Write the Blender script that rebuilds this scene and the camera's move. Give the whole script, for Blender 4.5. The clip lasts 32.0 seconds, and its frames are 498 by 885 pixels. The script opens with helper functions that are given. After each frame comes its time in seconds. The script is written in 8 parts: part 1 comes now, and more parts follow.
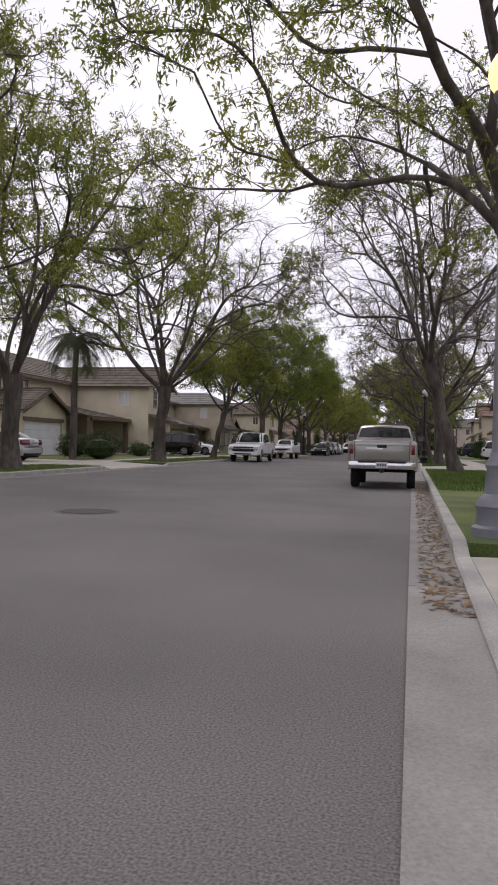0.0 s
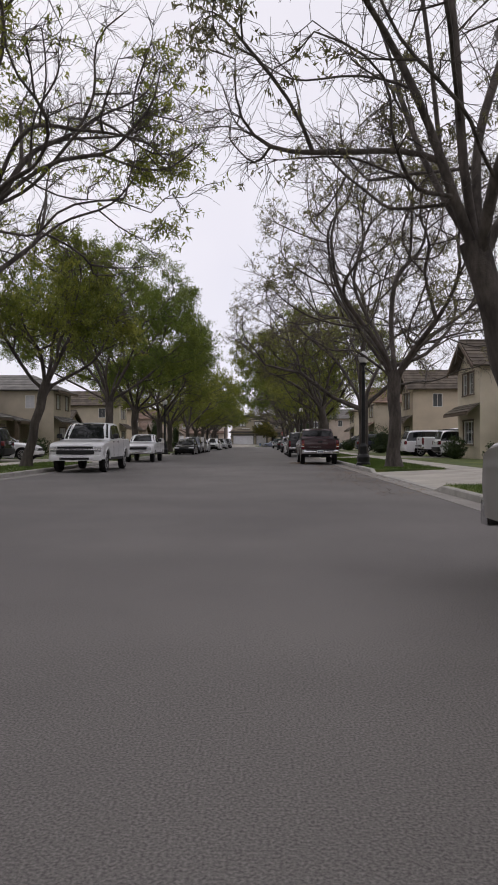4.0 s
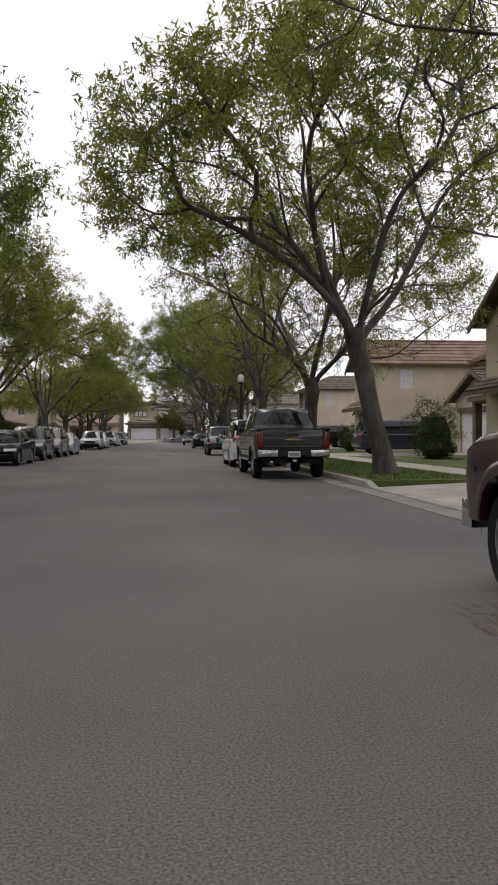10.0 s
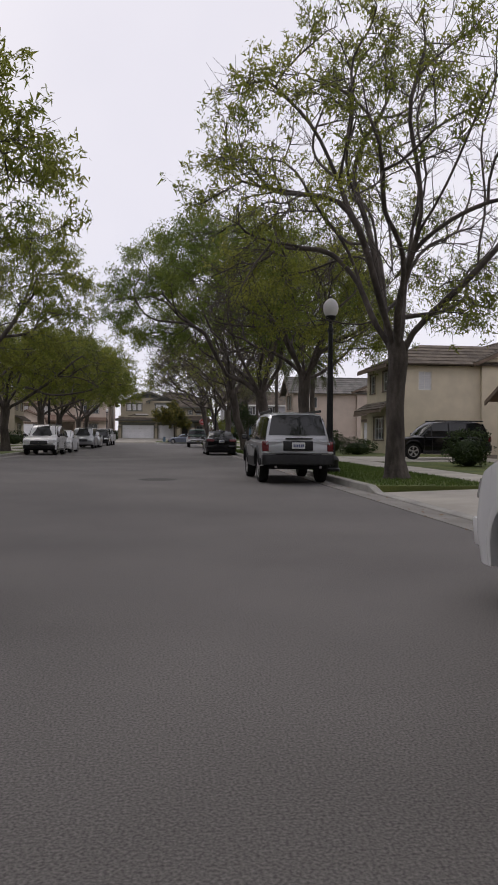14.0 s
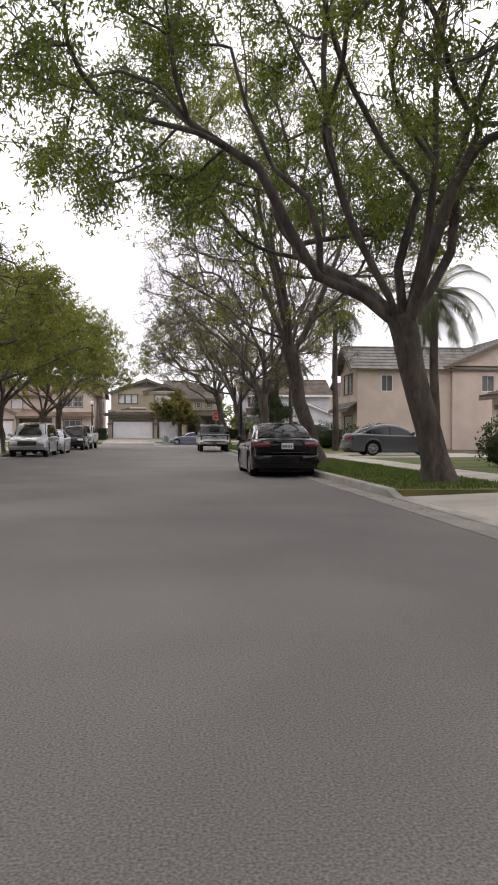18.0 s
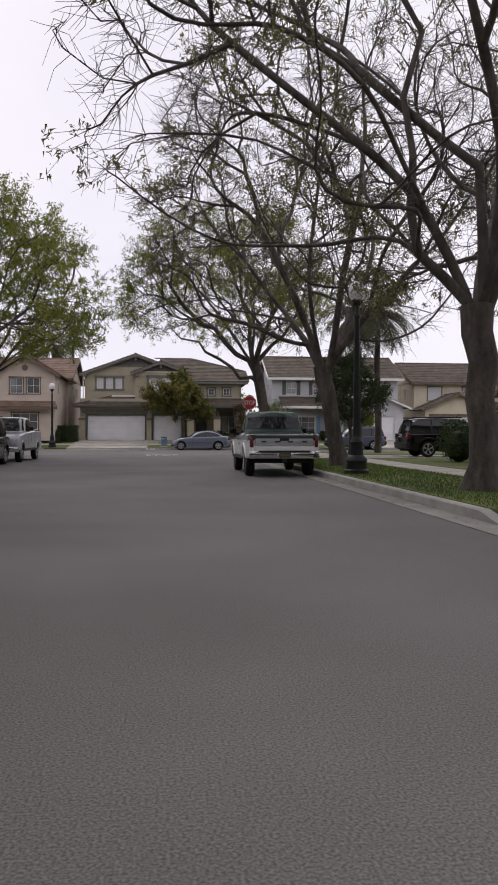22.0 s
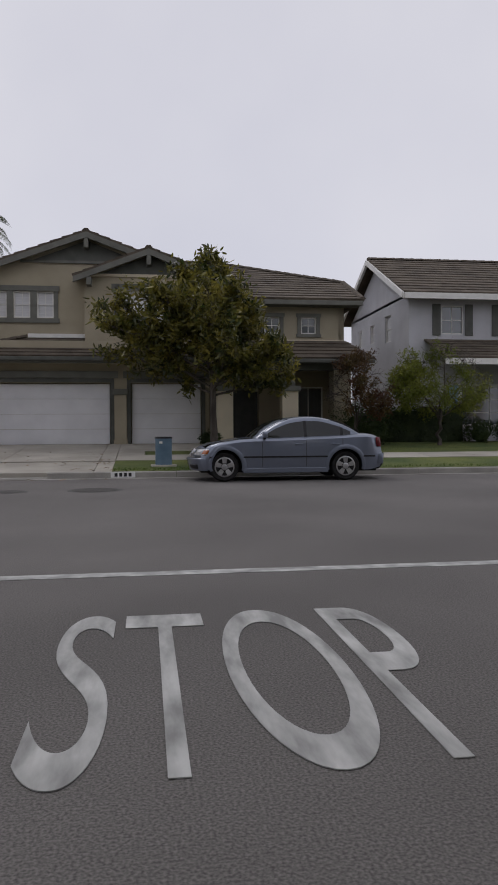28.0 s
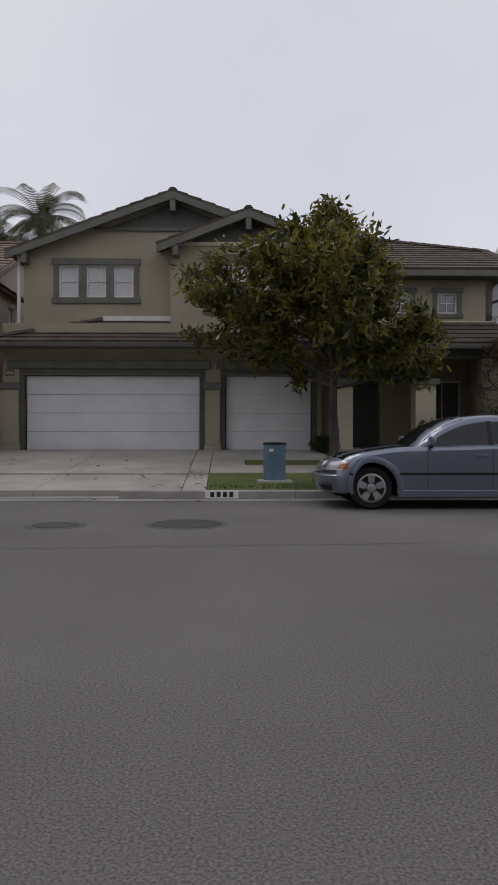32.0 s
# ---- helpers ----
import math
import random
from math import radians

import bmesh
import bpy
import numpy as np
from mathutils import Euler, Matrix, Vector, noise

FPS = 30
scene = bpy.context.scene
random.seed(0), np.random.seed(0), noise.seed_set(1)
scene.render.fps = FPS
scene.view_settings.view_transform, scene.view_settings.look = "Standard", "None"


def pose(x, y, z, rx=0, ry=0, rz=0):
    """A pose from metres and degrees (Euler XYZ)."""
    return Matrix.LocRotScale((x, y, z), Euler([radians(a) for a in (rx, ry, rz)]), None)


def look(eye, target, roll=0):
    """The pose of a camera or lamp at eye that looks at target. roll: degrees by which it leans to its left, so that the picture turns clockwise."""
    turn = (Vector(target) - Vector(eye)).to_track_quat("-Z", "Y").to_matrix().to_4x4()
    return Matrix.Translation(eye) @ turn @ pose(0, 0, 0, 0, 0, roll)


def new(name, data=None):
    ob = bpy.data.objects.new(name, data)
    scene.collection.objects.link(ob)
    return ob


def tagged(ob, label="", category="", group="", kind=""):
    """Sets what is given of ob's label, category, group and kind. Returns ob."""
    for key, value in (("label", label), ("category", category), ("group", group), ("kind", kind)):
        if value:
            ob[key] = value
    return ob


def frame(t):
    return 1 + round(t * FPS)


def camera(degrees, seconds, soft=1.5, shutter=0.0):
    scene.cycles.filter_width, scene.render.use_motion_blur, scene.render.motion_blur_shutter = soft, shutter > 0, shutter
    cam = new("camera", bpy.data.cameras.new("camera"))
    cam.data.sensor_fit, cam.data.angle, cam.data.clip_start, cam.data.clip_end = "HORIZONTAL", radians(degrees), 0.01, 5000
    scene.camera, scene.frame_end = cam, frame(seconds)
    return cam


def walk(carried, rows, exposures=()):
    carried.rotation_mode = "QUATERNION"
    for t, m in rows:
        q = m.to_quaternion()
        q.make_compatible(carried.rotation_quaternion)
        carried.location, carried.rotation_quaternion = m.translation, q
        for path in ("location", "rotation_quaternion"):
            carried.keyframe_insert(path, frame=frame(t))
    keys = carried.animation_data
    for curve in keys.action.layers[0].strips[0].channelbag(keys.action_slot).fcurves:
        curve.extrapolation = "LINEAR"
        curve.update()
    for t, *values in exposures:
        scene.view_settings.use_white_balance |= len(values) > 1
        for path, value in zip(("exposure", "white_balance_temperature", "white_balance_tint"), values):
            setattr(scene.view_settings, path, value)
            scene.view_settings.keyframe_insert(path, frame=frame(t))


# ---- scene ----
cam = camera(37.58, 32.0, soft=1.8)
EYE = 1.127
# seconds, x, y, yaw, pitch, roll: a car driven up a straight street to a T junction
PATH = [
    (0, 3.959, -195.586, 12.59, 0.16, -1.22),
    (0.5, 3.259, -193.435, 18.72, 0.04, -0.98),
    (1, 2.585, -191.448, 17.75, 0.60, -0.51),
    (1.5, 1.976, -189.467, 14.66, 0.38, 0.03),
    (2, 1.446, -187.551, 11.14, 0.88, 0.12),
    (2.5, 1.088, -185.379, 8.16, 0.55, 0.09),
    (3, 0.795, -182.736, 6.04, 0.35, 0.20),
    (3.5, 0.573, -180.108, 3.76, 0.07, 0.05),
    (4, 0.399, -177.357, 1.00, -0.01, 0.06),
    (4.5, 0.260, -174.651, -1.27, -0.15, 0.14),
    (6.5, 0.005, -163.386, -5.79, -0.39, 0.14),
    (7, 0.008, -160.325, -6.42, -0.42, -0.03),
    (7.5, 0.033, -157.141, -6.78, -0.43, 0.09),
    (8, 0.084, -153.794, -6.98, -0.36, 0.26),
    (8.5, 0.132, -150.339, -7.03, -0.42, 0.25),
    (9, 0.161, -147.053, -6.96, -0.42, 0.14),
    (9.5, 0.150, -143.962, -6.72, -0.41, 0.27),
    (10, 0.107, -140.947, -6.49, -0.49, 0.34),
    (10.5, 0.066, -137.833, -6.38, -0.50, 0.30),
    (11, 0.043, -134.594, -6.38, -0.63, 0.30),
    (11.5, 0.045, -131.374, -6.33, -0.60, 0.19),
    (12, 0.068, -128.170, -6.30, -0.57, 0.11),
    (12.5, 0.091, -124.801, -6.33, -0.50, 0.08),
    (13, 0.137, -121.652, -6.39, -0.47, -0.00),
    (13.5, 0.201, -118.534, -6.45, -0.33, -0.28),
    (14, 0.251, -115.569, -6.49, -0.47, -0.50),
    (14.5, 0.282, -112.679, -6.42, -0.55, -0.46),
    (15, 0.297, -109.743, -6.19, -0.47, -0.64),
    (15.5, 0.331, -106.998, -5.96, -0.40, -0.84),
    (17.5, 0.466, -95.375, -6.06, -0.42, -0.37),
    (18, 0.451, -91.696, -6.20, -0.60, -0.06),
    (18.5, 0.422, -87.784, -6.15, -0.57, -0.12),
    (19, 0.395, -83.991, -5.98, -0.57, -0.19),
    (19.5, 0.355, -80.318, -5.66, -0.54, -0.13),
    (20, 0.293, -76.851, -5.48, -0.61, 0.03),
    (20.5, 0.246, -73.493, -5.62, -0.50, -0.08),
    (21, 0.227, -70.129, -5.85, -0.78, -0.09),
    (21.5, 0.243, -66.688, -6.15, -0.69, -0.13),
    (22, 0.293, -63.117, -6.35, -0.59, -0.09),
    (22.5, 0.337, -59.417, -6.43, -0.63, 0.13),
    (23, 0.329, -55.788, -6.38, -0.68, 0.21),
    (23.5, 0.280, -52.458, -6.28, -0.75, 0.31),
    (24, 0.211, -49.173, -6.23, -0.67, 0.31),
    (24.5, 0.167, -45.946, -6.15, -0.78, 0.28),
    (25, 0.147, -42.719, -6.37, -0.76, 0.03),
    (25.5, 0.141, -39.566, -7.09, -0.76, -0.03),
    (27.5, -0.295, -27.779, -9.14, -1.18, 0.28),
    (28, -0.443, -25.457, -8.06, -0.96, 0.33),
    (28.5, -0.606, -23.405, -6.48, -0.98, 0.29),
    (29, -0.751, -21.855, -4.80, -1.16, 0.07),
    (29.5, -0.857, -20.914, -3.47, -1.42, 0.09),
    (30, -0.901, -20.525, -2.55, -1.40, 0.03),
    (30.5, -0.910, -20.495, -2.15, -0.94, 0.02),
    (31, -0.913, -20.432, -1.95, -0.78, -0.06),
    (31.5, -0.918, -20.373, -1.89, -0.72, -0.13),
    (32, -0.912, -20.415, -1.82, -0.65, -0.08),
]
EXPOSURES = [(0, 0.12, 6500, 17), (3, -0.08, 6500, 15), (7, -0.12, 6700, 15), (9, 0.05, 6800, 13), (11, 0.24, 6700, 14), (12.2, 0.0, 6600, 15), (13, -0.08, 6500, 15), (14, -0.16, 6500, 15), (15.5, 0.0, 6600, 15), (17.5, 0.68, 6800, 14), (18.2, 0.65, 6800, 14), (19.2, 0.42, 6700, 14), (20.3, 0.02, 6600, 15), (25.5, -0.10, 6500, 17), (27.5, -0.48, 6350, 13), (29, -0.50, 6350, 13), (32, -0.50, 6300, 12)]
walk(cam, [(t, pose(x, y, EYE, 90 + p, r, w)) for t, x, y, w, p, r in PATH], EXPOSURES)

# ---- sky and sun: an even overcast ----
world = bpy.data.worlds.new("overcast")
scene.world = world
world.use_nodes = True
wn, wl = world.node_tree.nodes, world.node_tree.links
wn.clear()
w_out, w_bg, w_sky = wn.new("ShaderNodeOutputWorld"), wn.new("ShaderNodeBackground"), wn.new("ShaderNodeTexSky")
w_sky.sky_type, w_sky.sun_disc = "NISHITA", False
w_sky.sun_elevation, w_sky.sun_rotation = radians(50), radians(200)
w_mul, w_mix = wn.new("ShaderNodeVectorMath"), wn.new("ShaderNodeMix")
w_mul.operation, w_mul.inputs["Scale"].default_value = "SCALE", 0.10
w_mix.data_type, w_mix.inputs["Factor"].default_value = "RGBA", 0.90
w_co, w_cl, w_ra = wn.new("ShaderNodeTexCoord"), wn.new("ShaderNodeTexNoise"), wn.new("ShaderNodeValToRGB")
w_cl.inputs["Scale"].default_value, w_cl.inputs["Detail"].default_value = 2.2, 4.0
w_ra.color_ramp.elements[0].position, w_ra.color_ramp.elements[1].position = 0.3, 0.75
w_ra.color_ramp.elements[0].color, w_ra.color_ramp.elements[1].color = (0.83, 0.83, 0.90, 1), (0.98, 0.97, 1.0, 1)
wl.new(w_co.outputs["Generated"], w_cl.inputs["Vector"])
wl.new(w_cl.outputs["Fac"], w_ra.inputs["Fac"])
wl.new(w_sky.outputs["Color"], w_mul.inputs[0])
wl.new(w_mul.outputs["Vector"], w_mix.inputs["A"])
wl.new(w_ra.outputs["Color"], w_mix.inputs["B"])
wl.new(w_mix.outputs["Result"], w_bg.inputs["Color"])
w_bg.inputs["Strength"].default_value = 1.1
wl.new(w_bg.outputs["Background"], w_out.inputs["Surface"])
sun = new("sun", bpy.data.lights.new("sun", "SUN"))
sun.data.energy, sun.data.angle, sun.data.color = 0.7, radians(25), (1.0, 0.97, 0.92)
sun.matrix_world = look((0, -60, 60), (20, -105, 0))


# ---- materials ----
def mat(name, c1, c2=None, scale=4.0, rough=0.7, metal=0.0, bump=0.0, bscale=60.0, coat=0.0, rand=0.0, island=0.0,
        lo=0.35, hi=0.65, stretch=(1, 1, 1), spec=0.5, emit=0.0, trans=0.0, fine=0.0, leaf=False):
    m = bpy.data.materials.new(name)
    m.use_nodes = True
    n, l = m.node_tree.nodes, m.node_tree.links
    b = n["Principled BSDF"]
    b.inputs["Roughness"].default_value, b.inputs["Metallic"].default_value = rough, metal
    b.inputs["Coat Weight"].default_value, b.inputs["Coat Roughness"].default_value = coat, 0.06
    b.inputs["Specular IOR Level"].default_value, b.inputs["Transmission Weight"].default_value = spec, trans
    b.inputs["Base Color"].default_value = (*c1, 1)
    if emit:
        b.inputs["Emission Color"].default_value, b.inputs["Emission Strength"].default_value = (*c1, 1), emit
    colour = None
    if c2:
        co, mp = n.new("ShaderNodeTexCoord"), n.new("ShaderNodeMapping")
        mp.inputs["Scale"].default_value = stretch
        l.new(co.outputs["Object"], mp.inputs["Vector"])
        no, ra = n.new("ShaderNodeTexNoise"), n.new("ShaderNodeValToRGB")
        no.inputs["Scale"].default_value, no.inputs["Detail"].default_value = scale, 6
        ra.color_ramp.elements[0].position, ra.color_ramp.elements[1].position = lo, hi
        ra.color_ramp.elements[0].color, ra.color_ramp.elements[1].color = (*c1, 1), (*c2, 1)
        l.new(mp.outputs["Vector"], no.inputs["Vector"])
        l.new(no.outputs["Fac"], ra.inputs["Fac"])
        colour = ra.outputs["Color"]
        if fine:
            f, mx = n.new("ShaderNodeTexNoise"), n.new("ShaderNodeMix")
            f.inputs["Scale"].default_value, f.inputs["Detail"].default_value = bscale, 3
            mr = n.new("ShaderNodeMapRange")
            mr.inputs["From Min"].default_value, mr.inputs["From Max"].default_value = 0.3, 0.7
            mr.inputs["To Min"].default_value, mr.inputs["To Max"].default_value = 1 - fine, 1 + fine
            l.new(mp.outputs["Vector"], f.inputs["Vector"])
            l.new(f.outputs["Fac"], mr.inputs["Value"])
            vm = n.new("ShaderNodeVectorMath")
            vm.operation = "SCALE"
            l.new(colour, vm.inputs[0])
            l.new(mr.outputs["Result"], vm.inputs["Scale"])
            colour = vm.outputs["Vector"]
    if rand or island:
        src = n.new("ShaderNodeObjectInfo").outputs["Random"] if rand else n.new("ShaderNodeNewGeometry").outputs["Random Per Island"]
        mr, vm = n.new("ShaderNodeMapRange"), n.new("ShaderNodeVectorMath")
        a = rand or island
        mr.inputs["To Min"].default_value, mr.inputs["To Max"].default_value = 1 - a, 1 + a
        vm.operation = "SCALE"
        l.new(src, mr.inputs["Value"])
        l.new(mr.outputs["Result"], vm.inputs["Scale"])
        if colour:
            l.new(colour, vm.inputs[0])
        else:
            vm.inputs[0].default_value = c1
        colour = vm.outputs["Vector"]
    if colour:
        l.new(colour, b.inputs["Base Color"])
    if bump:
        co = n.new("ShaderNodeTexCoord")
        no, bu = n.new("ShaderNodeTexNoise"), n.new("ShaderNodeBump")
        no.inputs["Scale"].default_value, no.inputs["Detail"].default_value = bscale, 5
        bu.inputs["Strength"].default_value, bu.inputs["Distance"].default_value = bump, 0.02
        l.new(co.outputs["Object"], no.inputs["Vector"])
        l.new(no.outputs["Fac"], bu.inputs["Height"])
        l.new(bu.outputs["Normal"], b.inputs["Normal"])
    if leaf:
        tr, ad = n.new("ShaderNodeBsdfTranslucent"), n.new("ShaderNodeMixShader")
        ad.inputs["Fac"].default_value = 0.45
        if colour:
            l.new(colour, tr.inputs["Color"])
        else:
            tr.inputs["Color"].default_value = (*c1, 1)
        l.new(b.outputs["BSDF"], ad.inputs[1])
        l.new(tr.outputs["BSDF"], ad.inputs[2])
        l.new(ad.outputs["Shader"], n["Material Output"].inputs["Surface"])
    return m


ASPHALT = mat("asphalt", (0.108, 0.100, 0.094), (0.160, 0.149, 0.140), 0.35, 0.9, bump=0.4, bscale=90, fine=0.5, lo=0.3, hi=0.7)
ASPHALT_OLD = mat("patched asphalt", (0.085, 0.082, 0.080), (0.115, 0.11, 0.107), 1.2, 0.9, bump=0.5, bscale=55, fine=0.2)
CONCRETE = mat("concrete", (0.33, 0.305, 0.262), (0.45, 0.42, 0.365), 0.8, 0.85, bump=0.15, bscale=90, fine=0.08, rand=0.06)
KERB = mat("kerb concrete", (0.27, 0.26, 0.24), (0.40, 0.385, 0.35), 1.3, 0.9, bump=0.3, bscale=50, fine=0.15, rand=0.07)
GUTTER = mat("gutter concrete", (0.20, 0.185, 0.17), (0.30, 0.285, 0.26), 0.8, 0.9, bump=0.3, bscale=60, fine=0.15, rand=0.06)
# dirt in paving joints; on cars, the painted shade of panel gaps
JOINT = mat("joint shadow dirt", (0.06, 0.055, 0.05), rough=0.95)
LAWN = mat("lawn", (0.055, 0.085, 0.018), (0.13, 0.15, 0.035), 0.7, 0.95, bump=0.6, bscale=40, fine=0.35)
LAWN_DRY = mat("dry lawn", (0.10, 0.105, 0.03), (0.20, 0.175, 0.06), 0.8, 0.95, bump=0.6, bscale=40, fine=0.3)
BLADE = mat("grass blade", (0.06, 0.11, 0.02), (0.12, 0.17, 0.035), 2, 0.8, island=0.3, leaf=True)
SOIL = mat("soil", (0.06, 0.045, 0.03), (0.11, 0.085, 0.055), 3, 0.95, bump=0.5)
WHITE_LINE = mat("worn road paint", (0.24, 0.24, 0.23), (0.55, 0.55, 0.53), 6, 0.8)
IRON = mat("cast iron", (0.045, 0.042, 0.04), (0.075, 0.07, 0.065), 12, 0.75, metal=0.4, bump=0.4, bscale=80)
BARK = mat("grey bark", (0.045, 0.037, 0.032), (0.110, 0.093, 0.080), 3.2, 0.95, bump=0.9, bscale=14, stretch=(1, 1, 0.35), fine=0.25)
LEAF_OLIVE = mat("olive leaf", (0.125, 0.160, 0.020), (0.265, 0.275, 0.046), 0.45, 0.6, island=0.35, leaf=True)
LEAF_GREEN = mat("green leaf", (0.082, 0.125, 0.017), (0.200, 0.240, 0.036), 0.45, 0.6, island=0.35, leaf=True)
LEAF_DULL = mat("thin dull leaf", (0.130, 0.125, 0.055), (0.200, 0.185, 0.085), 0.5, 0.7, island=0.35, leaf=True)
# the yellow tone paints lit highlights as well as brown-yellow leaf undersides
LEAF_GLOSSY = mat("glossy broad leaf", (0.028, 0.046, 0.011), (0.240, 0.205, 0.040), 2.2, 0.32, island=0.5, leaf=True)
LEAF_RED = mat("reddish leaf", (0.09, 0.035, 0.02), (0.10, 0.075, 0.025), 2.0, 0.6, island=0.4, leaf=True)
PALM_LEAF = mat("palm leaf", (0.05, 0.065, 0.025), (0.10, 0.11, 0.045), 1.5, 0.6, island=0.3, leaf=True)
HEDGE = mat("hedge leaf", (0.022, 0.042, 0.012), (0.050, 0.075, 0.020), 3, 0.6, island=0.4, leaf=True)
DEAD_LEAF = mat("fallen leaf", (0.10, 0.055, 0.02), (0.22, 0.13, 0.05), 6, 0.8, island=0.4)


def stucco(name, c):
    return mat(name, tuple(v * 0.9 for v in c), tuple(v * 1.06 for v in c), 0.9, 0.92, bump=0.25, bscale=45, fine=0.04)


ST_OLIVE = stucco("khaki stucco", (0.38, 0.335, 0.245))
ST_CREAM = stucco("cream stucco", (0.62, 0.55, 0.42))
ST_TAN = stucco("tan stucco", (0.52, 0.455, 0.35))
ST_PINK = stucco("pale pink stucco", (0.56, 0.47, 0.40))
ST_PEACH = stucco("peach stucco", (0.58, 0.49, 0.37))
ST_BLUE = stucco("pale blue-grey stucco", (0.52, 0.52, 0.545))
TRIM_GREEN = mat("grey-green painted trim", (0.115, 0.115, 0.098), (0.15, 0.15, 0.128), 3, 0.6, bump=0.05)
TRIM_DARK = mat("dark grey-green gable boards", (0.075, 0.078, 0.068), (0.10, 0.102, 0.09), 3, 0.7)
TRIM_WHITE = mat("white painted trim", (0.68, 0.67, 0.64), (0.76, 0.75, 0.72), 3, 0.55)
TRIM_BROWN = mat("brown painted trim", (0.12, 0.085, 0.06), (0.17, 0.125, 0.09), 3, 0.65)
GARAGE_WHITE = mat("white steel garage door", (0.70, 0.70, 0.72), (0.77, 0.77, 0.79), 1.5, 0.5)
ROOF_BROWN = mat("brown concrete tile", (0.066, 0.052, 0.039), (0.122, 0.098, 0.073), 1.6, 0.9, bump=0.3, bscale=30, rand=0.14, fine=0.18)
ROOF_GREY = mat("grey concrete tile", (0.12, 0.115, 0.105), (0.19, 0.18, 0.165), 1.6, 0.9, bump=0.3, bscale=30, rand=0.12, fine=0.18)
ROOF_RED = mat("faded red-brown tile", (0.15, 0.095, 0.07), (0.22, 0.15, 0.11), 1.6, 0.9, bump=0.3, bscale=30, rand=0.12, fine=0.18)
HOUSE_GLASS = mat("window glass", (0.10, 0.11, 0.12), rough=0.06, spec=0.8, coat=1.0)
BLIND = mat("white window blind", (0.55, 0.55, 0.56), (0.66, 0.66, 0.67), 8, 0.6, stretch=(0.2, 0.2, 6), coat=0.5)
DOOR_DARK = mat("dark front door", (0.03, 0.032, 0.03), (0.045, 0.045, 0.042), 4, 0.5)
STONE = mat("ledge stone", (0.20, 0.18, 0.15), (0.40, 0.36, 0.30), 5, 0.9, bump=0.6, bscale=25, rand=0.25)
GLOBE = mat("frosted globe", (0.80, 0.79, 0.77), rough=0.35, trans=0.15)
GLOBE_LIT = mat("lit frosted globe", (1.0, 0.62, 0.25), rough=0.35, emit=1.6)
POST_BLACK = mat("black lamp paint", (0.010, 0.010, 0.011), (0.017, 0.017, 0.018), 6, 0.45, spec=0.3)
POST_GREY = mat("grey lamp paint", (0.14, 0.14, 0.16), (0.18, 0.18, 0.20), 6, 0.5)
SIGN_RED = mat("sign red", (0.42, 0.022, 0.028), (0.48, 0.03, 0.035), 4, 0.45)
SIGN_WHITE = mat("sign white", (0.78, 0.78, 0.77), rough=0.45)
STEEL = mat("galvanised steel", (0.33, 0.33, 0.33), (0.42, 0.42, 0.42), 20, 0.5, metal=0.7)
BOX_BLUE = mat("faded blue paint", (0.085, 0.150, 0.215), (0.13, 0.20, 0.27), 3, 0.6)
SHUTTER_BLUE = mat("light blue shutter", (0.22, 0.38, 0.55), (0.26, 0.42, 0.60), 4, 0.6)
# cars
RUBBER = mat("tyre rubber", (0.010, 0.010, 0.010), (0.020, 0.019, 0.019), 14, 0.85, bump=0.2, spec=0.25)
RIM = mat("alloy rim", (0.42, 0.42, 0.43), (0.55, 0.55, 0.56), 9, 0.30, metal=0.85)
CHROME = mat("chrome", (0.62, 0.62, 0.64), (0.70, 0.70, 0.72), 5, 0.16, metal=1.0)
PLASTIC = mat("black trim plastic", (0.011, 0.011, 0.012), (0.020, 0.020, 0.021), 10, 0.5, spec=0.35)
# near black, so deep shade under cars and in wheel wells is in the colour
INSIDE = mat("dark cabin", (0.006, 0.006, 0.007), (0.014, 0.014, 0.014), 2, 0.85, spec=0.2)
CAR_GLASS = mat("tinted car glass", (0.012, 0.014, 0.015), rough=0.03, spec=0.5)
TAIL_RED = mat("red lamp lens", (0.10, 0.006, 0.010), (0.15, 0.009, 0.014), 9, 0.15, coat=0.6)
TAIL_BRIGHT = mat("bright red lamp lens", (0.42, 0.012, 0.022), (0.50, 0.018, 0.03), 9, 0.15, coat=0.8)
TAIL_AMBER = mat("amber lamp lens", (0.36, 0.09, 0.015), rough=0.15, coat=1.0)
HEADLAMP = mat("clear lamp lens", (0.45, 0.46, 0.47), (0.6, 0.6, 0.6), 12, 0.12, metal=0.3, coat=1.0)
PLATE = mat("pale plate", (0.62, 0.63, 0.62), rough=0.5)
PLATE_DARK = mat("old dark plate", (0.05, 0.055, 0.035), rough=0.5)
BAR_BLUE = mat("dark plate bars", (0.06, 0.07, 0.16), rough=0.5)
BAR_BLACK = mat("black bars", (0.015, 0.015, 0.015), rough=0.6)
BAR_AMBER = mat("amber plate bars", (0.15, 0.115, 0.04), rough=0.5)
GOLD = mat("gold badge", (0.45, 0.32, 0.10), rough=0.3, metal=0.6)


def paint(name, c, metal=0.35, rough=0.32):
    return mat(name, tuple(v * 0.93 for v in c), c, 1.3, rough, metal=metal, coat=0.8)


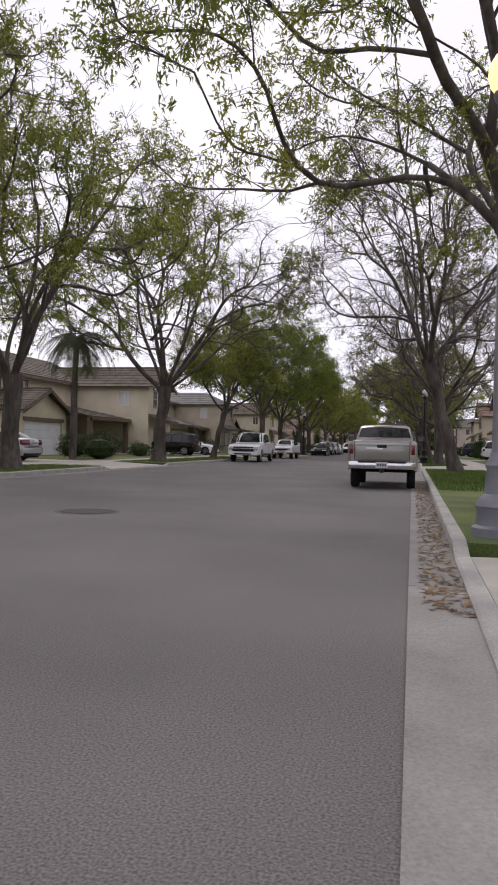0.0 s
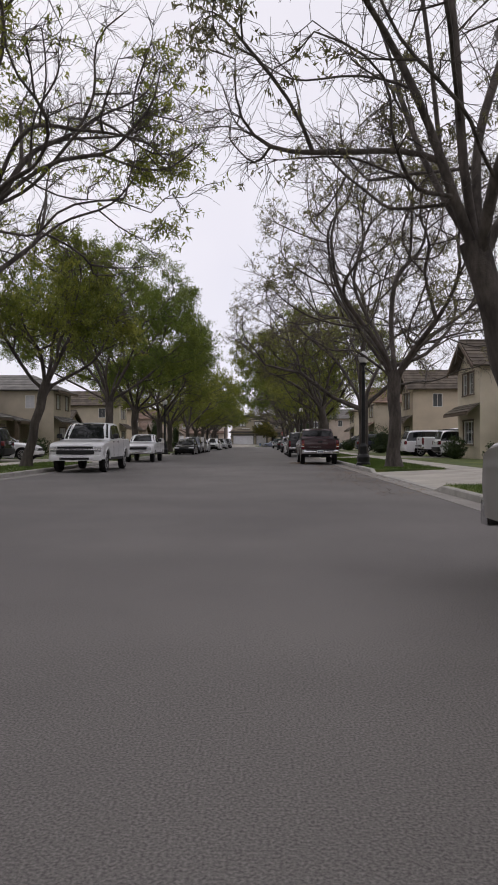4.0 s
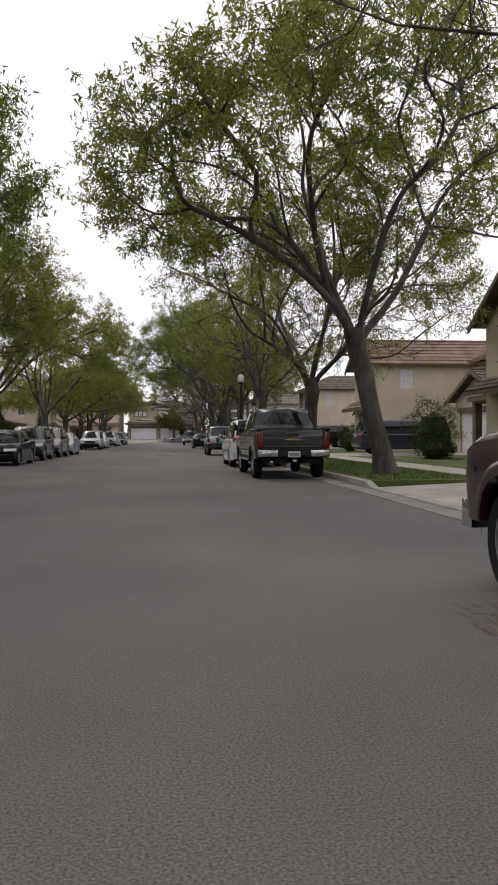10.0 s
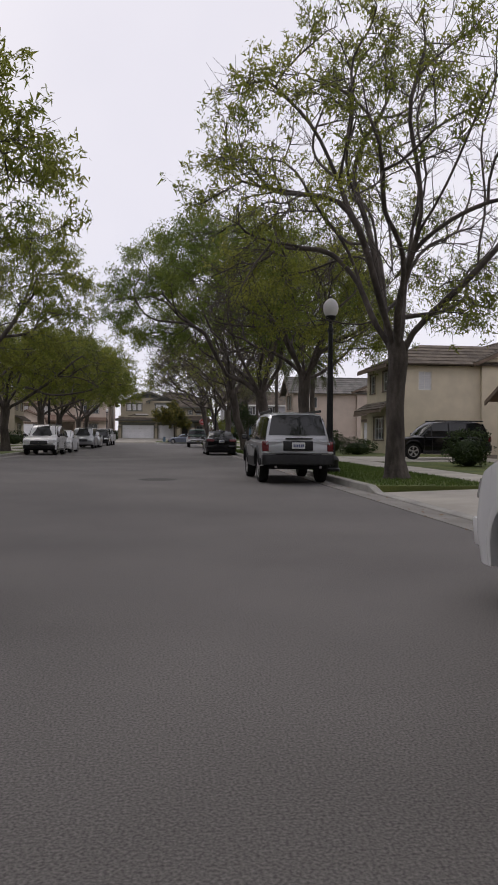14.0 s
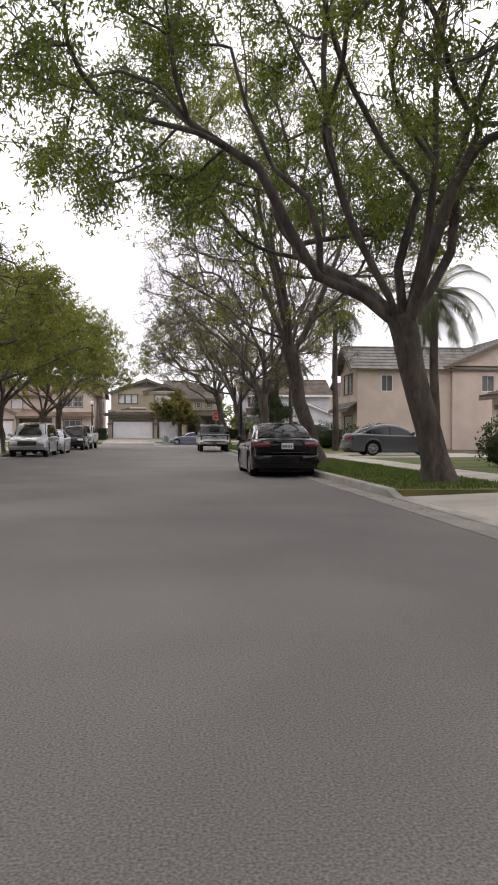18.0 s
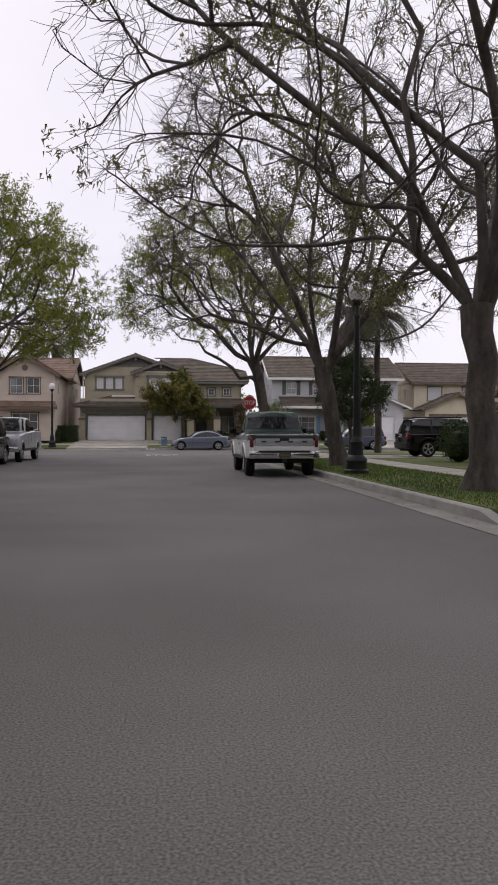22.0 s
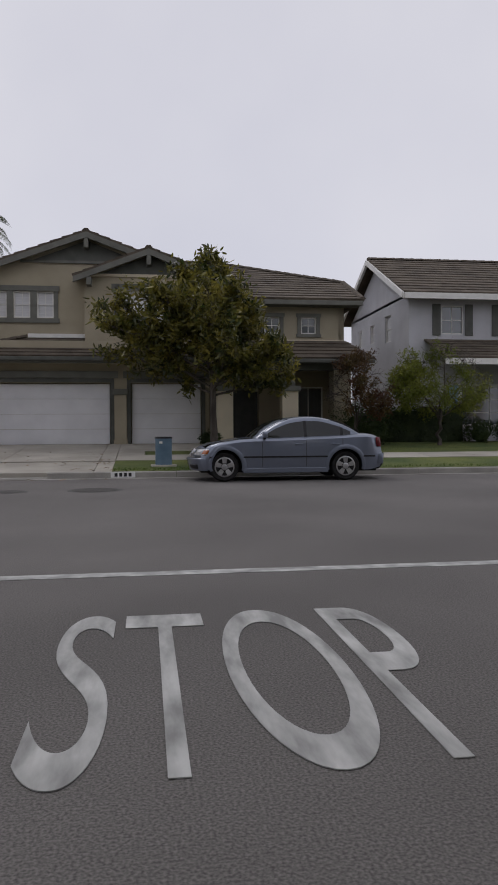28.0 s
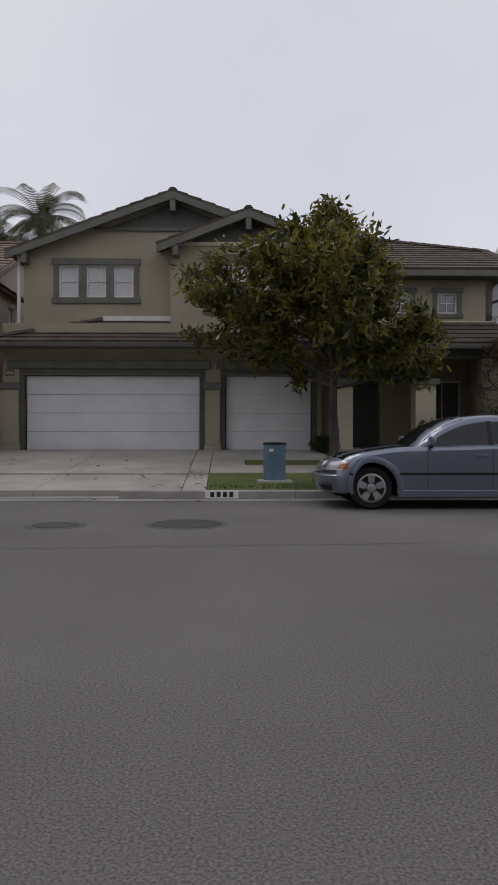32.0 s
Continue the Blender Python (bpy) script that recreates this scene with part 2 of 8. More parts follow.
P_WHITE = paint("white car paint", (0.78, 0.78, 0.79), 0.0)
P_SILVER = paint("silver car paint", (0.40, 0.41, 0.43), 0.5)
P_GREY = mat("charcoal car paint", (0.030, 0.032, 0.033), (0.040, 0.042, 0.043), 1.3, 0.30, metal=0.5, coat=1.0)
P_BLACK = mat("black car paint", (0.003, 0.003, 0.004), (0.005, 0.005, 0.006), 1.3, 0.07, spec=0.42)
P_MAROON = mat("dark maroon car paint", (0.030, 0.006, 0.009), (0.042, 0.008, 0.012), 1.3, 0.30, metal=0.2, coat=1.0)
P_GREEN = mat("dark green car paint", (0.006, 0.036, 0.022), (0.010, 0.046, 0.030), 1.3, 0.35, coat=0.8)
P_NAVY = paint("navy car paint", (0.018, 0.022, 0.045), 0.3)
P_STEEL = paint("steel blue-grey car paint", (0.185, 0.21, 0.27), 0.55)
P_SLATE = paint("slate car paint", (0.075, 0.08, 0.095), 0.4)
P_TAUPE = paint("taupe car paint", (0.30, 0.285, 0.26), 0.4)
P_BLUEGREY = paint("blue-grey car paint", (0.06, 0.075, 0.11), 0.4)


# ---- building helpers ----
def to_mesh(name, bm, material, smooth=False):
    me = bpy.data.meshes.new(name)
    bm.normal_update()
    bm.to_mesh(me)
    bm.free()
    me.materials.append(material)
    if smooth:
        me.polygons.foreach_set("use_smooth", [True] * len(me.polygons))
        me.set_sharp_from_angle(angle=radians(38))
    return me


def part(name, bm, material, parent, label="", smooth=False):
    ob = new(name, to_mesh(name, bm, material, smooth) if isinstance(bm, bmesh.types.BMesh) else bm)
    ob.parent = parent
    if label:
        tagged(ob, label)
    return ob


def thing(name, label, category, m=None, group="", kind=""):
    ob = tagged(new(name), label, category, group, kind)
    ob.empty_display_size = 0.2
    if m is not None:
        ob.matrix_basis = m
    return ob


def box(x0, x1, y0, y1, z0, z1, bevel=0.0, bm=None):
    own = bm is None
    b = bmesh.new()
    vs = [b.verts.new((x, y, z)) for z in (z0, z1) for x, y in ((x0, y0), (x1, y0), (x1, y1), (x0, y1))]
    for f in ((3, 2, 1, 0), (4, 5, 6, 7), (0, 1, 5, 4), (1, 2, 6, 5), (2, 3, 7, 6), (3, 0, 4, 7)):
        b.faces.new([vs[i] for i in f])
    if bevel:
        bmesh.ops.bevel(b, geom=b.edges[:], offset=bevel, segments=2, profile=0.5, affect="EDGES")
    if own:
        return b
    me = bpy.data.meshes.new("tmp")
    b.to_mesh(me)
    b.free()
    bm.from_mesh(me)
    bpy.data.meshes.remove(me)
    return bm


def prism(poly, axis, a, b, bevel=0.0):
    """A polygon of (u, v) carried from a to b along the axis: x -> (y, z), y -> (x, z), z -> (x, y)."""
    def p(u, v, w):
        return {"x": (w, u, v), "y": (u, w, v), "z": (u, v, w)}[axis]
    bm = bmesh.new()
    lo, hi = [bm.verts.new(p(u, v, a)) for u, v in poly], [bm.verts.new(p(u, v, b)) for u, v in poly]
    n = len(poly)
    bm.faces.new(lo)
    bm.faces.new(hi[::-1])
    for i in range(n):
        bm.faces.new((lo[i], hi[i], hi[(i + 1) % n], lo[(i + 1) % n]))
    bmesh.ops.recalc_face_normals(bm, faces=bm.faces)
    if bevel:
        bmesh.ops.bevel(bm, geom=bm.edges[:], offset=bevel, segments=2, profile=0.5, affect="EDGES")
    return bm


def lathe(profile, n=24, axis="z", centre=(0, 0, 0)):
    """A profile of (radius, height) turned round an axis."""
    bm = bmesh.new()
    rings = []
    for r, h in profile:
        ring = []
        for k in range(n):
            a = 2 * math.pi * k / n
            c, s = r * math.cos(a), r * math.sin(a)
            v = {"z": (c, s, h), "x": (h, c, s), "y": (c, h, s)}[axis]
            ring.append(bm.verts.new((v[0] + centre[0], v[1] + centre[1], v[2] + centre[2])))
        rings.append(ring)
    for a, b in zip(rings, rings[1:]):
        for k in range(n):
            bm.faces.new((a[k], a[(k + 1) % n], b[(k + 1) % n], b[k]))
    for ring, (r, h) in ((rings[0], profile[0]), (rings[-1], profile[-1])):
        if r > 1e-4:
            bm.faces.new(ring)
    bmesh.ops.recalc_face_normals(bm, faces=bm.faces)
    return bm


def fast_mesh(name, verts, faces, material, smooth=False):
    """verts (n, 3), faces (m, 3 or 4) as arrays."""
    me = bpy.data.meshes.new(name)
    verts, faces = np.asarray(verts, np.float32), np.asarray(faces, np.int32)
    k = faces.shape[1]
    me.vertices.add(len(verts))
    me.vertices.foreach_set("co", verts.ravel())
    me.loops.add(faces.size)
    me.loops.foreach_set("vertex_index", faces.ravel())
    me.polygons.add(len(faces))
    me.polygons.foreach_set("loop_start", np.arange(0, faces.size, k, dtype=np.int32))
    if smooth:
        me.polygons.foreach_set("use_smooth", np.ones(len(faces), bool))
    me.update(calc_edges=True)
    me.materials.append(material)
    return me


# ---- ground, road, kerbs, pavements ----
EAST, WEST, NEAR, FAR, START = 4.4, -7.75, -20.5, -7.7, -262.0
E_APRONS = [(-212.0, -204.0), (-194.8, -187.9), (-160.3, -150.8), (-131.9, -126.0), (-107.2, -101.5), (-87.0, -79.2), (-61.5, -54.4), (-33.4, -28.4)]
W_APRONS = [(-207.0, -199.0), (-190.0, -182.5), (-168.3, -161.6), (-140.0, -134.5), (-117.0, -111.5), (-93.5, -88.0), (-69.0, -63.0), (-46.0, -40.0)]
STEP = 0.15


def slab(name, label, poly, z0, z1, material, kind="structure", category="", parent=None, bevel=0.0):
    bm = prism(poly, "z", z0, z1, bevel)
    if parent:
        return part(name, bm, material, parent)
    return tagged(new(name, to_mesh(name, bm, material)), label, category, "", kind)


def rect(x0, x1, y0, y1):
    return [(x0, y0), (x1, y0), (x1, y1), (x0, y1)]


slab("ground", "dry soil and grass reaching the horizon", rect(-1600, 1600, -1600, 1600), -0.5, -0.02, LAWN_DRY, category="ground")
slab("road", "worn grey asphalt residential street", rect(WEST - 6, EAST + 6, START, NEAR), -0.3, 0.0, ASPHALT, category="road")
slab("road_cross", "worn grey asphalt cross street", rect(-170, 170, NEAR, FAR), -0.3, 0.0, ASPHALT, category="road")


def corner(x, y, r, side):
    """The rounded corner of a block at x, y; side 1 lies east of the street, -1 west of it."""
    return [(x + side * r * (1 - math.cos(a)), y - r + r * math.sin(a)) for a in (i * math.pi / 16 for i in range(9))]


def kerb_run(parent, x, spans, side):
    """Kerb pieces of about 3 m along the street, each an object on shared meshes."""
    made = {}
    for y0, y1 in spans:
        n = max(1, round((y1 - y0) / 3.05))
        d = (y1 - y0) / n
        for i in range(n):
            key = round(d, 2)
            if key not in made:
                bm = prism([(0, -0.1), (0, STEP - 0.02), (0.025, STEP), (0.15, STEP), (0.15, -0.1)], "y", 0.006, d - 0.006)
                made[key] = to_mesh("kerb_piece", bm, KERB)
            ob = part("kerb_piece", made[key], None, parent)
            ob.matrix_basis = Matrix.Translation((x, y0 + i * d, 0)) @ Matrix.Diagonal((side, 1, 1, 1))


def gaps(aprons, y0, y1):
    spans, at = [], y0
    for a, b in aprons:
        spans.append((at, a - 0.6))
        at = b + 0.6
    spans.append((at, y1))
    return spans


def block_side(side, x, aprons, name):
    """Kerb, gutter, parkway lawns, pavement slabs, driveways and front lawns along one side."""
    s = side
    kerb = thing(f"kerb_{name}", "weathered concrete kerb with dropped driveway aprons", "kerb", kind="structure")
    kerb_run(kerb, x, gaps(aprons, START, NEAR - 4), s)
    ramp = [(0, -0.1), (0, 0.02), (0.025, 0.035), (0.15, 0.045), (0.15, -0.1)]
    for a, b in aprons:
        for y0, y1, up0, up1 in ((a - 0.6, a, 1, 0), (b, b + 0.6, 0, 1)):
            bm = bmesh.new()
            ends = []
            for yy, up in ((y0, up0), (y1, up1)):
                hi = STEP if up else 0.03
                ends.append([bm.verts.new((x + s * u, yy, v)) for u, v in ((0, -0.1), (0, hi - 0.015), (0.025, hi), (0.15, hi + 0.004), (0.15, -0.1))])
            for i in range(5):
                bm.faces.new((ends[0][i], ends[1][i], ends[1][(i + 1) % 5], ends[0][(i + 1) % 5]))
            bm.faces.new(ends[0])
            bm.faces.new(ends[1][::-1])
            bmesh.ops.recalc_face_normals(bm, faces=bm.faces)
            part("kerb_piece", bm, KERB, kerb)
        part("kerb_piece", prism([(x + s * u, v) for u, v in ramp], "y", a, b), KERB, kerb)
    # the corner return
    arc = corner(x, NEAR, 4.0, s)
    inner = [(px + s * 0.15 * math.cos(k * math.pi / 16), py - 0.15 * math.sin(k * math.pi / 16)) for k, (px, py) in enumerate(arc)]
    for i in range(8):
        part("kerb_piece", prism([arc[i], arc[i + 1], inner[i + 1], inner[i]], "z", -0.1, STEP), KERB, kerb)
    part("kerb_piece", prism(rect(*sorted((x + s * 4.0, x + s * 150)), NEAR - 0.15, NEAR), "z", -0.1, STEP), KERB, kerb)
    gutter = thing(f"gutter_{name}", "stained concrete gutter strip with leaf litter", "gutter", kind="structure")
    gm = to_mesh("gutter_piece", prism([(0, -0.05), (0, 0.004), (-0.45, 0.012), (-0.45, -0.05)], "y", 0.005, 5.995), GUTTER)
    for i in range(int((NEAR - 4 - START) / 6)):
        part("gutter_piece", gm, None, gutter).matrix_basis = Matrix.Translation((x, START + 6 * i + 0.5, 0)) @ Matrix.Diagonal((s, 1, 1, 1))
    # parkway lawns between the aprons
    k0, k1, k2 = x + s * 0.15, x + s * 2.8, x + s * 4.2
    marks = [START] + [v for ab in aprons for v in ab] + [NEAR - 0.15]
    for i in range(0, len(marks), 2):
        y0, y1 = marks[i] + (0.25 if i else 0), marks[i + 1] - 0.25
        if i + 2 >= len(marks):
            rim = [(px, py) for px, py in inner if s * (px - k1) < 0]
            poly = [(k0, y0), *rim, (k1, NEAR - 0.15), (k1, y0)]
        else:
            poly = rect(k0, k1, y0, y1)
        slab("parkway_lawn", "clipped green parkway lawn strip behind the kerb", poly, -0.1, STEP - 0.01 + 0.012 * (i % 3),
             LAWN_DRY if (side > 0 and -80 < y0 < -60) else LAWN, category="lawn")
    # pavement slabs
    walkway = thing(f"pavement_{name}", "pale concrete pavement of jointed slabs", "pavement", kind="structure")
    sm = to_mesh("paving_slab", box(0.006, 1.394, 0.006, 1.514, -0.1, STEP + 0.012, 0.008), CONCRETE)
    for i in range(int((NEAR - START) / 1.52)):
        part("paving_slab", sm, None, walkway).matrix_basis = Matrix.Translation((min(k1, k2), START + 1.52 * i, 0))
    part("bed", prism(rect(min(k1, k2), max(k1, k2), START, NEAR), "z", -0.1, STEP - 0.01), JOINT, walkway, "dark joint bed")
    # driveways
    for i, (a, b) in enumerate(aprons):
        drive = thing("driveway", "pale jointed concrete driveway leading to a garage", "driveway", kind="structure")
        for (p, q), (z0, z1) in ((((x + s * 0.155, k1 - s * 0.008)), (0.045, STEP + 0.008)),):
            bm = bmesh.new()
            pts = [(p, a + 0.02, z0), (q, a + 0.25, z1), (q, b - 0.25, z1), (p, b - 0.02, z0)]
            hi, lo = [bm.verts.new(v) for v in pts], [bm.verts.new((v[0], v[1], -0.1)) for v in pts]
            bm.faces.new(hi)
            for j in range(4):
                bm.faces.new((hi[j], lo[j], lo[(j + 1) % 4], hi[(j + 1) % 4]))
            bmesh.ops.recalc_face_normals(bm, faces=bm.faces)
            part("apron", bm, CONCRETE, drive)
        w = (b - a - 0.5) / 2
        for u0, u1 in ((4.21, 6.6), (6.61, 9.0), (9.01, 11.4)):
            for j in range(2):
                y0 = a + 0.25 + w * j
                part("slab", prism(rect(*sorted((x + s * u0, x + s * u1)), y0 + 0.005, y0 + w - 0.005), "z", -0.1, STEP + 0.02), CONCRETE, drive)
    # front lawns
    for i in range(0, len(marks), 2):
        y0, y1 = marks[i] + 0.26, marks[i + 1] - 0.26
        slab("front_lawn", "mown front lawn between driveways", rect(*sorted((k2 + s * 0.01, x + s * 11.4)), y0, y1), -0.1, STEP + 0.02,
             LAWN, category="lawn")
    slab("yard", "bare planted ground round the houses", rect(*sorted((x + s * 11.41, x + s * 60)), START, NEAR - 2), -0.1, STEP + 0.01, SOIL, category="ground")
    slab("side_lawn", "mown lawn along the cross street", rect(*sorted((x + s * 11.42, x + s * 60)), NEAR - 1.99, NEAR - 0.16), -0.1, STEP + 0.011, LAWN, category="lawn")


block_side(1, EAST, E_APRONS, "east")
block_side(-1, WEST, W_APRONS, "west")


# the far side of the cross street: land that rises towards the houses
def rise(y):
    return STEP + max(0.0, min(7.7, y + 7.7)) * 0.068


kerb_n = thing("kerb_north", "weathered concrete kerb along the cross street", "kerb", kind="structure")
for x0 in [v * 3.05 - 79 for v in range(52)]:
    drop = -8.0 < x0 + 1.5 < -1.6 or -26 < x0 < -20 or 17 < x0 < 22
    hi = 0.035 if drop else STEP
    part("kerb_piece", prism([(FAR, -0.1), (FAR, hi - 0.02), (FAR + 0.025, hi), (FAR + 0.15, hi), (FAR + 0.15, -0.1)], "x", x0 + 0.006, x0 + 3.044), KERB, kerb_n)
gutter_n = thing("gutter_north", "concrete gutter strip along the cross street", "gutter", kind="structure")
for x0 in [v * 6 - 78 for v in range(26)]:
    part("gutter_piece", prism([(FAR, -0.05), (FAR, 0.004), (FAR - 0.45, 0.01), (FAR - 0.45, -0.05)], "x", x0 + 0.005, x0 + 5.995), GUTTER, gutter_n)


def ramp_slab(name, x0, x1, y0, y1, up, material, parent=None, label="", category=""):
    bm = prism([(y0, -0.1), (y0, rise(y0) + up), (y1, rise(y1) + up), (y1, -0.1)], "x", x0, x1)
    if parent:
        return part(name, bm, material, parent)
    return tagged(new(name, to_mesh(name, bm, material)), label, category, "", "structure")


HERO_DRIVE = (-7.2, -1.25)
for x0, x1 in ((-75, -26.2), (-19.8, HERO_DRIVE[0]), (1.7, 16.8), (22.2, 75)):
    ramp_slab("north_lawn", x0, x1, FAR + 0.16, -5.2, -0.004, LAWN, label="mown lawn strip behind the kerb", category="lawn")
    ramp_slab("north_lawn", x0, x1, -3.78, 0.0, -0.004, LAWN, label="mown front lawn sloping up to the house", category="lawn")
ramp_slab("north_lawn", HERO_DRIVE[1], 1.69, FAR + 0.16, -5.2, -0.004, LAWN, label="small lawn strip beside the driveway", category="lawn")
ramp_slab("north_lawn", -0.45, 1.69, -3.78, -2.6, -0.004, LAWN, label="small lawn wedge beside the driveway", category="lawn")
pav_n = thing("pavement_north", "pale concrete pavement of jointed slabs", "pavement", kind="structure")
for x0, x1 in ((-75, -26.2), (-19.8, HERO_DRIVE[0]), (HERO_DRIVE[1], 16.8), (22.2, 75)):
    n = max(1, round((x1 - x0) / 1.5))
    for i in range(n):
        ramp_slab("paving_slab", x0 + (x1 - x0) * i / n + 0.006, x0 + (x1 - x0) * (i + 1) / n - 0.006, -5.19, -3.79, 0.008, CONCRETE, pav_n)
drive_n = thing("driveway", "pale stained concrete driveway with dark joints and dry leaves", "driveway", kind="structure")
for x0, x1 in ((HERO_DRIVE[0], -4.28), (-4.265, -1.70), (-1.685, HERO_DRIVE[1] - 0.015)):
    for y0, y1 in ((FAR + 0.16, -5.3), (-5.288, -3.7), (-3.688, -0.02)):
        ramp_slab("slab", x0, x1, y0, y1, 0.01 if y0 > -7 else -0.02, CONCRETE, drive_n)
ramp_slab("slab", HERO_DRIVE[1], 1.69, -2.58, -0.02, 0.01, CONCRETE, drive_n)
ramp_slab("slab", HERO_DRIVE[1], -0.47, -3.78, -2.595, 0.01, CONCRETE, drive_n)
for x0, x1 in ((-26.2, -19.8), (16.8, 22.2)):
    d = thing("driveway", "pale concrete driveway sloping up to a garage", "driveway", kind="structure")
    for y0, y1 in ((FAR + 0.16, -3.9), (-3.888, -0.02)):
        ramp_slab("slab", x0, x1, y0, y1, 0.0, CONCRETE, d)
slab("north_yard", "bare planted ground round the far houses", rect(-80, 80, 0.0, 60), -0.1, rise(0) - 0.01, SOIL, category="ground")

# road marks and covers
for x, y, r in ((-1.1, -184.7, 0.42), (0.05, -96.6, 0.42), (-1.4, -11.25, 0.43), (-3.0, -11.35, 0.28)):
    cover = thing("manhole_cover", "dark cast-iron manhole cover set in the asphalt", "manhole cover", pose(x, y, 0), "manhole covers")
    part("collar", lathe([(r + 0.09, 0.0), (r + 0.09, 0.004), (r + 0.01, 0.005), (r + 0.01, 0.0)], 40), ASPHALT_OLD, cover)
    part("lid", lathe([(r, 0.0), (r, 0.008), (r * 0.93, 0.010), (r * 0.9, 0.007), (0.02, 0.008)], 40), IRON, cover)
crack_rng = random.Random(5)


def crack(points, w):
    bm = bmesh.new()
    prev = None
    for x, y in points:
        a, b = bm.verts.new((x, y - w, 0.0035)), bm.verts.new((x, y + w * crack_rng.uniform(0.2, 1), 0.0035))
        if prev:
            bm.faces.new((prev[0], a, b, prev[1]))
        prev = (a, b)
    return bm


def wander(x0, y0, x1, y1, n, j):
    return [(x0 + (x1 - x0) * i / n + crack_rng.uniform(-j, j) * 0.5, y0 + (y1 - y0) * i / n + crack_rng.uniform(-j, j)) for i in range(n + 1)]


TAR = mat("tar sealed crack", (0.035, 0.033, 0.032), (0.055, 0.052, 0.05), 8, 0.7)
for a in ((-5, -13.3, 1.5, -12.9), (-3.0, -10.6, -1.8, -11.0)):
    tagged(new("crack_line", to_mesh("crack_line", crack(wander(*a, 60, 0.03), 0.008), TAR)), "dark sealed crack in the asphalt", "crack", "road cracks", "structure")
bm = box(-7.1, 4.0, -19.74, -19.58, 0.0, 0.004)
tagged(new("limit_line", to_mesh("limit_line", bm, WHITE_LINE)), "worn white painted limit line across the junction", "road marking", "", "structure")
cu = bpy.data.curves.new("stop_word", "FONT")
cu.body, cu.size, cu.align_x = "STOP", 1.0, "CENTER"
cu.extrude = 0.002
ob = tagged(new("stop_word", cu), "worn white word painted on the asphalt", "road marking", "", "structure")
ob.matrix_basis = pose(0.0, -23.1, 0.004) @ Matrix.Diagonal((0.78, 3.1, 1, 1))
cu.materials.append(WHITE_LINE)


# ---- houses: local front towards -y, rotated to face the street ----
def wall(parent, name, x0, x1, z0, z1, y0, y1, material, holes=(), axis="x"):
    """A wall with openings cut through: runs along x at y0..y1, or along y where axis is y (then x0, x1 are y values)."""
    us = sorted({x0, x1, *(v for h in holes for v in h[:2])})
    zs = sorted({z0, z1, *(v for h in holes for v in h[2:4])})
    bm = bmesh.new()
    for a, b in zip(us, us[1:]):
        for c, d in zip(zs, zs[1:]):
            if not any(h[0] - 1e-6 <= a and b <= h[1] + 1e-6 and h[2] - 1e-6 <= c and d <= h[3] + 1e-6 for h in holes):
                box(*((a, b, y0, y1) if axis == "x" else (y0, y1, a, b)), c, d, bm=bm)
    bmesh.ops.remove_doubles(bm, verts=bm.verts, dist=1e-4)
    seen, inner = {}, []
    for f in bm.faces:
        key = tuple(round(v, 3) for v in f.calc_center_median())
        if key in seen:
            inner += [f, seen[key]]
        seen[key] = f
    bmesh.ops.delete(bm, geom=list(set(inner)), context="FACES_ONLY")
    return part(name, bm, material, parent)


def roof_slope(parent, a, b, c, d, n, material, thick=0.06, lip=0.035):
    """Courses of flat tiles from the eave a-b up to the ridge d-c, each a slab whose lower edge stands proud."""
    a, b, c, d = Vector(a), Vector(b), Vector(c), Vector(d)
    nrm = (b - a).cross(d - a).normalized()
    if nrm.z < 0:
        nrm = -nrm
    for i in range(n):
        t0, t1 = i / n, (i + 1.12) / n
        t1 = min(t1, 1.0)
        p, q, r, s = a.lerp(d, t0), b.lerp(c, t0), b.lerp(c, t1), a.lerp(d, t1)
        bm = bmesh.new()
        hi = [bm.verts.new(v) for v in (p + nrm * (thick + lip), q + nrm * (thick + lip), r + nrm * thick, s + nrm * thick)]
        lo = [bm.verts.new(v) for v in (p, q, r, s)]
        bm.faces.new(hi)
        bm.faces.new(lo[::-1])
        for k in range(4):
            bm.faces.new((hi[k], lo[k], lo[(k + 1) % 4], hi[(k + 1) % 4]))
        bmesh.ops.recalc_face_normals(bm, faces=bm.faces)
        part("tile_course", bm, material, parent)


def ridge_caps(parent, a, b, material, n=None):
    a, b = Vector(a), Vector(b)
    n = n or max(2, int((b - a).length / 0.4))
    d = (b - a).normalized()
    side = d.cross(Vector((0, 0, 1))).normalized()
    mesh = None
    for i in range(n):
        p, q = a + (b - a) * (i / n), (b - a) * (0.97 / n)
        if mesh is None:
            bm = bmesh.new()
            r = [[bm.verts.new(e + side * u + Vector((0, 0, w))) for u, w in ((-0.13, 0.03), (-0.06, up), (0.06, up), (0.13, 0.03))] for e, up in ((Vector((0, 0, 0)), 0.10), (q, 0.116))]
            for k in range(3):
                bm.faces.new((r[0][k], r[0][k + 1], r[1][k + 1], r[1][k]))
            bm.faces.new(r[0])
            bm.faces.new(r[1][::-1])
            bmesh.ops.recalc_face_normals(bm, faces=bm.faces)
            mesh = to_mesh("ridge_tile", bm, material)
        ob = part("ridge_tile", mesh, None, parent)
        ob.location = p


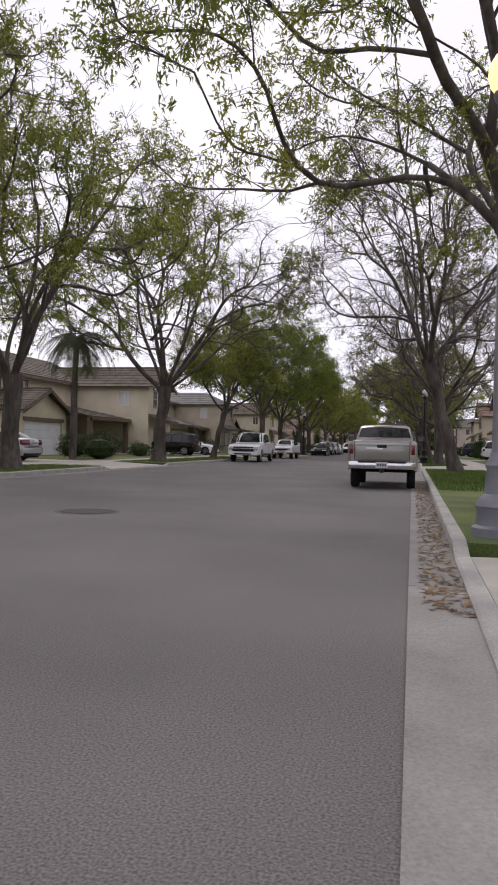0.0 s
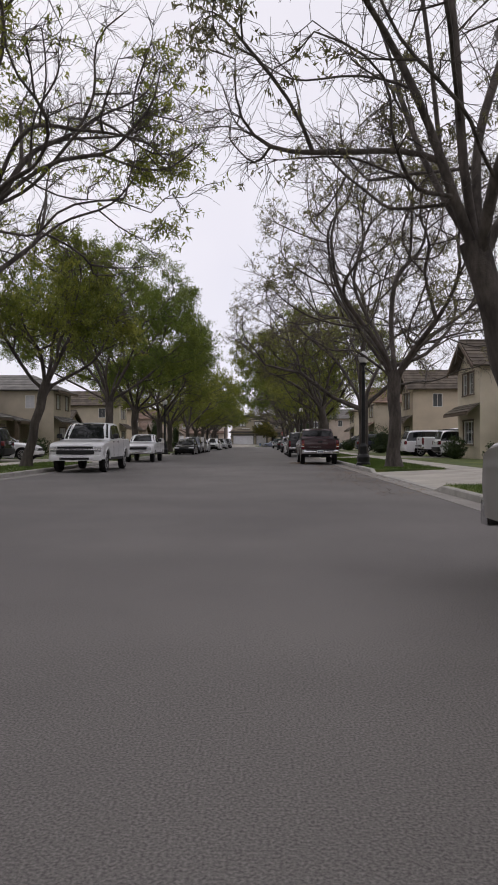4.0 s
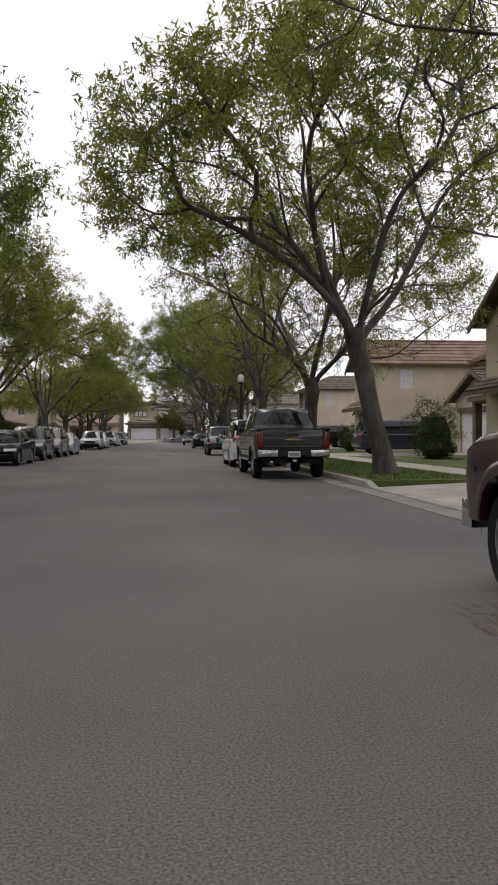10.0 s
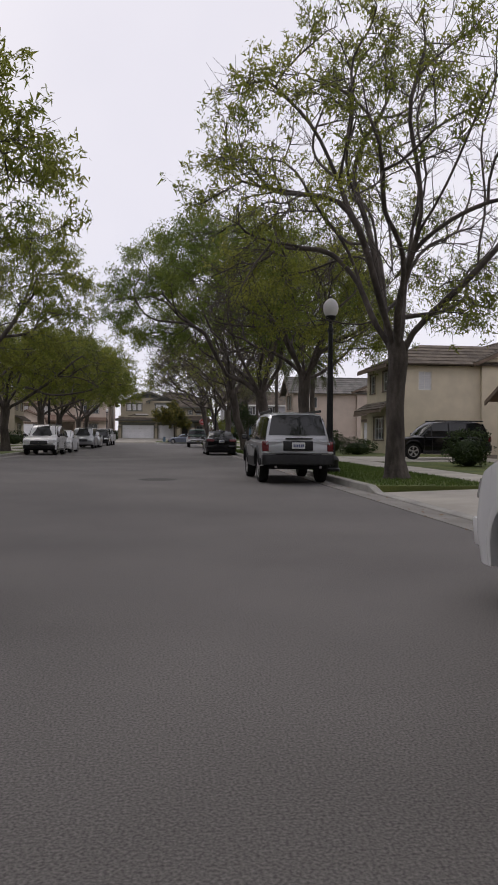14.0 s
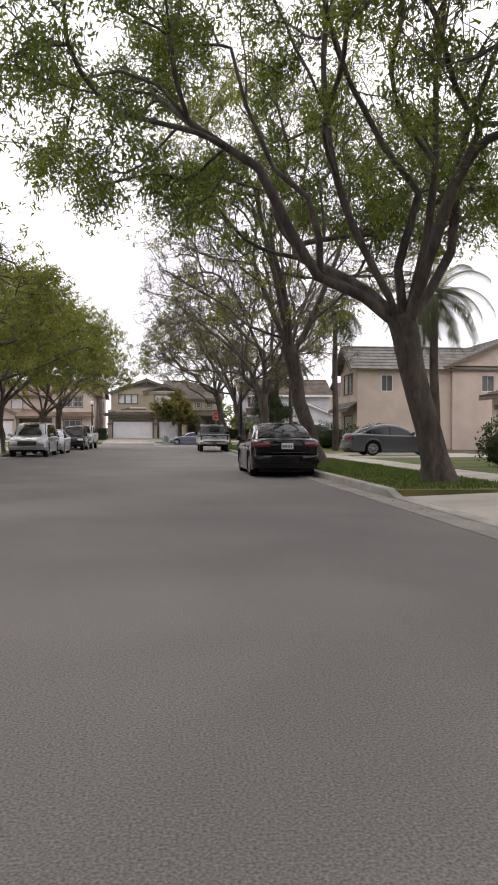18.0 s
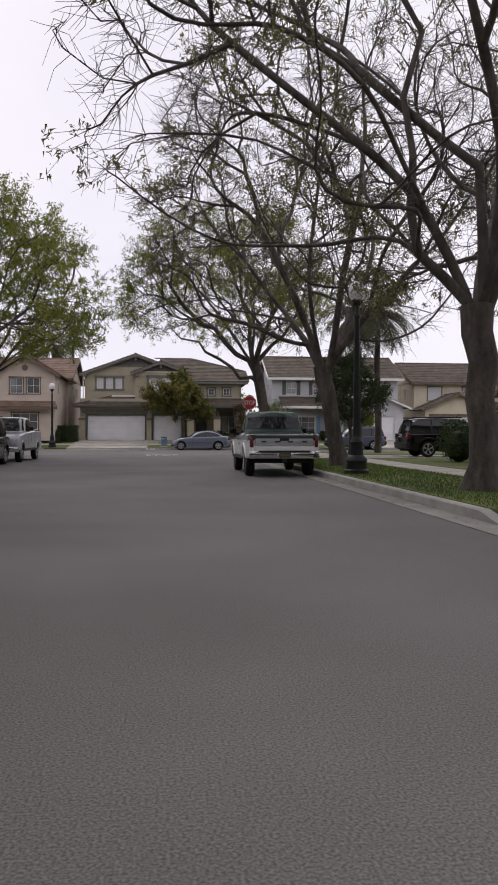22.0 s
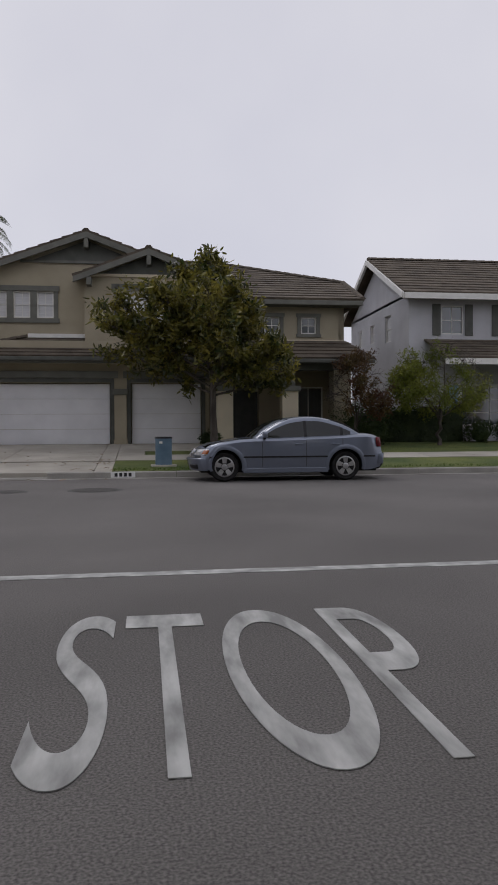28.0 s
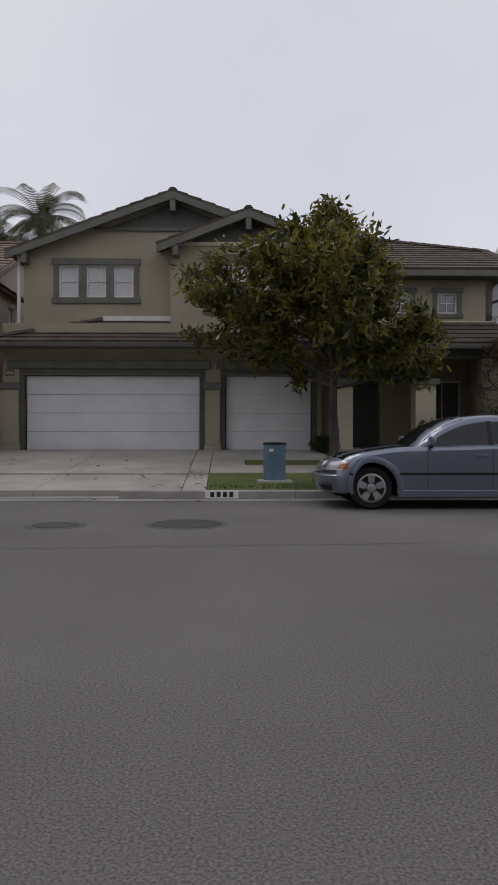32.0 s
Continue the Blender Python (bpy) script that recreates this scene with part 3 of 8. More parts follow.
def window(parent, x0, x1, z0, z1, y, frame_mat=TRIM_WHITE, bars=(1, 1), blind=True, trim=None, trim_w=0.12, depth=0.10, axis="x", out=-1):
    """A framed window in an opening; out is the outward direction along the wall's normal axis."""
    def bx(a, b, n0, n1, c, d, bev=0.0):
        n0, n1 = sorted((y + out * n0, y + out * n1))
        return box(a, b, n0, n1, c, d, bev) if axis == "x" else box(n0, n1, a, b, c, d, bev)
    w = 0.05
    fr = bmesh.new()
    n0, n1 = sorted((y - out * depth, y - out * (depth - 0.06)))
    loops = []
    for nn in (n0, n1):
        for g in (0, w):
            loops.append([fr.verts.new((u, nn, v) if axis == "x" else (nn, u, v)) for u, v in ((x0 + g, z0 + g), (x1 - g, z0 + g), (x1 - g, z1 - g), (x0 + g, z1 - g))])
    for p, q in ((0, 1), (2, 3), (0, 2), (1, 3)):
        for k in range(4):
            fr.faces.new((loops[p][k], loops[p][(k + 1) % 4], loops[q][(k + 1) % 4], loops[q][k]))
    bmesh.ops.recalc_face_normals(fr, faces=fr.faces)
    win = part("window", fr, frame_mat, parent)
    nx, nz = bars
    for i in range(1, nx + 1):
        u = x0 + (x1 - x0) * i / (nx + 1)
        part("mullion", bx(u - 0.012, u + 0.012, -depth, -depth + 0.03, z0 + w, z1 - w), frame_mat, win)
    for i in range(1, nz + 1):
        u = z0 + (z1 - z0) * i / (nz + 1)
        part("glazing_bar", bx(x0 + w, x1 - w, -depth, -depth + 0.035, u - 0.014, u + 0.014), frame_mat, win)
    part("pane", bx(x0 + 0.01, x1 - 0.01, -depth - 0.012, -depth + 0.002, z0 + 0.01, z1 - 0.01), BLIND if blind else HOUSE_GLASS, win, "closed white blind behind glass" if blind else "dark glass")
    if trim:
        for a, b, c, d, o in ((x0 - trim_w, x0, z0, z1, 0.03), (x1, x1 + trim_w, z0, z1, 0.03), (x0 - trim_w - 0.04, x1 + trim_w + 0.04, z1, z1 + trim_w, 0.045), (x0 - trim_w - 0.04, x1 + trim_w + 0.04, z0 - trim_w * 0.9, z0, 0.05)):
            part("window_trim", bx(a, b, -0.02, o, c, d), trim, win)
    return win


def garage_door(parent, x0, x1, z0, z1, y, rows=4):
    h = (z1 - z0) / rows
    door = None
    for i in range(rows):
        bm = box(x0, x1, y, y + 0.05, z0 + i * h + 0.004, z0 + (i + 1) * h - 0.004, 0.006)
        if door is None:
            door = part("garage_door", bm, GARAGE_WHITE, parent, "white sectional garage door")
        else:
            part("door_panel", bm, GARAGE_WHITE, door)
    return door


def gable_fill(parent, x0, x1, xp, z, zp, y0, y1, material, name="gable_wall"):
    part(name, prism([(x0, z), (x1, z), (xp, zp)], "y", y0, y1), material, parent)


# ---- the house that faces the street's end ----
G0 = rise(0) - 0.005
hero = thing("house", "khaki stucco two-storey house with white garage doors and brown tile roof", "house", pose(0, 0, 0, 0, 0, -0.95))
D1, D2 = (-6.5, -1.62), (-0.93, 1.5)
DT = G0 + 2.10
wall(hero, "garage_wall", -7.1, 1.75, G0 - 0.2, 3.52, 0.0, 0.25, ST_OLIVE, [(*D1, G0 - 0.2, DT), (*D2, G0 - 0.2, DT)])
wall(hero, "garage_side", 0.25, 9.0, G0 - 0.2, 3.52, -7.1, -6.85, ST_OLIVE, axis="y")
for d in (D1, D2):
    garage_door(hero, d[0] + 0.03, d[1] - 0.03, G0 + 0.01, DT - 0.02, 0.14)
    part("door_surround", box(d[0] - 0.13, d[0], -0.03, 0.2, G0, DT + 0.02), TRIM_DARK, hero)
    part("door_surround", box(d[1], d[1] + 0.13, -0.03, 0.2, G0, DT + 0.02), TRIM_DARK, hero)
    part("door_surround", box(d[0] - 0.13, d[1] + 0.13, -0.032, 0.2, DT + 0.02, DT + 0.16), TRIM_DARK, hero)
part("door_header", box(-6.95, -1.35, -0.09, 0.0, DT + 0.17, DT + 0.40, 0.01), TRIM_GREEN, hero, "grey-green timber header")
part("door_header", box(-1.18, 1.74, -0.09, 0.0, DT + 0.17, DT + 0.40, 0.01), TRIM_GREEN, hero, "grey-green timber header")
for x0, x1 in ((-7.14, -6.64), (-1.48, -1.07)):
    part("pilaster", box(x0, x1, -0.10, 0.0, G0 + 0.16, 2.36, 0.012), ST_OLIVE, hero)
    part("pilaster_cap", box(x0 - 0.05, x1 + 0.05, -0.14, 0.0, 2.36, 2.56, 0.015), TRIM_GREEN, hero)
    part("pilaster_foot", box(x0 - 0.03, x1 + 0.03, -0.12, 0.0, G0 - 0.1, G0 + 0.16, 0.015), ST_OLIVE, hero)
panel = part("number_board", box(-7.02, -6.78, -0.03, 0.01, 2.74, 2.90), TRIM_DARK, hero, "dark board with plain pale bars")
for i in range(4):
    part("bar", box(-6.99 + i * 0.05, -6.96 + i * 0.05, -0.036, -0.029, 2.78, 2.86), ST_CREAM, panel)
part("fascia", box(-7.5, 1.9, -0.62, -0.5, 3.40, 3.58, 0.012), TRIM_GREEN, hero)
part("gutter", box(-7.52, 1.92, -0.74, -0.63, 3.46, 3.60, 0.03), TRIM_DARK, hero, "dark eaves gutter")
part("soffit", box(-7.45, 1.85, -0.5, 0.0, 3.42, 3.46), ST_OLIVE, hero)
part("soffit_wall", box(-7.1, 1.75, -0.02, 0.3, 3.46, 4.2), ST_OLIVE, hero)
UY = 1.05
roof_slope(hero, (-7.6, -0.7, 3.56), (1.95, -0.7, 3.56), (1.95, UY + 0.02, 4.36), (-4.6, UY + 0.02, 4.36), 6, ROOF_BROWN)
roof_slope(hero, (-7.6, 5.0, 3.56), (-7.6, -0.7, 3.56), (-4.6, UY, 4.36), (-5.9, 5.0, 4.3), 6, ROOF_BROWN)
ridge_caps(hero, (-7.6, -0.7, 3.60), (-4.55, UY, 4.42), ROOF_BROWN)
part("flashing", box(-4.5, -2.4, UY - 0.08, UY, 4.42, 4.56), TRIM_WHITE, hero)
# upper storey
WH = [(-5.80, -5.22, 5.12, 6.06), (-5.00, -4.42, 5.12, 6.06), (-4.20, -3.62, 5.12, 6.06)]
wall(hero, "upper_wall", -6.82, -2.3, 3.9, 6.55, UY, UY + 0.25, ST_OLIVE, WH)
for h in WH:
    window(hero, *h, UY, bars=(1, 1), blind=True)
for a in (-5.95, -5.22, -4.42, -3.62):
    part("window_trim", box(a, a + (0.22 if -5.9 < a < -3.7 else 0.15), UY - 0.035, UY + 0.02, 5.0, 6.20), TRIM_GREEN, hero)
part("window_trim", box(-6.0, -3.42, UY - 0.05, UY + 0.02, 6.06, 6.24), TRIM_GREEN, hero)
part("window_trim", box(-6.0, -3.42, UY - 0.06, UY + 0.02, 4.94, 5.10), TRIM_GREEN, hero)
gable_fill(hero, -6.82, 1.92, -2.45, 6.5, 8.02, UY + 0.02, UY + 0.22, ST_OLIVE)
part("gable_board", prism([(-4.35, 7.13), (-0.55, 7.13), (-2.45, 7.86)], "y", UY - 0.03, UY + 0.01), TRIM_DARK, hero, "dark grey-green gable boards")
part("gable_sill", box(-4.75, -0.9, UY - 0.06, UY, 7.05, 7.14), TRIM_GREEN, hero)
wall(hero, "side_wall", UY + 0.25, 9.0, 3.4, 6.5, -6.82, -6.6, ST_OLIVE, axis="y")
part("downpipe", box(-6.98, -6.90, UY - 0.1, UY - 0.02, 3.9, 6.3), TRIM_WHITE, hero)
# the bay under the second gable
BY = 0.55
BW = [(-1.30, -0.28, 4.75, 6.02), (-0.18, 0.84, 4.75, 6.02)]
wall(hero, "bay_wall", -2.5, 2.0, 3.9, 6.55, BY, BY + 0.25, ST_OLIVE, BW)
wall(hero, "bay_side", BY + 0.25, 3.0, 3.9, 6.55, -2.5, -2.28, ST_OLIVE, axis="y")
for h in BW:
    window(hero, *h, BY, bars=(1, 1), blind=True)
for a, b, c, d in ((-1.5, -1.3, 4.55, 6.25), (-0.28, -0.18, 4.6, 6.1), (0.84, 1.04, 4.55, 6.25), (-1.58, 1.12, 6.02, 6.26), (-1.58, 1.12, 4.55, 4.75)):
    part("window_trim", box(a, b, BY - 0.05, BY + 0.02, c, d), TRIM_GREEN, hero)
gable_fill(hero, -2.5, 2.0, -0.28, 6.5, 7.36, BY + 0.02, BY + 0.2, ST_OLIVE)
part("gable_board", prism([(-1.95, 6.60), (1.39, 6.60), (-0.28, 7.26)], "y", BY - 0.03, BY + 0.01), TRIM_DARK, hero, "dark grey-green gable boards")
part("gable_sill", box(-2.3, 1.75, BY - 0.06, BY, 6.50, 6.60), ST_CREAM, hero)


def barge(x0, z0, x1, z1, y, w=0.2, t=0.09):
    part("barge_board", prism([(x0, z0 - w), (x1, z1 - w), (x1, z1), (x0, z0)], "y", y, y + t), TRIM_GREEN, hero)


for x0, z0, xp, zp, x1, y in ((-7.25, 6.32, -2.45, 8.08, 1.0, 0.62), (-2.86, 6.42, -0.28, 7.42, 2.3, 0.12)):
    barge(x0, z0, xp, zp, y)
    barge(x1, zp - (zp - z0) * (x1 - xp) / (xp - x0), xp, zp, y)
    part("gable_bracket", box(xp - 0.08, xp + 0.08, y + 0.02, y + 0.4, zp - 0.55, zp - 0.18, 0.01), TRIM_GREEN, hero)
    part("gable_bracket", box(x0 + 0.45, x0 + 0.62, y + 0.02, y + 0.4, z0 - 0.28, z0 + 0.0, 0.01), TRIM_GREEN, hero)
# main roofs: front gables run back, the long roof to the east faces the street
roof_slope(hero, (-7.25, 0.62, 6.32), (-7.25, 10.0, 6.32), (-2.45, 10.0, 8.08), (-2.45, 0.62, 8.08), 12, ROOF_BROWN)
roof_slope(hero, (2.35, 0.62, 6.32), (2.35, 10.0, 6.32), (-2.45, 10.0, 8.08), (-2.45, 0.62, 8.08), 12, ROOF_BROWN)
ridge_caps(hero, (-2.45, 0.62, 8.10), (-2.45, 10.0, 8.10), ROOF_BROWN)
roof_slope(hero, (-2.86, 0.12, 6.42), (-2.86, 5.5, 6.42), (-0.28, 5.5, 7.42), (-0.28, 0.12, 7.42), 7, ROOF_BROWN)
roof_slope(hero, (2.3, 0.12, 6.42), (2.3, 5.5, 6.42), (-0.28, 5.5, 7.42), (-0.28, 0.12, 7.42), 7, ROOF_BROWN)
ridge_caps(hero, (-0.28, 0.12, 7.44), (-0.28, 5.5, 7.44), ROOF_BROWN)
RY = 0.30
roof_slope(hero, (1.6, RY - 0.55, 5.66), (7.25, RY - 0.55, 5.66), (7.15, 2.31, 6.735), (0.3, 2.31, 6.735), 7, ROOF_BROWN)
roof_slope(hero, (0.3, 2.31, 6.735), (7.15, 2.31, 6.735), (2.4, 5.67, 8.15), (-0.5, 5.67, 8.15), 9, ROOF_BROWN)
roof_slope(hero, (7.25, 9.3, 5.66), (7.25, RY - 0.55, 5.66), (7.15, 2.31, 6.70), (2.4, 5.67, 8.12), 14, ROOF_BROWN)
ridge_caps(hero, (7.2, RY - 0.5, 5.72), (7.13, 2.31, 6.78), ROOF_BROWN)
ridge_caps(hero, (7.13, 2.31, 6.78), (2.4, 5.67, 8.19), ROOF_BROWN)
ridge_caps(hero, (-1.0, 5.67, 8.19), (2.4, 5.67, 8.19), ROOF_BROWN)
part("fascia", box(1.6, 7.2, RY - 0.6, RY - 0.5, 5.50, 5.66, 0.01), TRIM_GREEN, hero)
part("soffit", box(1.6, 7.1, RY - 0.5, RY, 5.50, 5.54), TRIM_DARK, hero)
SW = [(2.42, 2.98, 4.55, 5.15), (3.76, 4.32, 4.55, 5.15), (5.08, 5.64, 4.55, 5.15)]
wall(hero, "upper_wall", 2.0, 6.65, 3.9, 5.55, RY, RY + 0.25, ST_OLIVE, SW)
wall(hero, "side_wall", RY, 9.0, G0, 5.6, 6.45, 6.65, ST_OLIVE, axis="y")
for h in SW:
    window(hero, *h, RY, bars=(1, 1), blind=False, trim=TRIM_GREEN, trim_w=0.13)
part("band", box(2.0, 6.66, RY - 0.04, RY + 0.02, 4.22, 4.34), ST_CREAM, hero)
part("vent_pipe", lathe([(0.05, 8.0), (0.05, 8.62), (0.07, 8.64), (0.07, 8.7), (0.0, 8.7)], 10, centre=(0.3, 6.0, -0.35)), IRON, hero)
# porch
PY = -0.55
roof_slope(hero, (1.75, PY - 0.45, 3.52), (7.4, PY - 0.45, 3.52), (6.7, RY, 4.26), (1.95, RY, 4.26), 5, ROOF_BROWN)
part("porch_beam", box(1.75, 6.7, PY - 0.1, PY + 0.15, 3.18, 3.45), TRIM_DARK, hero)
part("gutter", box(1.9, 7.4, PY - 0.55, PY - 0.45, 3.40, 3.54, 0.03), TRIM_DARK, hero)
for x in (2.25, 4.5):
    col = part("porch_pier", box(x - 0.28, x + 0.28, PY - 0.18, PY + 0.38, G0 - 0.1, 2.46, 0.012), ST_CREAM, hero, "cream stucco porch pier")
    part("pier_cap", box(x - 0.36, x + 0.36, PY - 0.26, PY + 0.46, 2.46, 2.64, 0.02), TRIM_GREEN, col)
    for dx in (-0.14, 0.14):
        part("post", box(x + dx - 0.07, x + dx + 0.07, PY + 0.03, PY + 0.17, 2.64, 3.2), TRIM_GREEN, col)
PB = 1.75
wall(hero, "porch_back", 1.75, 6.65, G0, 3.5, PB, PB + 0.2, ST_OLIVE, [(2.75, 3.75, G0, G0 + 2.15), (5.1, 6.2, 1.3, 2.75)])
wall(hero, "porch_side", 0.25, PB, G0, 3.5, 1.75, 1.95, ST_OLIVE, axis="y")
part("porch_ceiling", box(1.75, 6.65, PY, PB, 3.44, 3.5), TRIM_DARK, hero)
part("porch_floor", box(1.75, 6.65, PY - 0.2, PB, G0 - 0.2, G0 + 0.06), CONCRETE, hero)
part("front_door", box(2.8, 3.7, PB + 0.05, PB + 0.1, G0 + 0.06, G0 + 2.1, 0.01), DOOR_DARK, hero)
window(hero, 5.1, 6.2, 1.3, 2.75, PB, bars=(1, 0), blind=False)
part("pier", box(6.05, 6.65, PY - 0.1, PY + 0.4, G0, 3.2), ST_OLIVE, hero)
part("back_wall", box(-7.0, 6.6, 8.9, 9.1, G0 - 0.2, 6.4), ST_OLIVE, hero)


def street_house(label, m, w=14.0, stuc=ST_CREAM, tile=ROOF_BROWN, trim=TRIM_BROWN, garage=-1, gable=True, seed=1, two_door=False, stone=False):
    """A two-storey stucco house: garage wing forward at one end, porch beside it, an upper storey set back."""
    rng = random.Random(seed)
    ob = thing("house", label, "house", m, "houses along the street")
    h = w / 2
    g0, g1 = sorted((garage * h, garage * (h - 6.0)))
    z0 = 0.0
    # garage wing at y = 0
    dw = 4.88 if not two_door else 2.44
    gc = (g0 + g1) / 2
    wall(ob, "garage_wall", g0, g1, z0, 2.85, 0.0, 0.22, stuc, [(gc - dw / 2, gc + dw / 2, z0, 2.15)])
    garage_door(ob, gc - dw / 2 + 0.02, gc + dw / 2 - 0.02, 0.01, 2.13, 0.12)
    for s in (g0, g1 - 0.2):
        wall(ob, "garage_side", 0.22, 3.0, z0, 2.85, s, s + 0.2, stuc, axis="y")
    part("door_header", box(gc - dw / 2 - 0.2, gc + dw / 2 + 0.2, -0.06, 0.0, 2.17, 2.40), trim, ob)
    if gable:
        gable_fill(ob, g0, g1, gc, 2.85, 4.1, 0.02, 0.2, stuc)
        for a in (g0 - 0.4, g1 + 0.4):
            roof_slope(ob, (a, -0.45, 2.72), (a, 3.0, 2.72), (gc, 3.0, 4.22), (gc, -0.45, 4.22), 9, tile)
            part("barge_board", prism([(a, 2.55), (gc, 4.05), (gc, 4.22), (a, 2.74)], "y", -0.5, -0.42), trim, ob)
        ridge_caps(ob, (gc, -0.45, 4.25), (gc, 3.0, 4.25), tile)
    else:
        roof_slope(ob, (g0 - 0.4, -0.45, 2.80), (g1 + 0.4, -0.45, 2.80), (g1 - 0.9, 3.0, 4.0), (g0 + 0.9, 3.0, 4.0), 9, tile)
        for a, b in ((g0 - 0.4, g0 + 0.9), (g1 + 0.4, g1 - 0.9)):
            roof_slope(ob, (a, 3.0, 2.80), (a, -0.45, 2.80), (b, 3.0, 4.0), (b, 3.01, 4.0), 9, tile)
        part("fascia", box(g0 - 0.4, g1 + 0.4, -0.5, -0.42, 2.64, 2.80), trim, ob)
    # main body
    e = 5.5
    n_win = [(garage * (h - 2.0 - 3.4 * i) - 0.65, garage * (h - 2.0 - 3.4 * i) + 0.65, 3.75, 5.0) for i in range(2)]
    p0, p1 = sorted((garage * (h - 6.0), -garage * h))
    low = [(p0 + 1.0, p0 + 2.0, 0.1, 2.15)] if garage < 0 else [(p1 - 2.0, p1 - 1.0, 0.1, 2.15)]
    wall(ob, "front_wall", -h, h, z0, e, 3.0, 3.22, stuc, n_win + low)
    for wdw in n_win:
        window(ob, *wdw, 3.0, bars=(1, 1), blind=rng.random() < 0.6, trim=trim, trim_w=0.1)
    part("front_door", box(low[0][0] + 0.03, low[0][1] - 0.03, 3.06, 3.12, 0.1, 2.13, 0.01), DOOR_DARK, ob)
    for s, o in ((-h, -1), (h - 0.22, 1)):
        ws = [(5.0, 5.9, 3.8, 4.9), (8.0, 9.2, 3.8, 4.9), (5.6, 6.6, 1.1, 2.2)]
        wall(ob, "side_wall", 3.22, 12.0, z0, e, s, s + 0.22, stuc, ws, axis="y")
        for q in ws:
            window(ob, *q, s if o < 0 else s + 0.22, bars=(1, 0), blind=rng.random() < 0.5, axis="y", out=o)
    part("back_wall", box(-h, h, 12.0, 12.2, z0, e), stuc, ob)
    # main roof: ridge along the street with gabled ends
    rz, ry = 7.6, 7.6
    roof_slope(ob, (-h - 0.4, 2.45, 5.38), (h + 0.4, 2.45, 5.38), (h + 0.4, ry, rz), (-h - 0.4, ry, rz), 11, tile)
    roof_slope(ob, (-h - 0.4, 12.75, 5.38), (h + 0.4, 12.75, 5.38), (h + 0.4, ry, rz), (-h - 0.4, ry, rz), 2, tile)
    ridge_caps(ob, (-h - 0.4, ry, rz + 0.03), (h + 0.4, ry, rz + 0.03), tile, 18)
    for s in (-h, h - 0.2):
        part("gable_wall", prism([(3.0, e - 0.1), (12.2, e - 0.1), (ry, rz - 0.12)], "x", s, s + 0.2), stuc, ob)
    for s in (-h - 0.46, h + 0.38):
        for a, b in ((2.45, ry), (12.75, ry)):
            part("barge_board", prism([(a, 5.22), (b, rz - 0.16), (b, rz + 0.04), (a, 5.42)], "x", s, s + 0.08), trim, ob)
    part("fascia", box(-h - 0.4, h + 0.4, 2.38, 2.46, 5.22, 5.40), trim, ob)
    # a two-storey bay that stands forward of the garage, with a gable to the street
    b0, b1 = sorted((-garage * (h - 0.25), -garage * (h - (4.9 if gable else 5.6))))
    bc, by, bz = (b0 + b1) / 2, (-3.3 if gable else -2.4), 5.25
    up = [(bc - 1.15, bc - 0.15, 3.75, 5.0), (bc + 0.15, bc + 1.15, 3.75, 5.0)] if gable else [(b0 + 0.8, b0 + 1.8, 3.8, 4.95), (b1 - 1.8, b1 - 0.8, 3.8, 4.95)]
    down = [(bc - 1.0, bc + 1.0, 0.85, 2.2)]
    wall(ob, "bay_wall", b0, b1, z0, bz, by, by + 0.22, stuc, up + down)
    for q in up:
        window(ob, *q, by, bars=(1, 1), blind=rng.random() < 0.5, trim=trim, trim_w=0.09)
    window(ob, *down[0], by, bars=(2, 1), blind=rng.random() < 0.5, trim=trim, trim_w=0.1)
    for side_x, o in ((b0, -1), (b1 - 0.22, 1)):
        ws = [(by + 1.6, by + 2.4, 3.8, 4.9)]
        wall(ob, "bay_side", by + 0.22, 3.0, z0, bz, side_x, side_x + 0.22, stuc, ws, axis="y")
        window(ob, *ws[0], side_x if o < 0 else side_x + 0.22, bars=(1, 0), blind=rng.random() < 0.5, axis="y", out=o)
    if gable:
        gable_fill(ob, b0, b1, bc, bz - 0.05, bz + 1.45, by + 0.02, by + 0.2, stuc)
        for e0 in (b0 - 0.45, b1 + 0.45):
            roof_slope(ob, (e0, by - 0.5, bz - 0.08), (e0, 6.5, bz - 0.08), (bc, 6.5, bz + 1.62), (bc, by - 0.5, bz + 1.62), 7, tile)
            part("barge_board", prism([(e0, bz - 0.28), (bc, bz + 1.42), (bc, bz + 1.63), (e0, bz - 0.06)], "y", by - 0.58, by - 0.5), trim, ob)
        ridge_caps(ob, (bc, by - 0.5, bz + 1.65), (bc, 6.4, bz + 1.65), tile, 12)
        part("gable_vent", lathe([(0.0, -0.03), (0.24, -0.03), (0.24, 0.02), (0.0, 0.02)], 20, "y", (bc, by, bz + 0.55)), trim, ob)
    else:
        hip = min(2.6, (b1 - b0) / 2)
        roof_slope(ob, (b0 - 0.45, by - 0.5, bz), (b1 + 0.45, by - 0.5, bz), (bc + 0.03, by + hip, bz + 1.5), (bc - 0.03, by + hip, bz + 1.5), 9, tile)
        for e0 in (b0 - 0.45, b1 + 0.45):
            roof_slope(ob, (e0, 6.0, bz), (e0, by - 0.5, bz), (bc, by + hip, bz + 1.5), (bc, 6.0, bz + 1.5), 6, tile)
        part("fascia", box(b0 - 0.45, b1 + 0.45, by - 0.58, by - 0.5, bz - 0.18, bz + 0.02), trim, ob)
    # a skirt roof between the storeys of the bay
    roof_slope(ob, (b0 - 0.3, by - 0.75, 2.62), (b1 + 0.3, by - 0.75, 2.62), (b1 + 0.05, by - 0.01, 3.12), (b0 - 0.05, by - 0.01, 3.12), 3, tile)
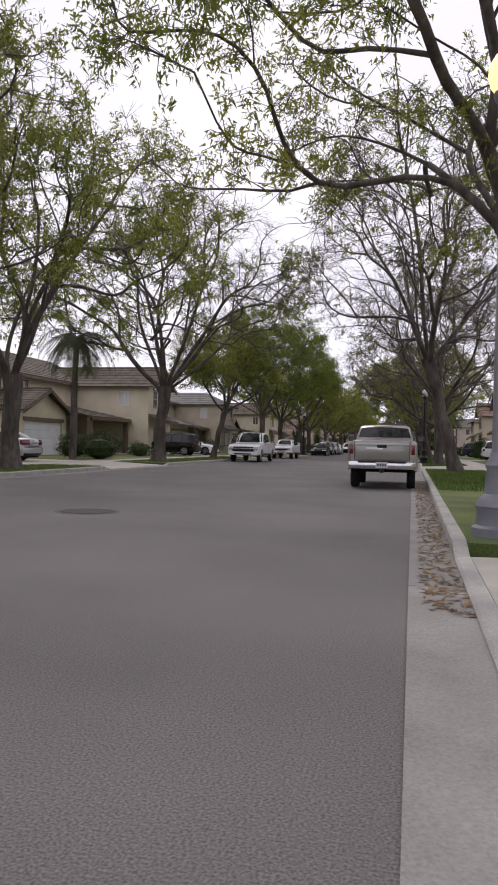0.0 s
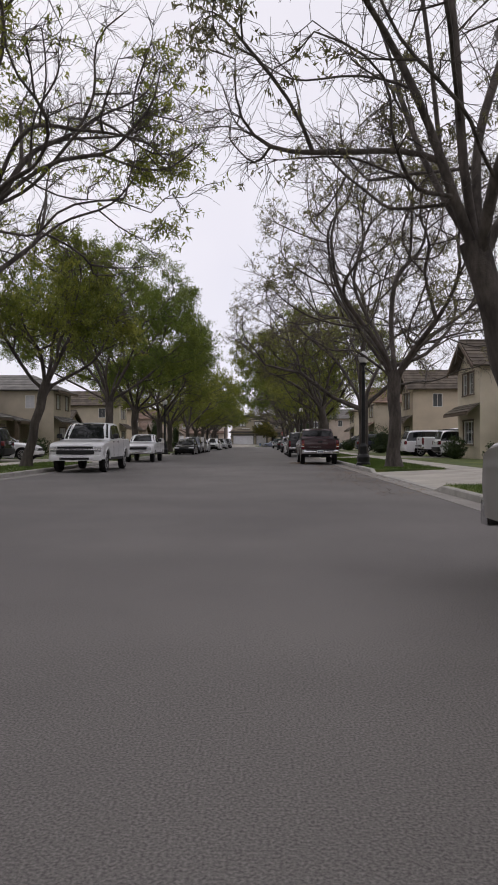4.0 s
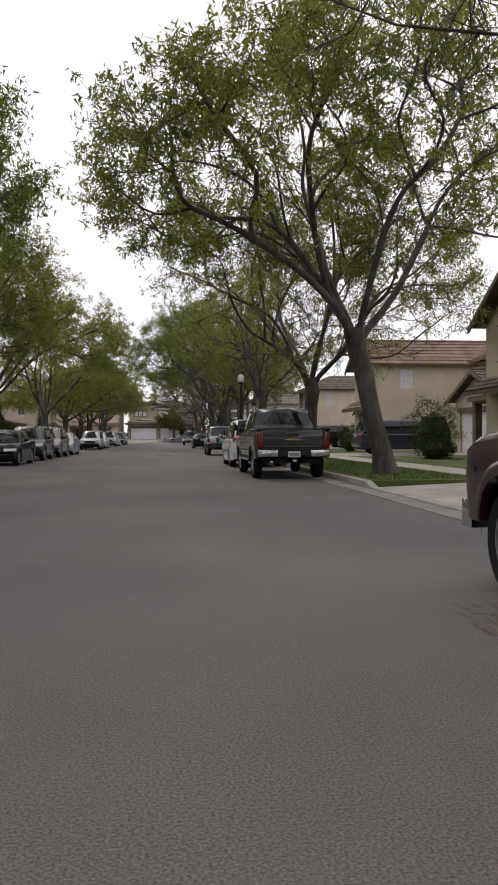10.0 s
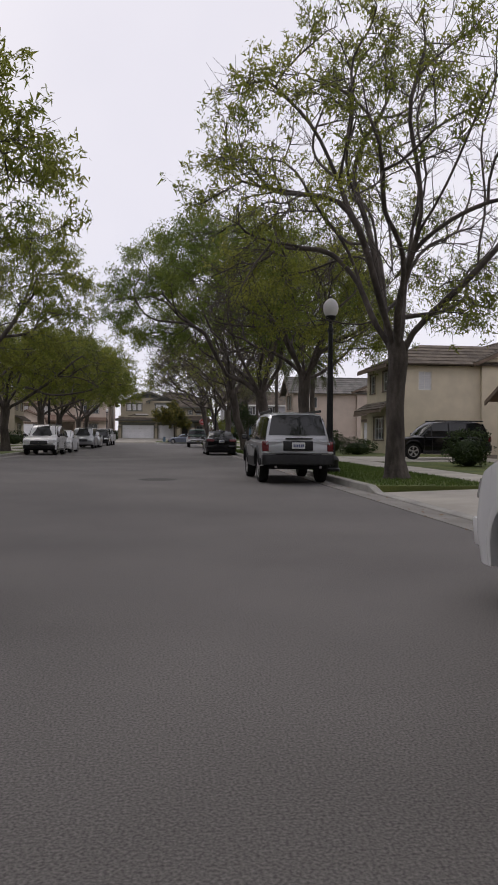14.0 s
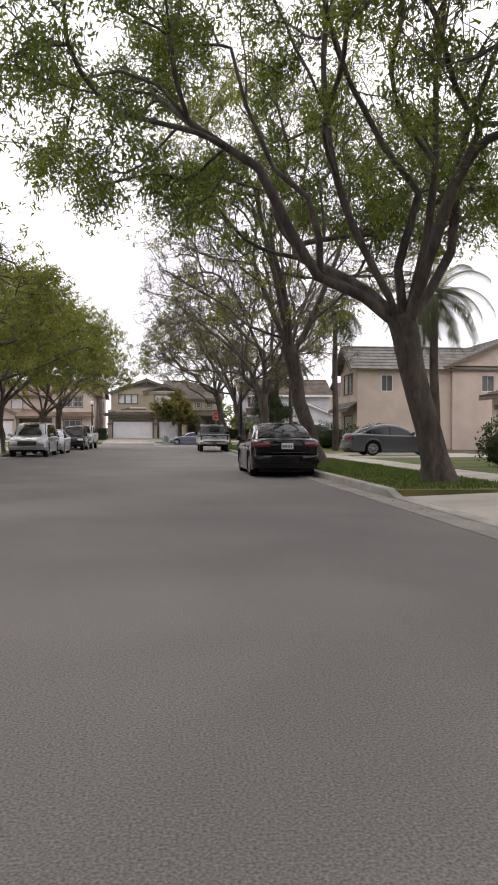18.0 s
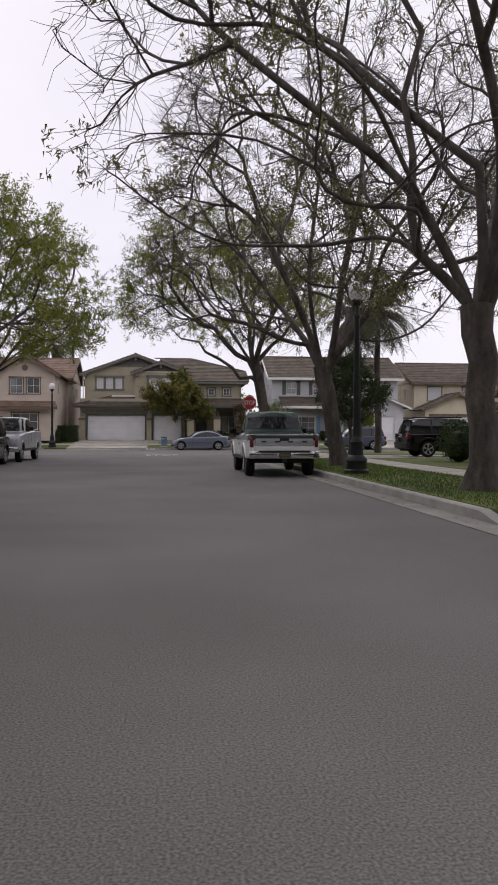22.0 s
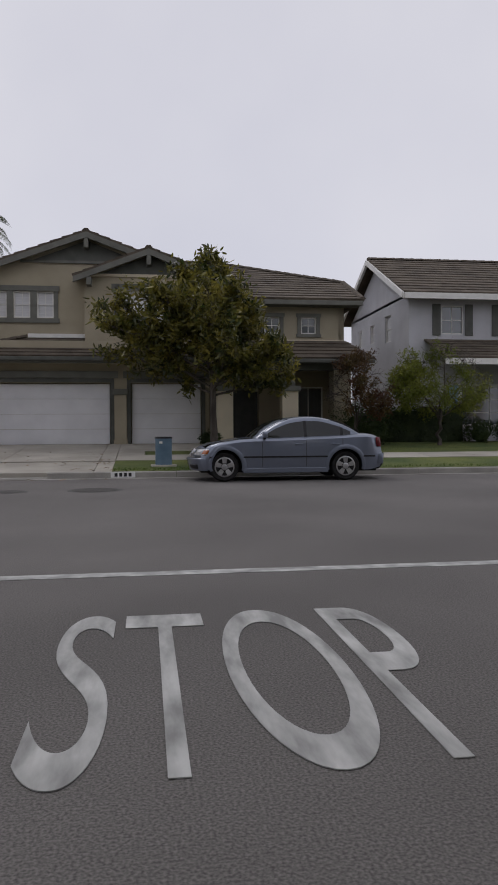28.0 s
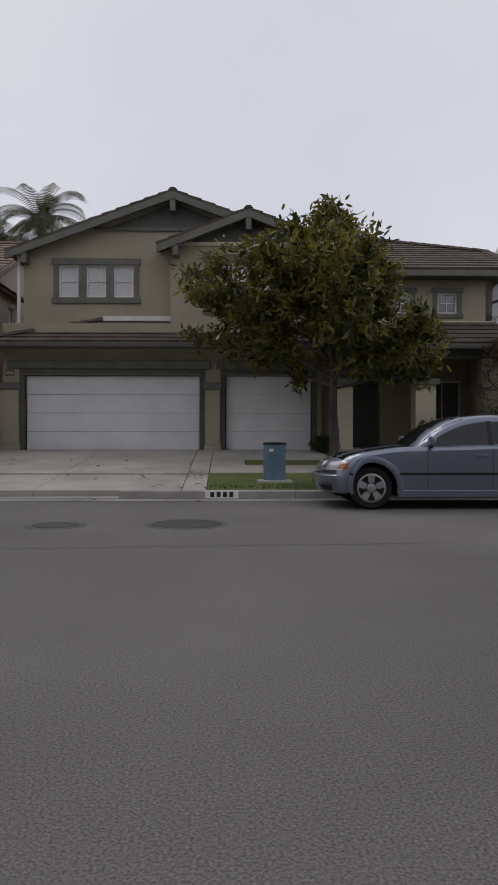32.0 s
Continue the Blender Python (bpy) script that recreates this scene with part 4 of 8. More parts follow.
    part("skirt_fascia", box(b0 - 0.3, b1 + 0.3, by - 0.82, by - 0.75, 2.48, 2.64), trim, ob)
    # porch between the bay and the garage
    q0, q1 = (p0 + 0.1, b0 - 0.02) if garage < 0 else (b1 + 0.02, p1 - 0.1)
    py = by + 1.7
    roof_slope(ob, (q0, py - 0.3, 2.62), (q1, py - 0.3, 2.62), (q1, 3.0, 3.6), (q0, 3.0, 3.6), 7, tile)
    part("porch_beam", box(q0, q1, py - 0.1, py + 0.1, 2.36, 2.60), trim, ob)
    part("porch_fascia", box(q0, q1, py - 0.38, py - 0.3, 2.46, 2.64), trim, ob)
    for i in range(2):
        xx = q0 + 0.3 + (q1 - q0 - 0.6) * i
        post = part("porch_post", box(xx - 0.17, xx + 0.17, py - 0.16, py + 0.16, 0.0, 2.38, 0.01), trim if not stone else stuc, ob)
        if stone:
            part("stone_base", box(xx - 0.27, xx + 0.27, py - 0.26, py + 0.26, 0.0, 1.0, 0.02), STONE, post)
    part("porch_floor", box(q0, q1, py - 0.2, 3.0, 0.0, 0.1), CONCRETE, ob)
    return ob


EZ = STEP + 0.01
E_HOUSES = [(-193.0, 15, ST_CREAM, ROOF_BROWN, -1, True), (-158.0, 16, ST_TAN, ROOF_GREY, -1, False), (-139.0, 15, ST_CREAM, ROOF_BROWN, 1, True), (-110.5, 16, ST_PEACH, ROOF_BROWN, -1, True), (-90.5, 16, ST_TAN, ROOF_RED, -1, True), (-66.0, 16, ST_CREAM, ROOF_BROWN, -1, False), (-38.0, 15, ST_PINK, ROOF_GREY, -1, True)]
for i, (y, w, st, tl, g, gb) in enumerate(E_HOUSES):
    street_house(f"{st.name.split(' stucco')[0]} stucco two-storey house with {tl.name.split()[0]} tile roof", pose(15.85, y, EZ, 0, 0, -90), w, st, tl, garage=g, gable=gb, seed=i, stone=i in (4,))
W_HOUSES = [(-196.0, 15, ST_CREAM, ROOF_BROWN, -1, True), (-171.0, 17, ST_CREAM, ROOF_BROWN, -1, False), (-146.5, 18, ST_CREAM, ROOF_BROWN, -1, True), (-119.5, 16, ST_TAN, ROOF_GREY, -1, False), (-97.0, 16, ST_CREAM, ROOF_BROWN, -1, True), (-72.5, 16, ST_PEACH, ROOF_BROWN, 1, False), (-49.5, 16, ST_PINK, ROOF_RED, -1, True), (-31.0, 13, ST_TAN, ROOF_BROWN, -1, False)]
for i, (y, w, st, tl, g, gb) in enumerate(W_HOUSES):
    street_house(f"{st.name.split(' stucco')[0]} stucco two-storey house with {tl.name.split()[0]} tile roof", pose(-19.2, y, EZ, 0, 0, 90), w, st, tl, garage=g, gable=gb, seed=20 + i)
# neighbours along the cross street
street_house("pale pink stucco house with red-brown tile roof beside a hedge", pose(-16.2, 0.0, G0 - 0.02, 0, 0, 0), 15.6, ST_PINK, ROOF_RED, garage=-1, gable=True, seed=41)
street_house("beige stucco house with brown tile roof along the cross street", pose(30.5, 0.4, G0 - 0.02, 0, 0, 0), 14.5, ST_CREAM, ROOF_BROWN, garage=-1, gable=True, seed=43)
blue = thing("house", "pale blue-grey stucco house with white trim and blue shutters", "house", pose(0, -0.9, G0 - 0.66))
BX = 9.5
BWIN = [(10.8, 11.7, 4.75, 5.85), (13.2, 14.1, 4.75, 5.85), (16.4, 17.3, 4.75, 5.85)]
GWIN = [(11.6, 13.4, 1.25, 2.75)]
wall(blue, "front_wall", BX, 21.0, 0.6, 6.3, 2.2, 2.42, ST_BLUE, BWIN + GWIN)
for h in BWIN:
    window(blue, *h, 2.2, bars=(1, 1), blind=False)
    for a in (h[0] - 0.36, h[1] + 0.04):
        part("shutter", box(a, a + 0.32, 2.15, 2.2, 4.7, 5.9, 0.01), TRIM_DARK, blue)
for h in GWIN:
    window(blue, *h, 2.2, bars=(2, 2), blind=False, trim=TRIM_WHITE, trim_w=0.1)
    for a in (h[0] - 0.5, h[1] + 0.14):
        part("shutter", box(a, a + 0.34, 2.15, 2.2, 1.2, 2.8, 0.01), SHUTTER_BLUE, blue)
SDW = [(4.2, 5.0, 4.7, 5.8), (6.4, 7.0, 4.9, 5.7), (8.2, 8.8, 4.9, 5.7)]
wall(blue, "side_wall", 2.42, 10.0, 0.6, 6.3, BX, BX + 0.22, ST_BLUE, SDW, axis="y")
for h in SDW:
    window(blue, *h, BX, bars=(0, 1), blind=True, axis="y", out=-1)
part("gable_wall", prism([(2.2, 6.2), (10.0, 6.2), (6.1, 8.15)], "x", BX, BX + 0.2), ST_BLUE, blue)
roof_slope(blue, (BX - 0.4, 1.6, 6.18), (21.4, 1.6, 6.18), (21.4, 6.1, 8.4), (BX - 0.4, 6.1, 8.4), 13, ROOF_BROWN)
roof_slope(blue, (BX - 0.4, 10.6, 6.18), (21.4, 10.6, 6.18), (21.4, 6.1, 8.4), (BX - 0.4, 6.1, 8.4), 8, ROOF_BROWN)
ridge_caps(blue, (BX - 0.4, 6.1, 8.43), (21.4, 6.1, 8.43), ROOF_BROWN)
for a in (1.6, 10.6):
    part("barge_board", prism([(a, 6.0), (6.1, 8.2), (6.1, 8.41), (a, 6.22)], "x", BX - 0.48, BX - 0.38), TRIM_WHITE, blue, "white barge board")
part("fascia", box(BX - 0.4, 21.4, 1.5, 1.6, 5.98, 6.2), TRIM_WHITE, blue)
roof_slope(blue, (BX + 0.6, 0.2, 3.62), (15.2, 0.2, 3.62), (15.2, 2.2, 4.5), (BX + 0.6, 2.2, 4.5), 7, ROOF_BROWN)
part("fascia", box(BX + 0.6, 15.2, 0.12, 0.2, 3.42, 3.64), TRIM_WHITE, blue)
wall(blue, "porch_wall", 14.6, 21.0, 0.6, 3.6, 0.6, 0.82, ST_BLUE, [(15.6, 16.6, 0.6, 2.8), (17.4, 20.2, 0.6, 2.75)])
garage_door(blue, 17.42, 20.18, 0.66, 2.73, 0.7)
for a in (14.5, 16.7):
    part("stone_pier", box(a, a + 0.8, 0.3, 0.6, 0.6, 2.1, 0.03), STONE, blue, "ledge stone pier")
gable_fill(blue, 14.4, 21.2, 17.8, 3.6, 5.0, 0.62, 0.8, ST_BLUE)
for a in (14.0, 21.6):
    roof_slope(blue, (a, 0.1, 3.5), (a, 2.4, 3.5), (17.8, 2.4, 5.1), (17.8, 0.1, 5.1), 8, ROOF_BROWN)
    part("barge_board", prism([(a, 3.34), (17.8, 4.94), (17.8, 5.12), (a, 3.52)], "y", 0.02, 0.1), TRIM_WHITE, blue)


# ---- vehicles: length along y, front at +y, origin on the ground at the middle ----
def interp(pts, v):
    return float(np.interp(v, [p[0] for p in pts], [p[1] for p in pts]))


WHEELS = {}


def wheel_meshes(r, style):
    key = (round(r, 2), style)
    if key not in WHEELS:
        w, q = 0.115, r * (0.66 if style != "steel" else 0.56)
        tyre = lathe([(q, -w + 0.02), (r - 0.035, -w), (r - 0.008, -w + 0.03), (r, -0.03), (r, 0.03), (r - 0.008, w - 0.03), (r - 0.035, w), (q, w - 0.02)], 28, "x")
        rim = bmesh.new()
        ring = lathe([(q + 0.004, 0.02), (q + 0.004, w - 0.012), (q - 0.022, w - 0.006), (q - 0.03, 0.05), (q - 0.03, 0.02)], 28, "x")
        me = bpy.data.meshes.new("t")
        ring.to_mesh(me)
        ring.free()
        rim.from_mesh(me)
        bpy.data.meshes.remove(me)
        n = {"five": 5, "ten": 10, "six": 6, "steel": 16, "wide": 5}[style]
        for k in range(n):
            a = 2 * math.pi * k / n
            wd = {5: 0.026 if style == "wide" else 0.020, 10: 0.011, 6: 0.020, 16: 0.04}[n]
            bm = box(0.06, w - 0.008, -wd * 1.3, wd * 1.3, 0.02, q - 0.018)
            for v in bm.verts:
                if v.co.z > 0.1:
                    v.co.y *= 1.7 if n < 9 else 1.1
                elif v.co.x > 0.08:
                    v.co.x -= 0.018
            bmesh.ops.rotate(bm, verts=bm.verts, matrix=Matrix.Rotation(a, 3, "X"))
            me = bpy.data.meshes.new("t")
            bm.to_mesh(me)
            bm.free()
            rim.from_mesh(me)
            bpy.data.meshes.remove(me)
        hub = lathe([(0.075, 0.03), (0.07, w - 0.01), (0.03, w), (0.0, w)], 16, "x")
        me = bpy.data.meshes.new("t")
        hub.to_mesh(me)
        hub.free()
        rim.from_mesh(me)
        bpy.data.meshes.remove(me)
        disc = lathe([(q - 0.02, 0.028), (q - 0.02, 0.036), (0.0, 0.036)], 24, "x")
        WHEELS[key] = (to_mesh("tyre", tyre, RUBBER, True), to_mesh("rim", rim, {"steel": IRON, "wide": RIM}.get(style, RIM), True), to_mesh("disc", disc, PLASTIC))
    return WHEELS[key]


def car_body(L, W, top, sill, axles, R, deep=None, nose=0.30, crown=0.03, tuck=0.07, waist=0.03):
    """The lower shell: cross-sections along the length, with round wheel arches cut into the sides."""
    y0, y1 = -L / 2, L / 2
    arch = R + 0.065
    ys = set(np.round(np.linspace(y0 + nose, y1 - nose, 26), 3))
    for e in (0.0, 0.02, 0.07, 0.16):
        ys |= {round(y0 + e, 3), round(y1 - e, 3)}
    ys |= {round(p[0], 3) for p in top}
    rows = [(y, None) for y in ys if not any(abs(y - a) < arch for a in axles)]
    for a in axles:
        rows += [(a - arch - 1e-4, None), (a + arch + 1e-4, None)]
        rows += [(a - arch * math.cos(t), R * 0.98 + arch * math.sin(t)) for t in np.linspace(0, math.pi, 13)]
    rows.sort(key=lambda r: r[0])
    bm = bmesh.new()
    sections = []
    for y, cut in rows:
        e0, e1 = y - y0, y1 - y
        e = min(e0, e1)
        k = max(0.0, 1 - e / nose)
        hw = W / 2 * (1 - tuck * 2 * k ** 2.4 * 0.9)
        zt = interp(top, y) - 0.05 * max(0, 1 - e / 0.08) ** 2
        zb = sill + 0.06 * k ** 2
        if cut:
            zb = min(cut, zt - 0.12)
        pts = []
        for f in (0, 0.3, 0.55, 0.8, 1.0):
            z = zb + (zt - 0.05 - zb) * f
            g = (z - sill) / max(0.3, zt - sill)
            pts.append((hw - waist * abs(g - 0.55) ** 1.6 * 2.2, z))
        pts.append((hw - waist - 0.035, zt - 0.008))
        dip = deep is not None and deep[0] < y < deep[1]
        inner = [(hw - waist - 0.085, zt - (0.45 if dip else -crown * 0.3)), (hw * 0.45, zt - (0.45 if dip else -crown * 0.85)), (0.0, zt - (0.45 if dip else -crown))]
        pts += inner
        full = [(x, y, z) for x, z in pts] + [(-x, y, z) for x, z in pts[-2::-1]]
        sections.append([bm.verts.new(v) for v in full])
    for a, b in zip(sections, sections[1:]):
        for i in range(len(a) - 1):
            bm.faces.new((a[i], b[i], b[i + 1], a[i + 1]))
    bm.faces.new(sections[0])
    bm.faces.new(sections[-1][::-1])
    bmesh.ops.recalc_face_normals(bm, faces=bm.faces)
    return bm


def shell_x(W, z, zt, sill, waist=0.03):
    """How far out the side of the shell stands at height z."""
    g = (z - sill) / max(0.3, zt - sill)
    return W / 2 - waist * abs(g - 0.55) ** 1.6 * 2.2


def side_strip(W, y0, y1, z0, z1, out, line, sill, sgn, n=6, m=2):
    """A thin strip laid on the side of the shell between y0 and y1, z0 and z1."""
    rows = []
    for y in np.linspace(y0, y1, n):
        rows.append([(Vector((sgn * (shell_x(W, z, line(y), sill) + out), y, z)), Vector((sgn, 0, 0))) for z in np.linspace(z0, z1, m)])
    return grid_panel(rows, 0.02 + out)


def smooth_curve(pts):
    """A monotone smooth curve through (y, z) points; flat past its ends."""
    pts = sorted(pts)
    xs, zs = np.array([p[0] for p in pts]), np.array([p[1] for p in pts])
    h, d = np.diff(xs), np.diff(zs) / np.diff(xs)
    m = np.concatenate([[d[0]], np.where(d[:-1] * d[1:] > 0, 2 * d[:-1] * d[1:] / (d[:-1] + d[1:] + 1e-12), 0.0), [d[-1]]])

    def f(v):
        v = min(max(v, xs[0]), xs[-1])
        i = min(int(np.searchsorted(xs, v, side="right")) - 1, len(h) - 1)
        t = (v - xs[i]) / h[i]
        return float((2 * t ** 3 - 3 * t * t + 1) * zs[i] + (t ** 3 - 2 * t * t + t) * h[i] * m[i] + (3 * t * t - 2 * t ** 3) * zs[i + 1] + (t ** 3 - t * t) * h[i] * m[i + 1])
    return f


def grid_panel(rows, inset):
    """A curved panel on a grid of (point, outward normal), with a little thickness behind it."""
    bm = bmesh.new()
    hi = [[bm.verts.new(p) for p, n in r] for r in rows]
    lo = [[bm.verts.new(p - n * inset) for p, n in r] for r in rows]
    R, C = len(rows), len(rows[0])
    for i in range(R - 1):
        for j in range(C - 1):
            bm.faces.new((hi[i][j], hi[i + 1][j], hi[i + 1][j + 1], hi[i][j + 1]))
    for i in range(R - 1):
        for j in (0, C - 1):
            bm.faces.new((hi[i][j], lo[i][j], lo[i + 1][j], hi[i + 1][j]))
    for j in range(C - 1):
        for i in (0, R - 1):
            bm.faces.new((hi[i][j], hi[i][j + 1], lo[i][j + 1], lo[i][j]))
    bmesh.ops.recalc_face_normals(bm, faces=bm.faces)
    return bm


def car(name, label, category, m, body, L, W, top, belt, roof, glass, base=0.26, wheel=0.33, axles=(1.35, -1.35), style="five", deep=None,
        splits=(0.0,), lower=None, rear=(), front=(), side=(), tumble=0.16, group="parked cars", rack=False, roof_mat=None, mirrors=True, crown=0.03, nose=0.30, plate=PLATE, bar=BAR_BLUE,
        plate_at=(0.78, 0.0), seams=True, bow=(0.10, 0.20), lean=((), ()), bulge=0.05, screen=0.16, quarter=0.10, bonnet_mat=None, two_tone=None, flare=0.0, flare_mat=None, inset=0.03, handle_mat=None, mirror_mat=None):
    """top: (y, z) of the shell; glass: y of the windscreen foot and head, the rear window's head and foot; belt, roof: heights.
    bow, lean: how the rear and front ends curve back at the corners and with height."""
    ob = thing(name, label, category, m, group)
    half = W / 2

    def ends(bm, cuts=False):
        if cuts:
            for x in (-0.75, -0.5, -0.25, 0.25, 0.5, 0.75):
                bmesh.ops.bisect_plane(bm, geom=bm.verts[:] + bm.edges[:] + bm.faces[:], plane_co=(x, 0, 0), plane_no=(1, 0, 0))
        for v in bm.verts:
            k = 0 if v.co.y < 0 else 1
            w = min(1.0, max(0.0, 1 - (L / 2 - abs(v.co.y)) / 0.7)) ** 1.5
            back = bow[k] * min(1.1, abs(v.co.x) / half) ** 2.4 + (interp(lean[k], v.co.z) if lean[k] else 0.0)
            v.co.y += (1 if k == 0 else -1) * w * back
        return bm

    line = smooth_curve(top) if deep is None else (lambda v: interp(top, v))
    fine = [(y, line(y)) for y in np.linspace(-L / 2, L / 2, 41)] if deep is None else top
    shell = ends(car_body(L, W, fine, base, axles, wheel, deep, nose=nose, crown=crown))
    if two_tone:
        upper = shell.copy()
        bmesh.ops.bisect_plane(upper, geom=upper.verts[:] + upper.edges[:] + upper.faces[:], plane_co=(0, 0, two_tone[0]), plane_no=(0, 0, 1), clear_inner=True)
        part("upper_body", upper, two_tone[1], ob, "dark green upper body", smooth=True)
        bmesh.ops.bisect_plane(shell, geom=shell.verts[:] + shell.edges[:] + shell.faces[:], plane_co=(0, 0, two_tone[0]), plane_no=(0, 0, 1), clear_outer=True)
    part("body", shell, body, ob, smooth=True)
    # rolled lips round the wheel arches
    for ay in axles if flare else ():
        for sgn in (1, -1):
            arc, rows4 = wheel + 0.065, []
            low_t = math.asin(max(-0.2, min(0.6, (base + 0.01 - wheel * 0.98) / arc)))
            for t in np.linspace(low_t, math.pi - low_t, 19):
                c, q = math.cos(t), math.sin(t)
                row4 = []
                for e, o in ((-0.004, -0.03), (0.0, 0.012 * flare), (0.03, 0.022 * flare), (0.075, 0.014 * flare), (0.105, -0.004)):
                    z = wheel * 0.98 + (arc + e) * q
                    row4.append((Vector((sgn * (shell_x(W, z, line(ay), base) + o), ay + (arc + e) * c, z)), Vector((sgn, 0, 0))))
                rows4.append(row4)
            part("wheel_arch", ends(grid_panel(rows4, 0.02)), flare_mat or body, ob, smooth=True)
    ya, yb, yc, yd = glass
    hb = half - 0.07
    za, zd = line(ya) - 0.01, line(yd) - 0.01
    mid = 0.45 * yb + 0.55 * yc
    prof = smooth_curve([(ya, za), (0.45 * ya + 0.55 * yb, za + (roof - za) * 0.66), (yb, roof - 0.045), (mid, roof), (yc, roof - bulge), (0.5 * yc + 0.5 * yd, zd + (roof - bulge - zd) * 0.62), (yd, zd)])
    low = belt - 0.08

    def g(y):
        f = min(1, max(0, (y - yb + 0.35) / 0.35))
        r = min(1, max(0, (yc + 0.30 - y) / 0.30))
        return screen * f * f * (3 - 2 * f) - 0.10 * r * r * (3 - 2 * r)

    def wide(y, z):
        u = min(1, max(0, (z - low) / (roof - low)))
        v = (y - mid) / (ya - mid if y > mid else yd - mid)
        return (hb - tumble * u ** 1.35) * (1 - 0.055 * min(1.2, abs(v)) ** 2.5)

    def edge_top(y):
        z = prof(y + g(y))
        return z, min(0.075, max(0.012, (z - low) * 0.4))
    rm = roof_mat or body
    bm = bmesh.new()
    rows = []
    ys = sorted({round(float(v), 3) for v in [*np.linspace(yd, yc, 8), *np.linspace(yc, yb, 9), *np.linspace(yb, ya, 9)]})
    for y in ys:
        zt, rr = edge_top(y)
        pts = [(wide(y, z), z) for z in np.linspace(min(low, zt - 0.02), zt - rr, 5)]
        xe = pts[-1][0]
        pts += [(xe - rr * 0.22, zt - rr * 0.42), (xe - rr * 0.75, zt - rr * 0.08)]
        for f in (0.78, 0.52, 0.26, 0.0):
            x = xe * f
            pts.append((x, prof(y + g(y) * (x / xe) ** 2) + 0.028 * (1 - f * f) * min(1, max(0, (zt - low - 0.1) / 0.3))))
        rows.append([bm.verts.new((x, y, z)) for x, z in pts] + [bm.verts.new((-x, y, z)) for x, z in pts[-2::-1]])
    for a, b in zip(rows, rows[1:]):
        for i in range(len(a) - 1):
            bm.faces.new((a[i], a[i + 1], b[i + 1], b[i]))
    bm.faces.new(rows[0])
    bm.faces.new(rows[-1])
    bmesh.ops.recalc_face_normals(bm, faces=bm.faces)
    part("roof", bm, rm, ob, smooth=True)

    def screen_panel(y0, y1, out=0.008):
        rows3 = []
        for e in np.linspace(y0, y1, 8):
            row = []
            for v in np.linspace(-1, 1, 9):
                y = e
                for _ in range(4):
                    y = e - g(y) * v * v
                z = prof(e)
                s = (prof(e + 0.01) - prof(e - 0.01)) / 0.02
                n = Vector((0.25 * v, -s, 1.0)).normalized()
                x = v * (wide(y, z - 0.02) - 0.06)
                lift = 0.028 * (1 - v * v) * min(1, max(0, (z - low - 0.1) / 0.3))
                row.append((Vector((x, y, z + lift)) + n * out, n))
            rows3.append(row)
        return grid_panel(rows3, 0.03)
    part("windscreen", screen_panel(ya - 0.05, yb + 0.06), CAR_GLASS, ob, "dark reflecting glass", smooth=True)
    part("rear_window", screen_panel(yd + 0.06 * min(1, (yc - yd) * 3), yc - 0.02 if yc - yd > 0.3 else yc - 0.04, 0.022), CAR_GLASS, ob, "dark reflecting glass", smooth=True)

    def side_panel(y0, y1, sgn, out, trim=0.0):
        rows2 = []
        for y in np.linspace(y0, y1, 9):
            zt, rr = edge_top(y)
            lo = max(belt, line(y)) + 0.02 - trim
            hi = max(lo + 0.012, zt - rr - 0.012 + trim)
            rows2.append([(Vector((sgn * (wide(y, z) + out), y, z)), Vector((sgn, 0, 0.2)).normalized()) for z in np.linspace(lo, hi, 6)])
        return grid_panel(rows2, 0.02)
    first = yd + quarter
    while edge_top(first)[0] - max(belt, line(first)) < 0.17:
        first += 0.03
    last = ya - 0.10
    while edge_top(last)[0] - max(belt, line(last)) < 0.13:
        last -= 0.03
    cuts = [first, *sorted(v for v in splits if first + 0.08 < v < last - 0.08), last]
    for y0, y1 in zip(cuts, cuts[1:]):
        for sgn in (1, -1):
            part("side_window", side_panel(y0 + (0.035 if y0 != first else 0), y1 - (0.035 if y1 != last else 0), sgn, 0.006), CAR_GLASS, ob, "dark tinted glass", smooth=True)
    for y in cuts[1:-1]:
        for sgn in (1, -1):
            part("pillar", side_panel(y - 0.04, y + 0.04, sgn, 0.0045, 0.01), PLASTIC, ob)
    ht = hb - tumble
    if bonnet_mat:
        rows2 = [[(Vector((v * (0.62 + 0.06 * (L / 2 - y)), y, line(y) + crown * (1 - 0.55 * abs(v)) + 0.004)), Vector((0, 0.1, 1)).normalized()) for v in np.linspace(-1, 1, 9)] for y in np.linspace(ya - 0.12, L / 2 - 0.16, 10)]
        part("bonnet", ends(grid_panel(rows2, 0.015)), bonnet_mat, ob, "dark bonnet", smooth=True)
    # beltline moulding, sill, seams and handles
    for sgn in (1, -1):
        part("rocker", box(*sorted((sgn * (half - 0.05), sgn * (half - 0.012))), axles[1] + wheel + 0.08, axles[0] - wheel - 0.08, base - 0.05, base + 0.06, 0.01), lower or PLASTIC, ob)
        if seams:
            for y in (*splits, ya - 0.32, *((yd - 0.06,) if deep else ())):
                if any(abs(y - q) < wheel + 0.09 for q in axles):
                    z_low = wheel * 2 + 0.12
                else:
                    z_low = base + 0.08
                # no gap is cut: a dark strip on the shell paints its shade
                part("door_seam", side_strip(W, y - 0.005, y + 0.005, z_low, line(y) - 0.06, 0.0015, line, base, sgn, 2, 7), JOINT, ob, "thin dark strip painting the shade of a door gap")
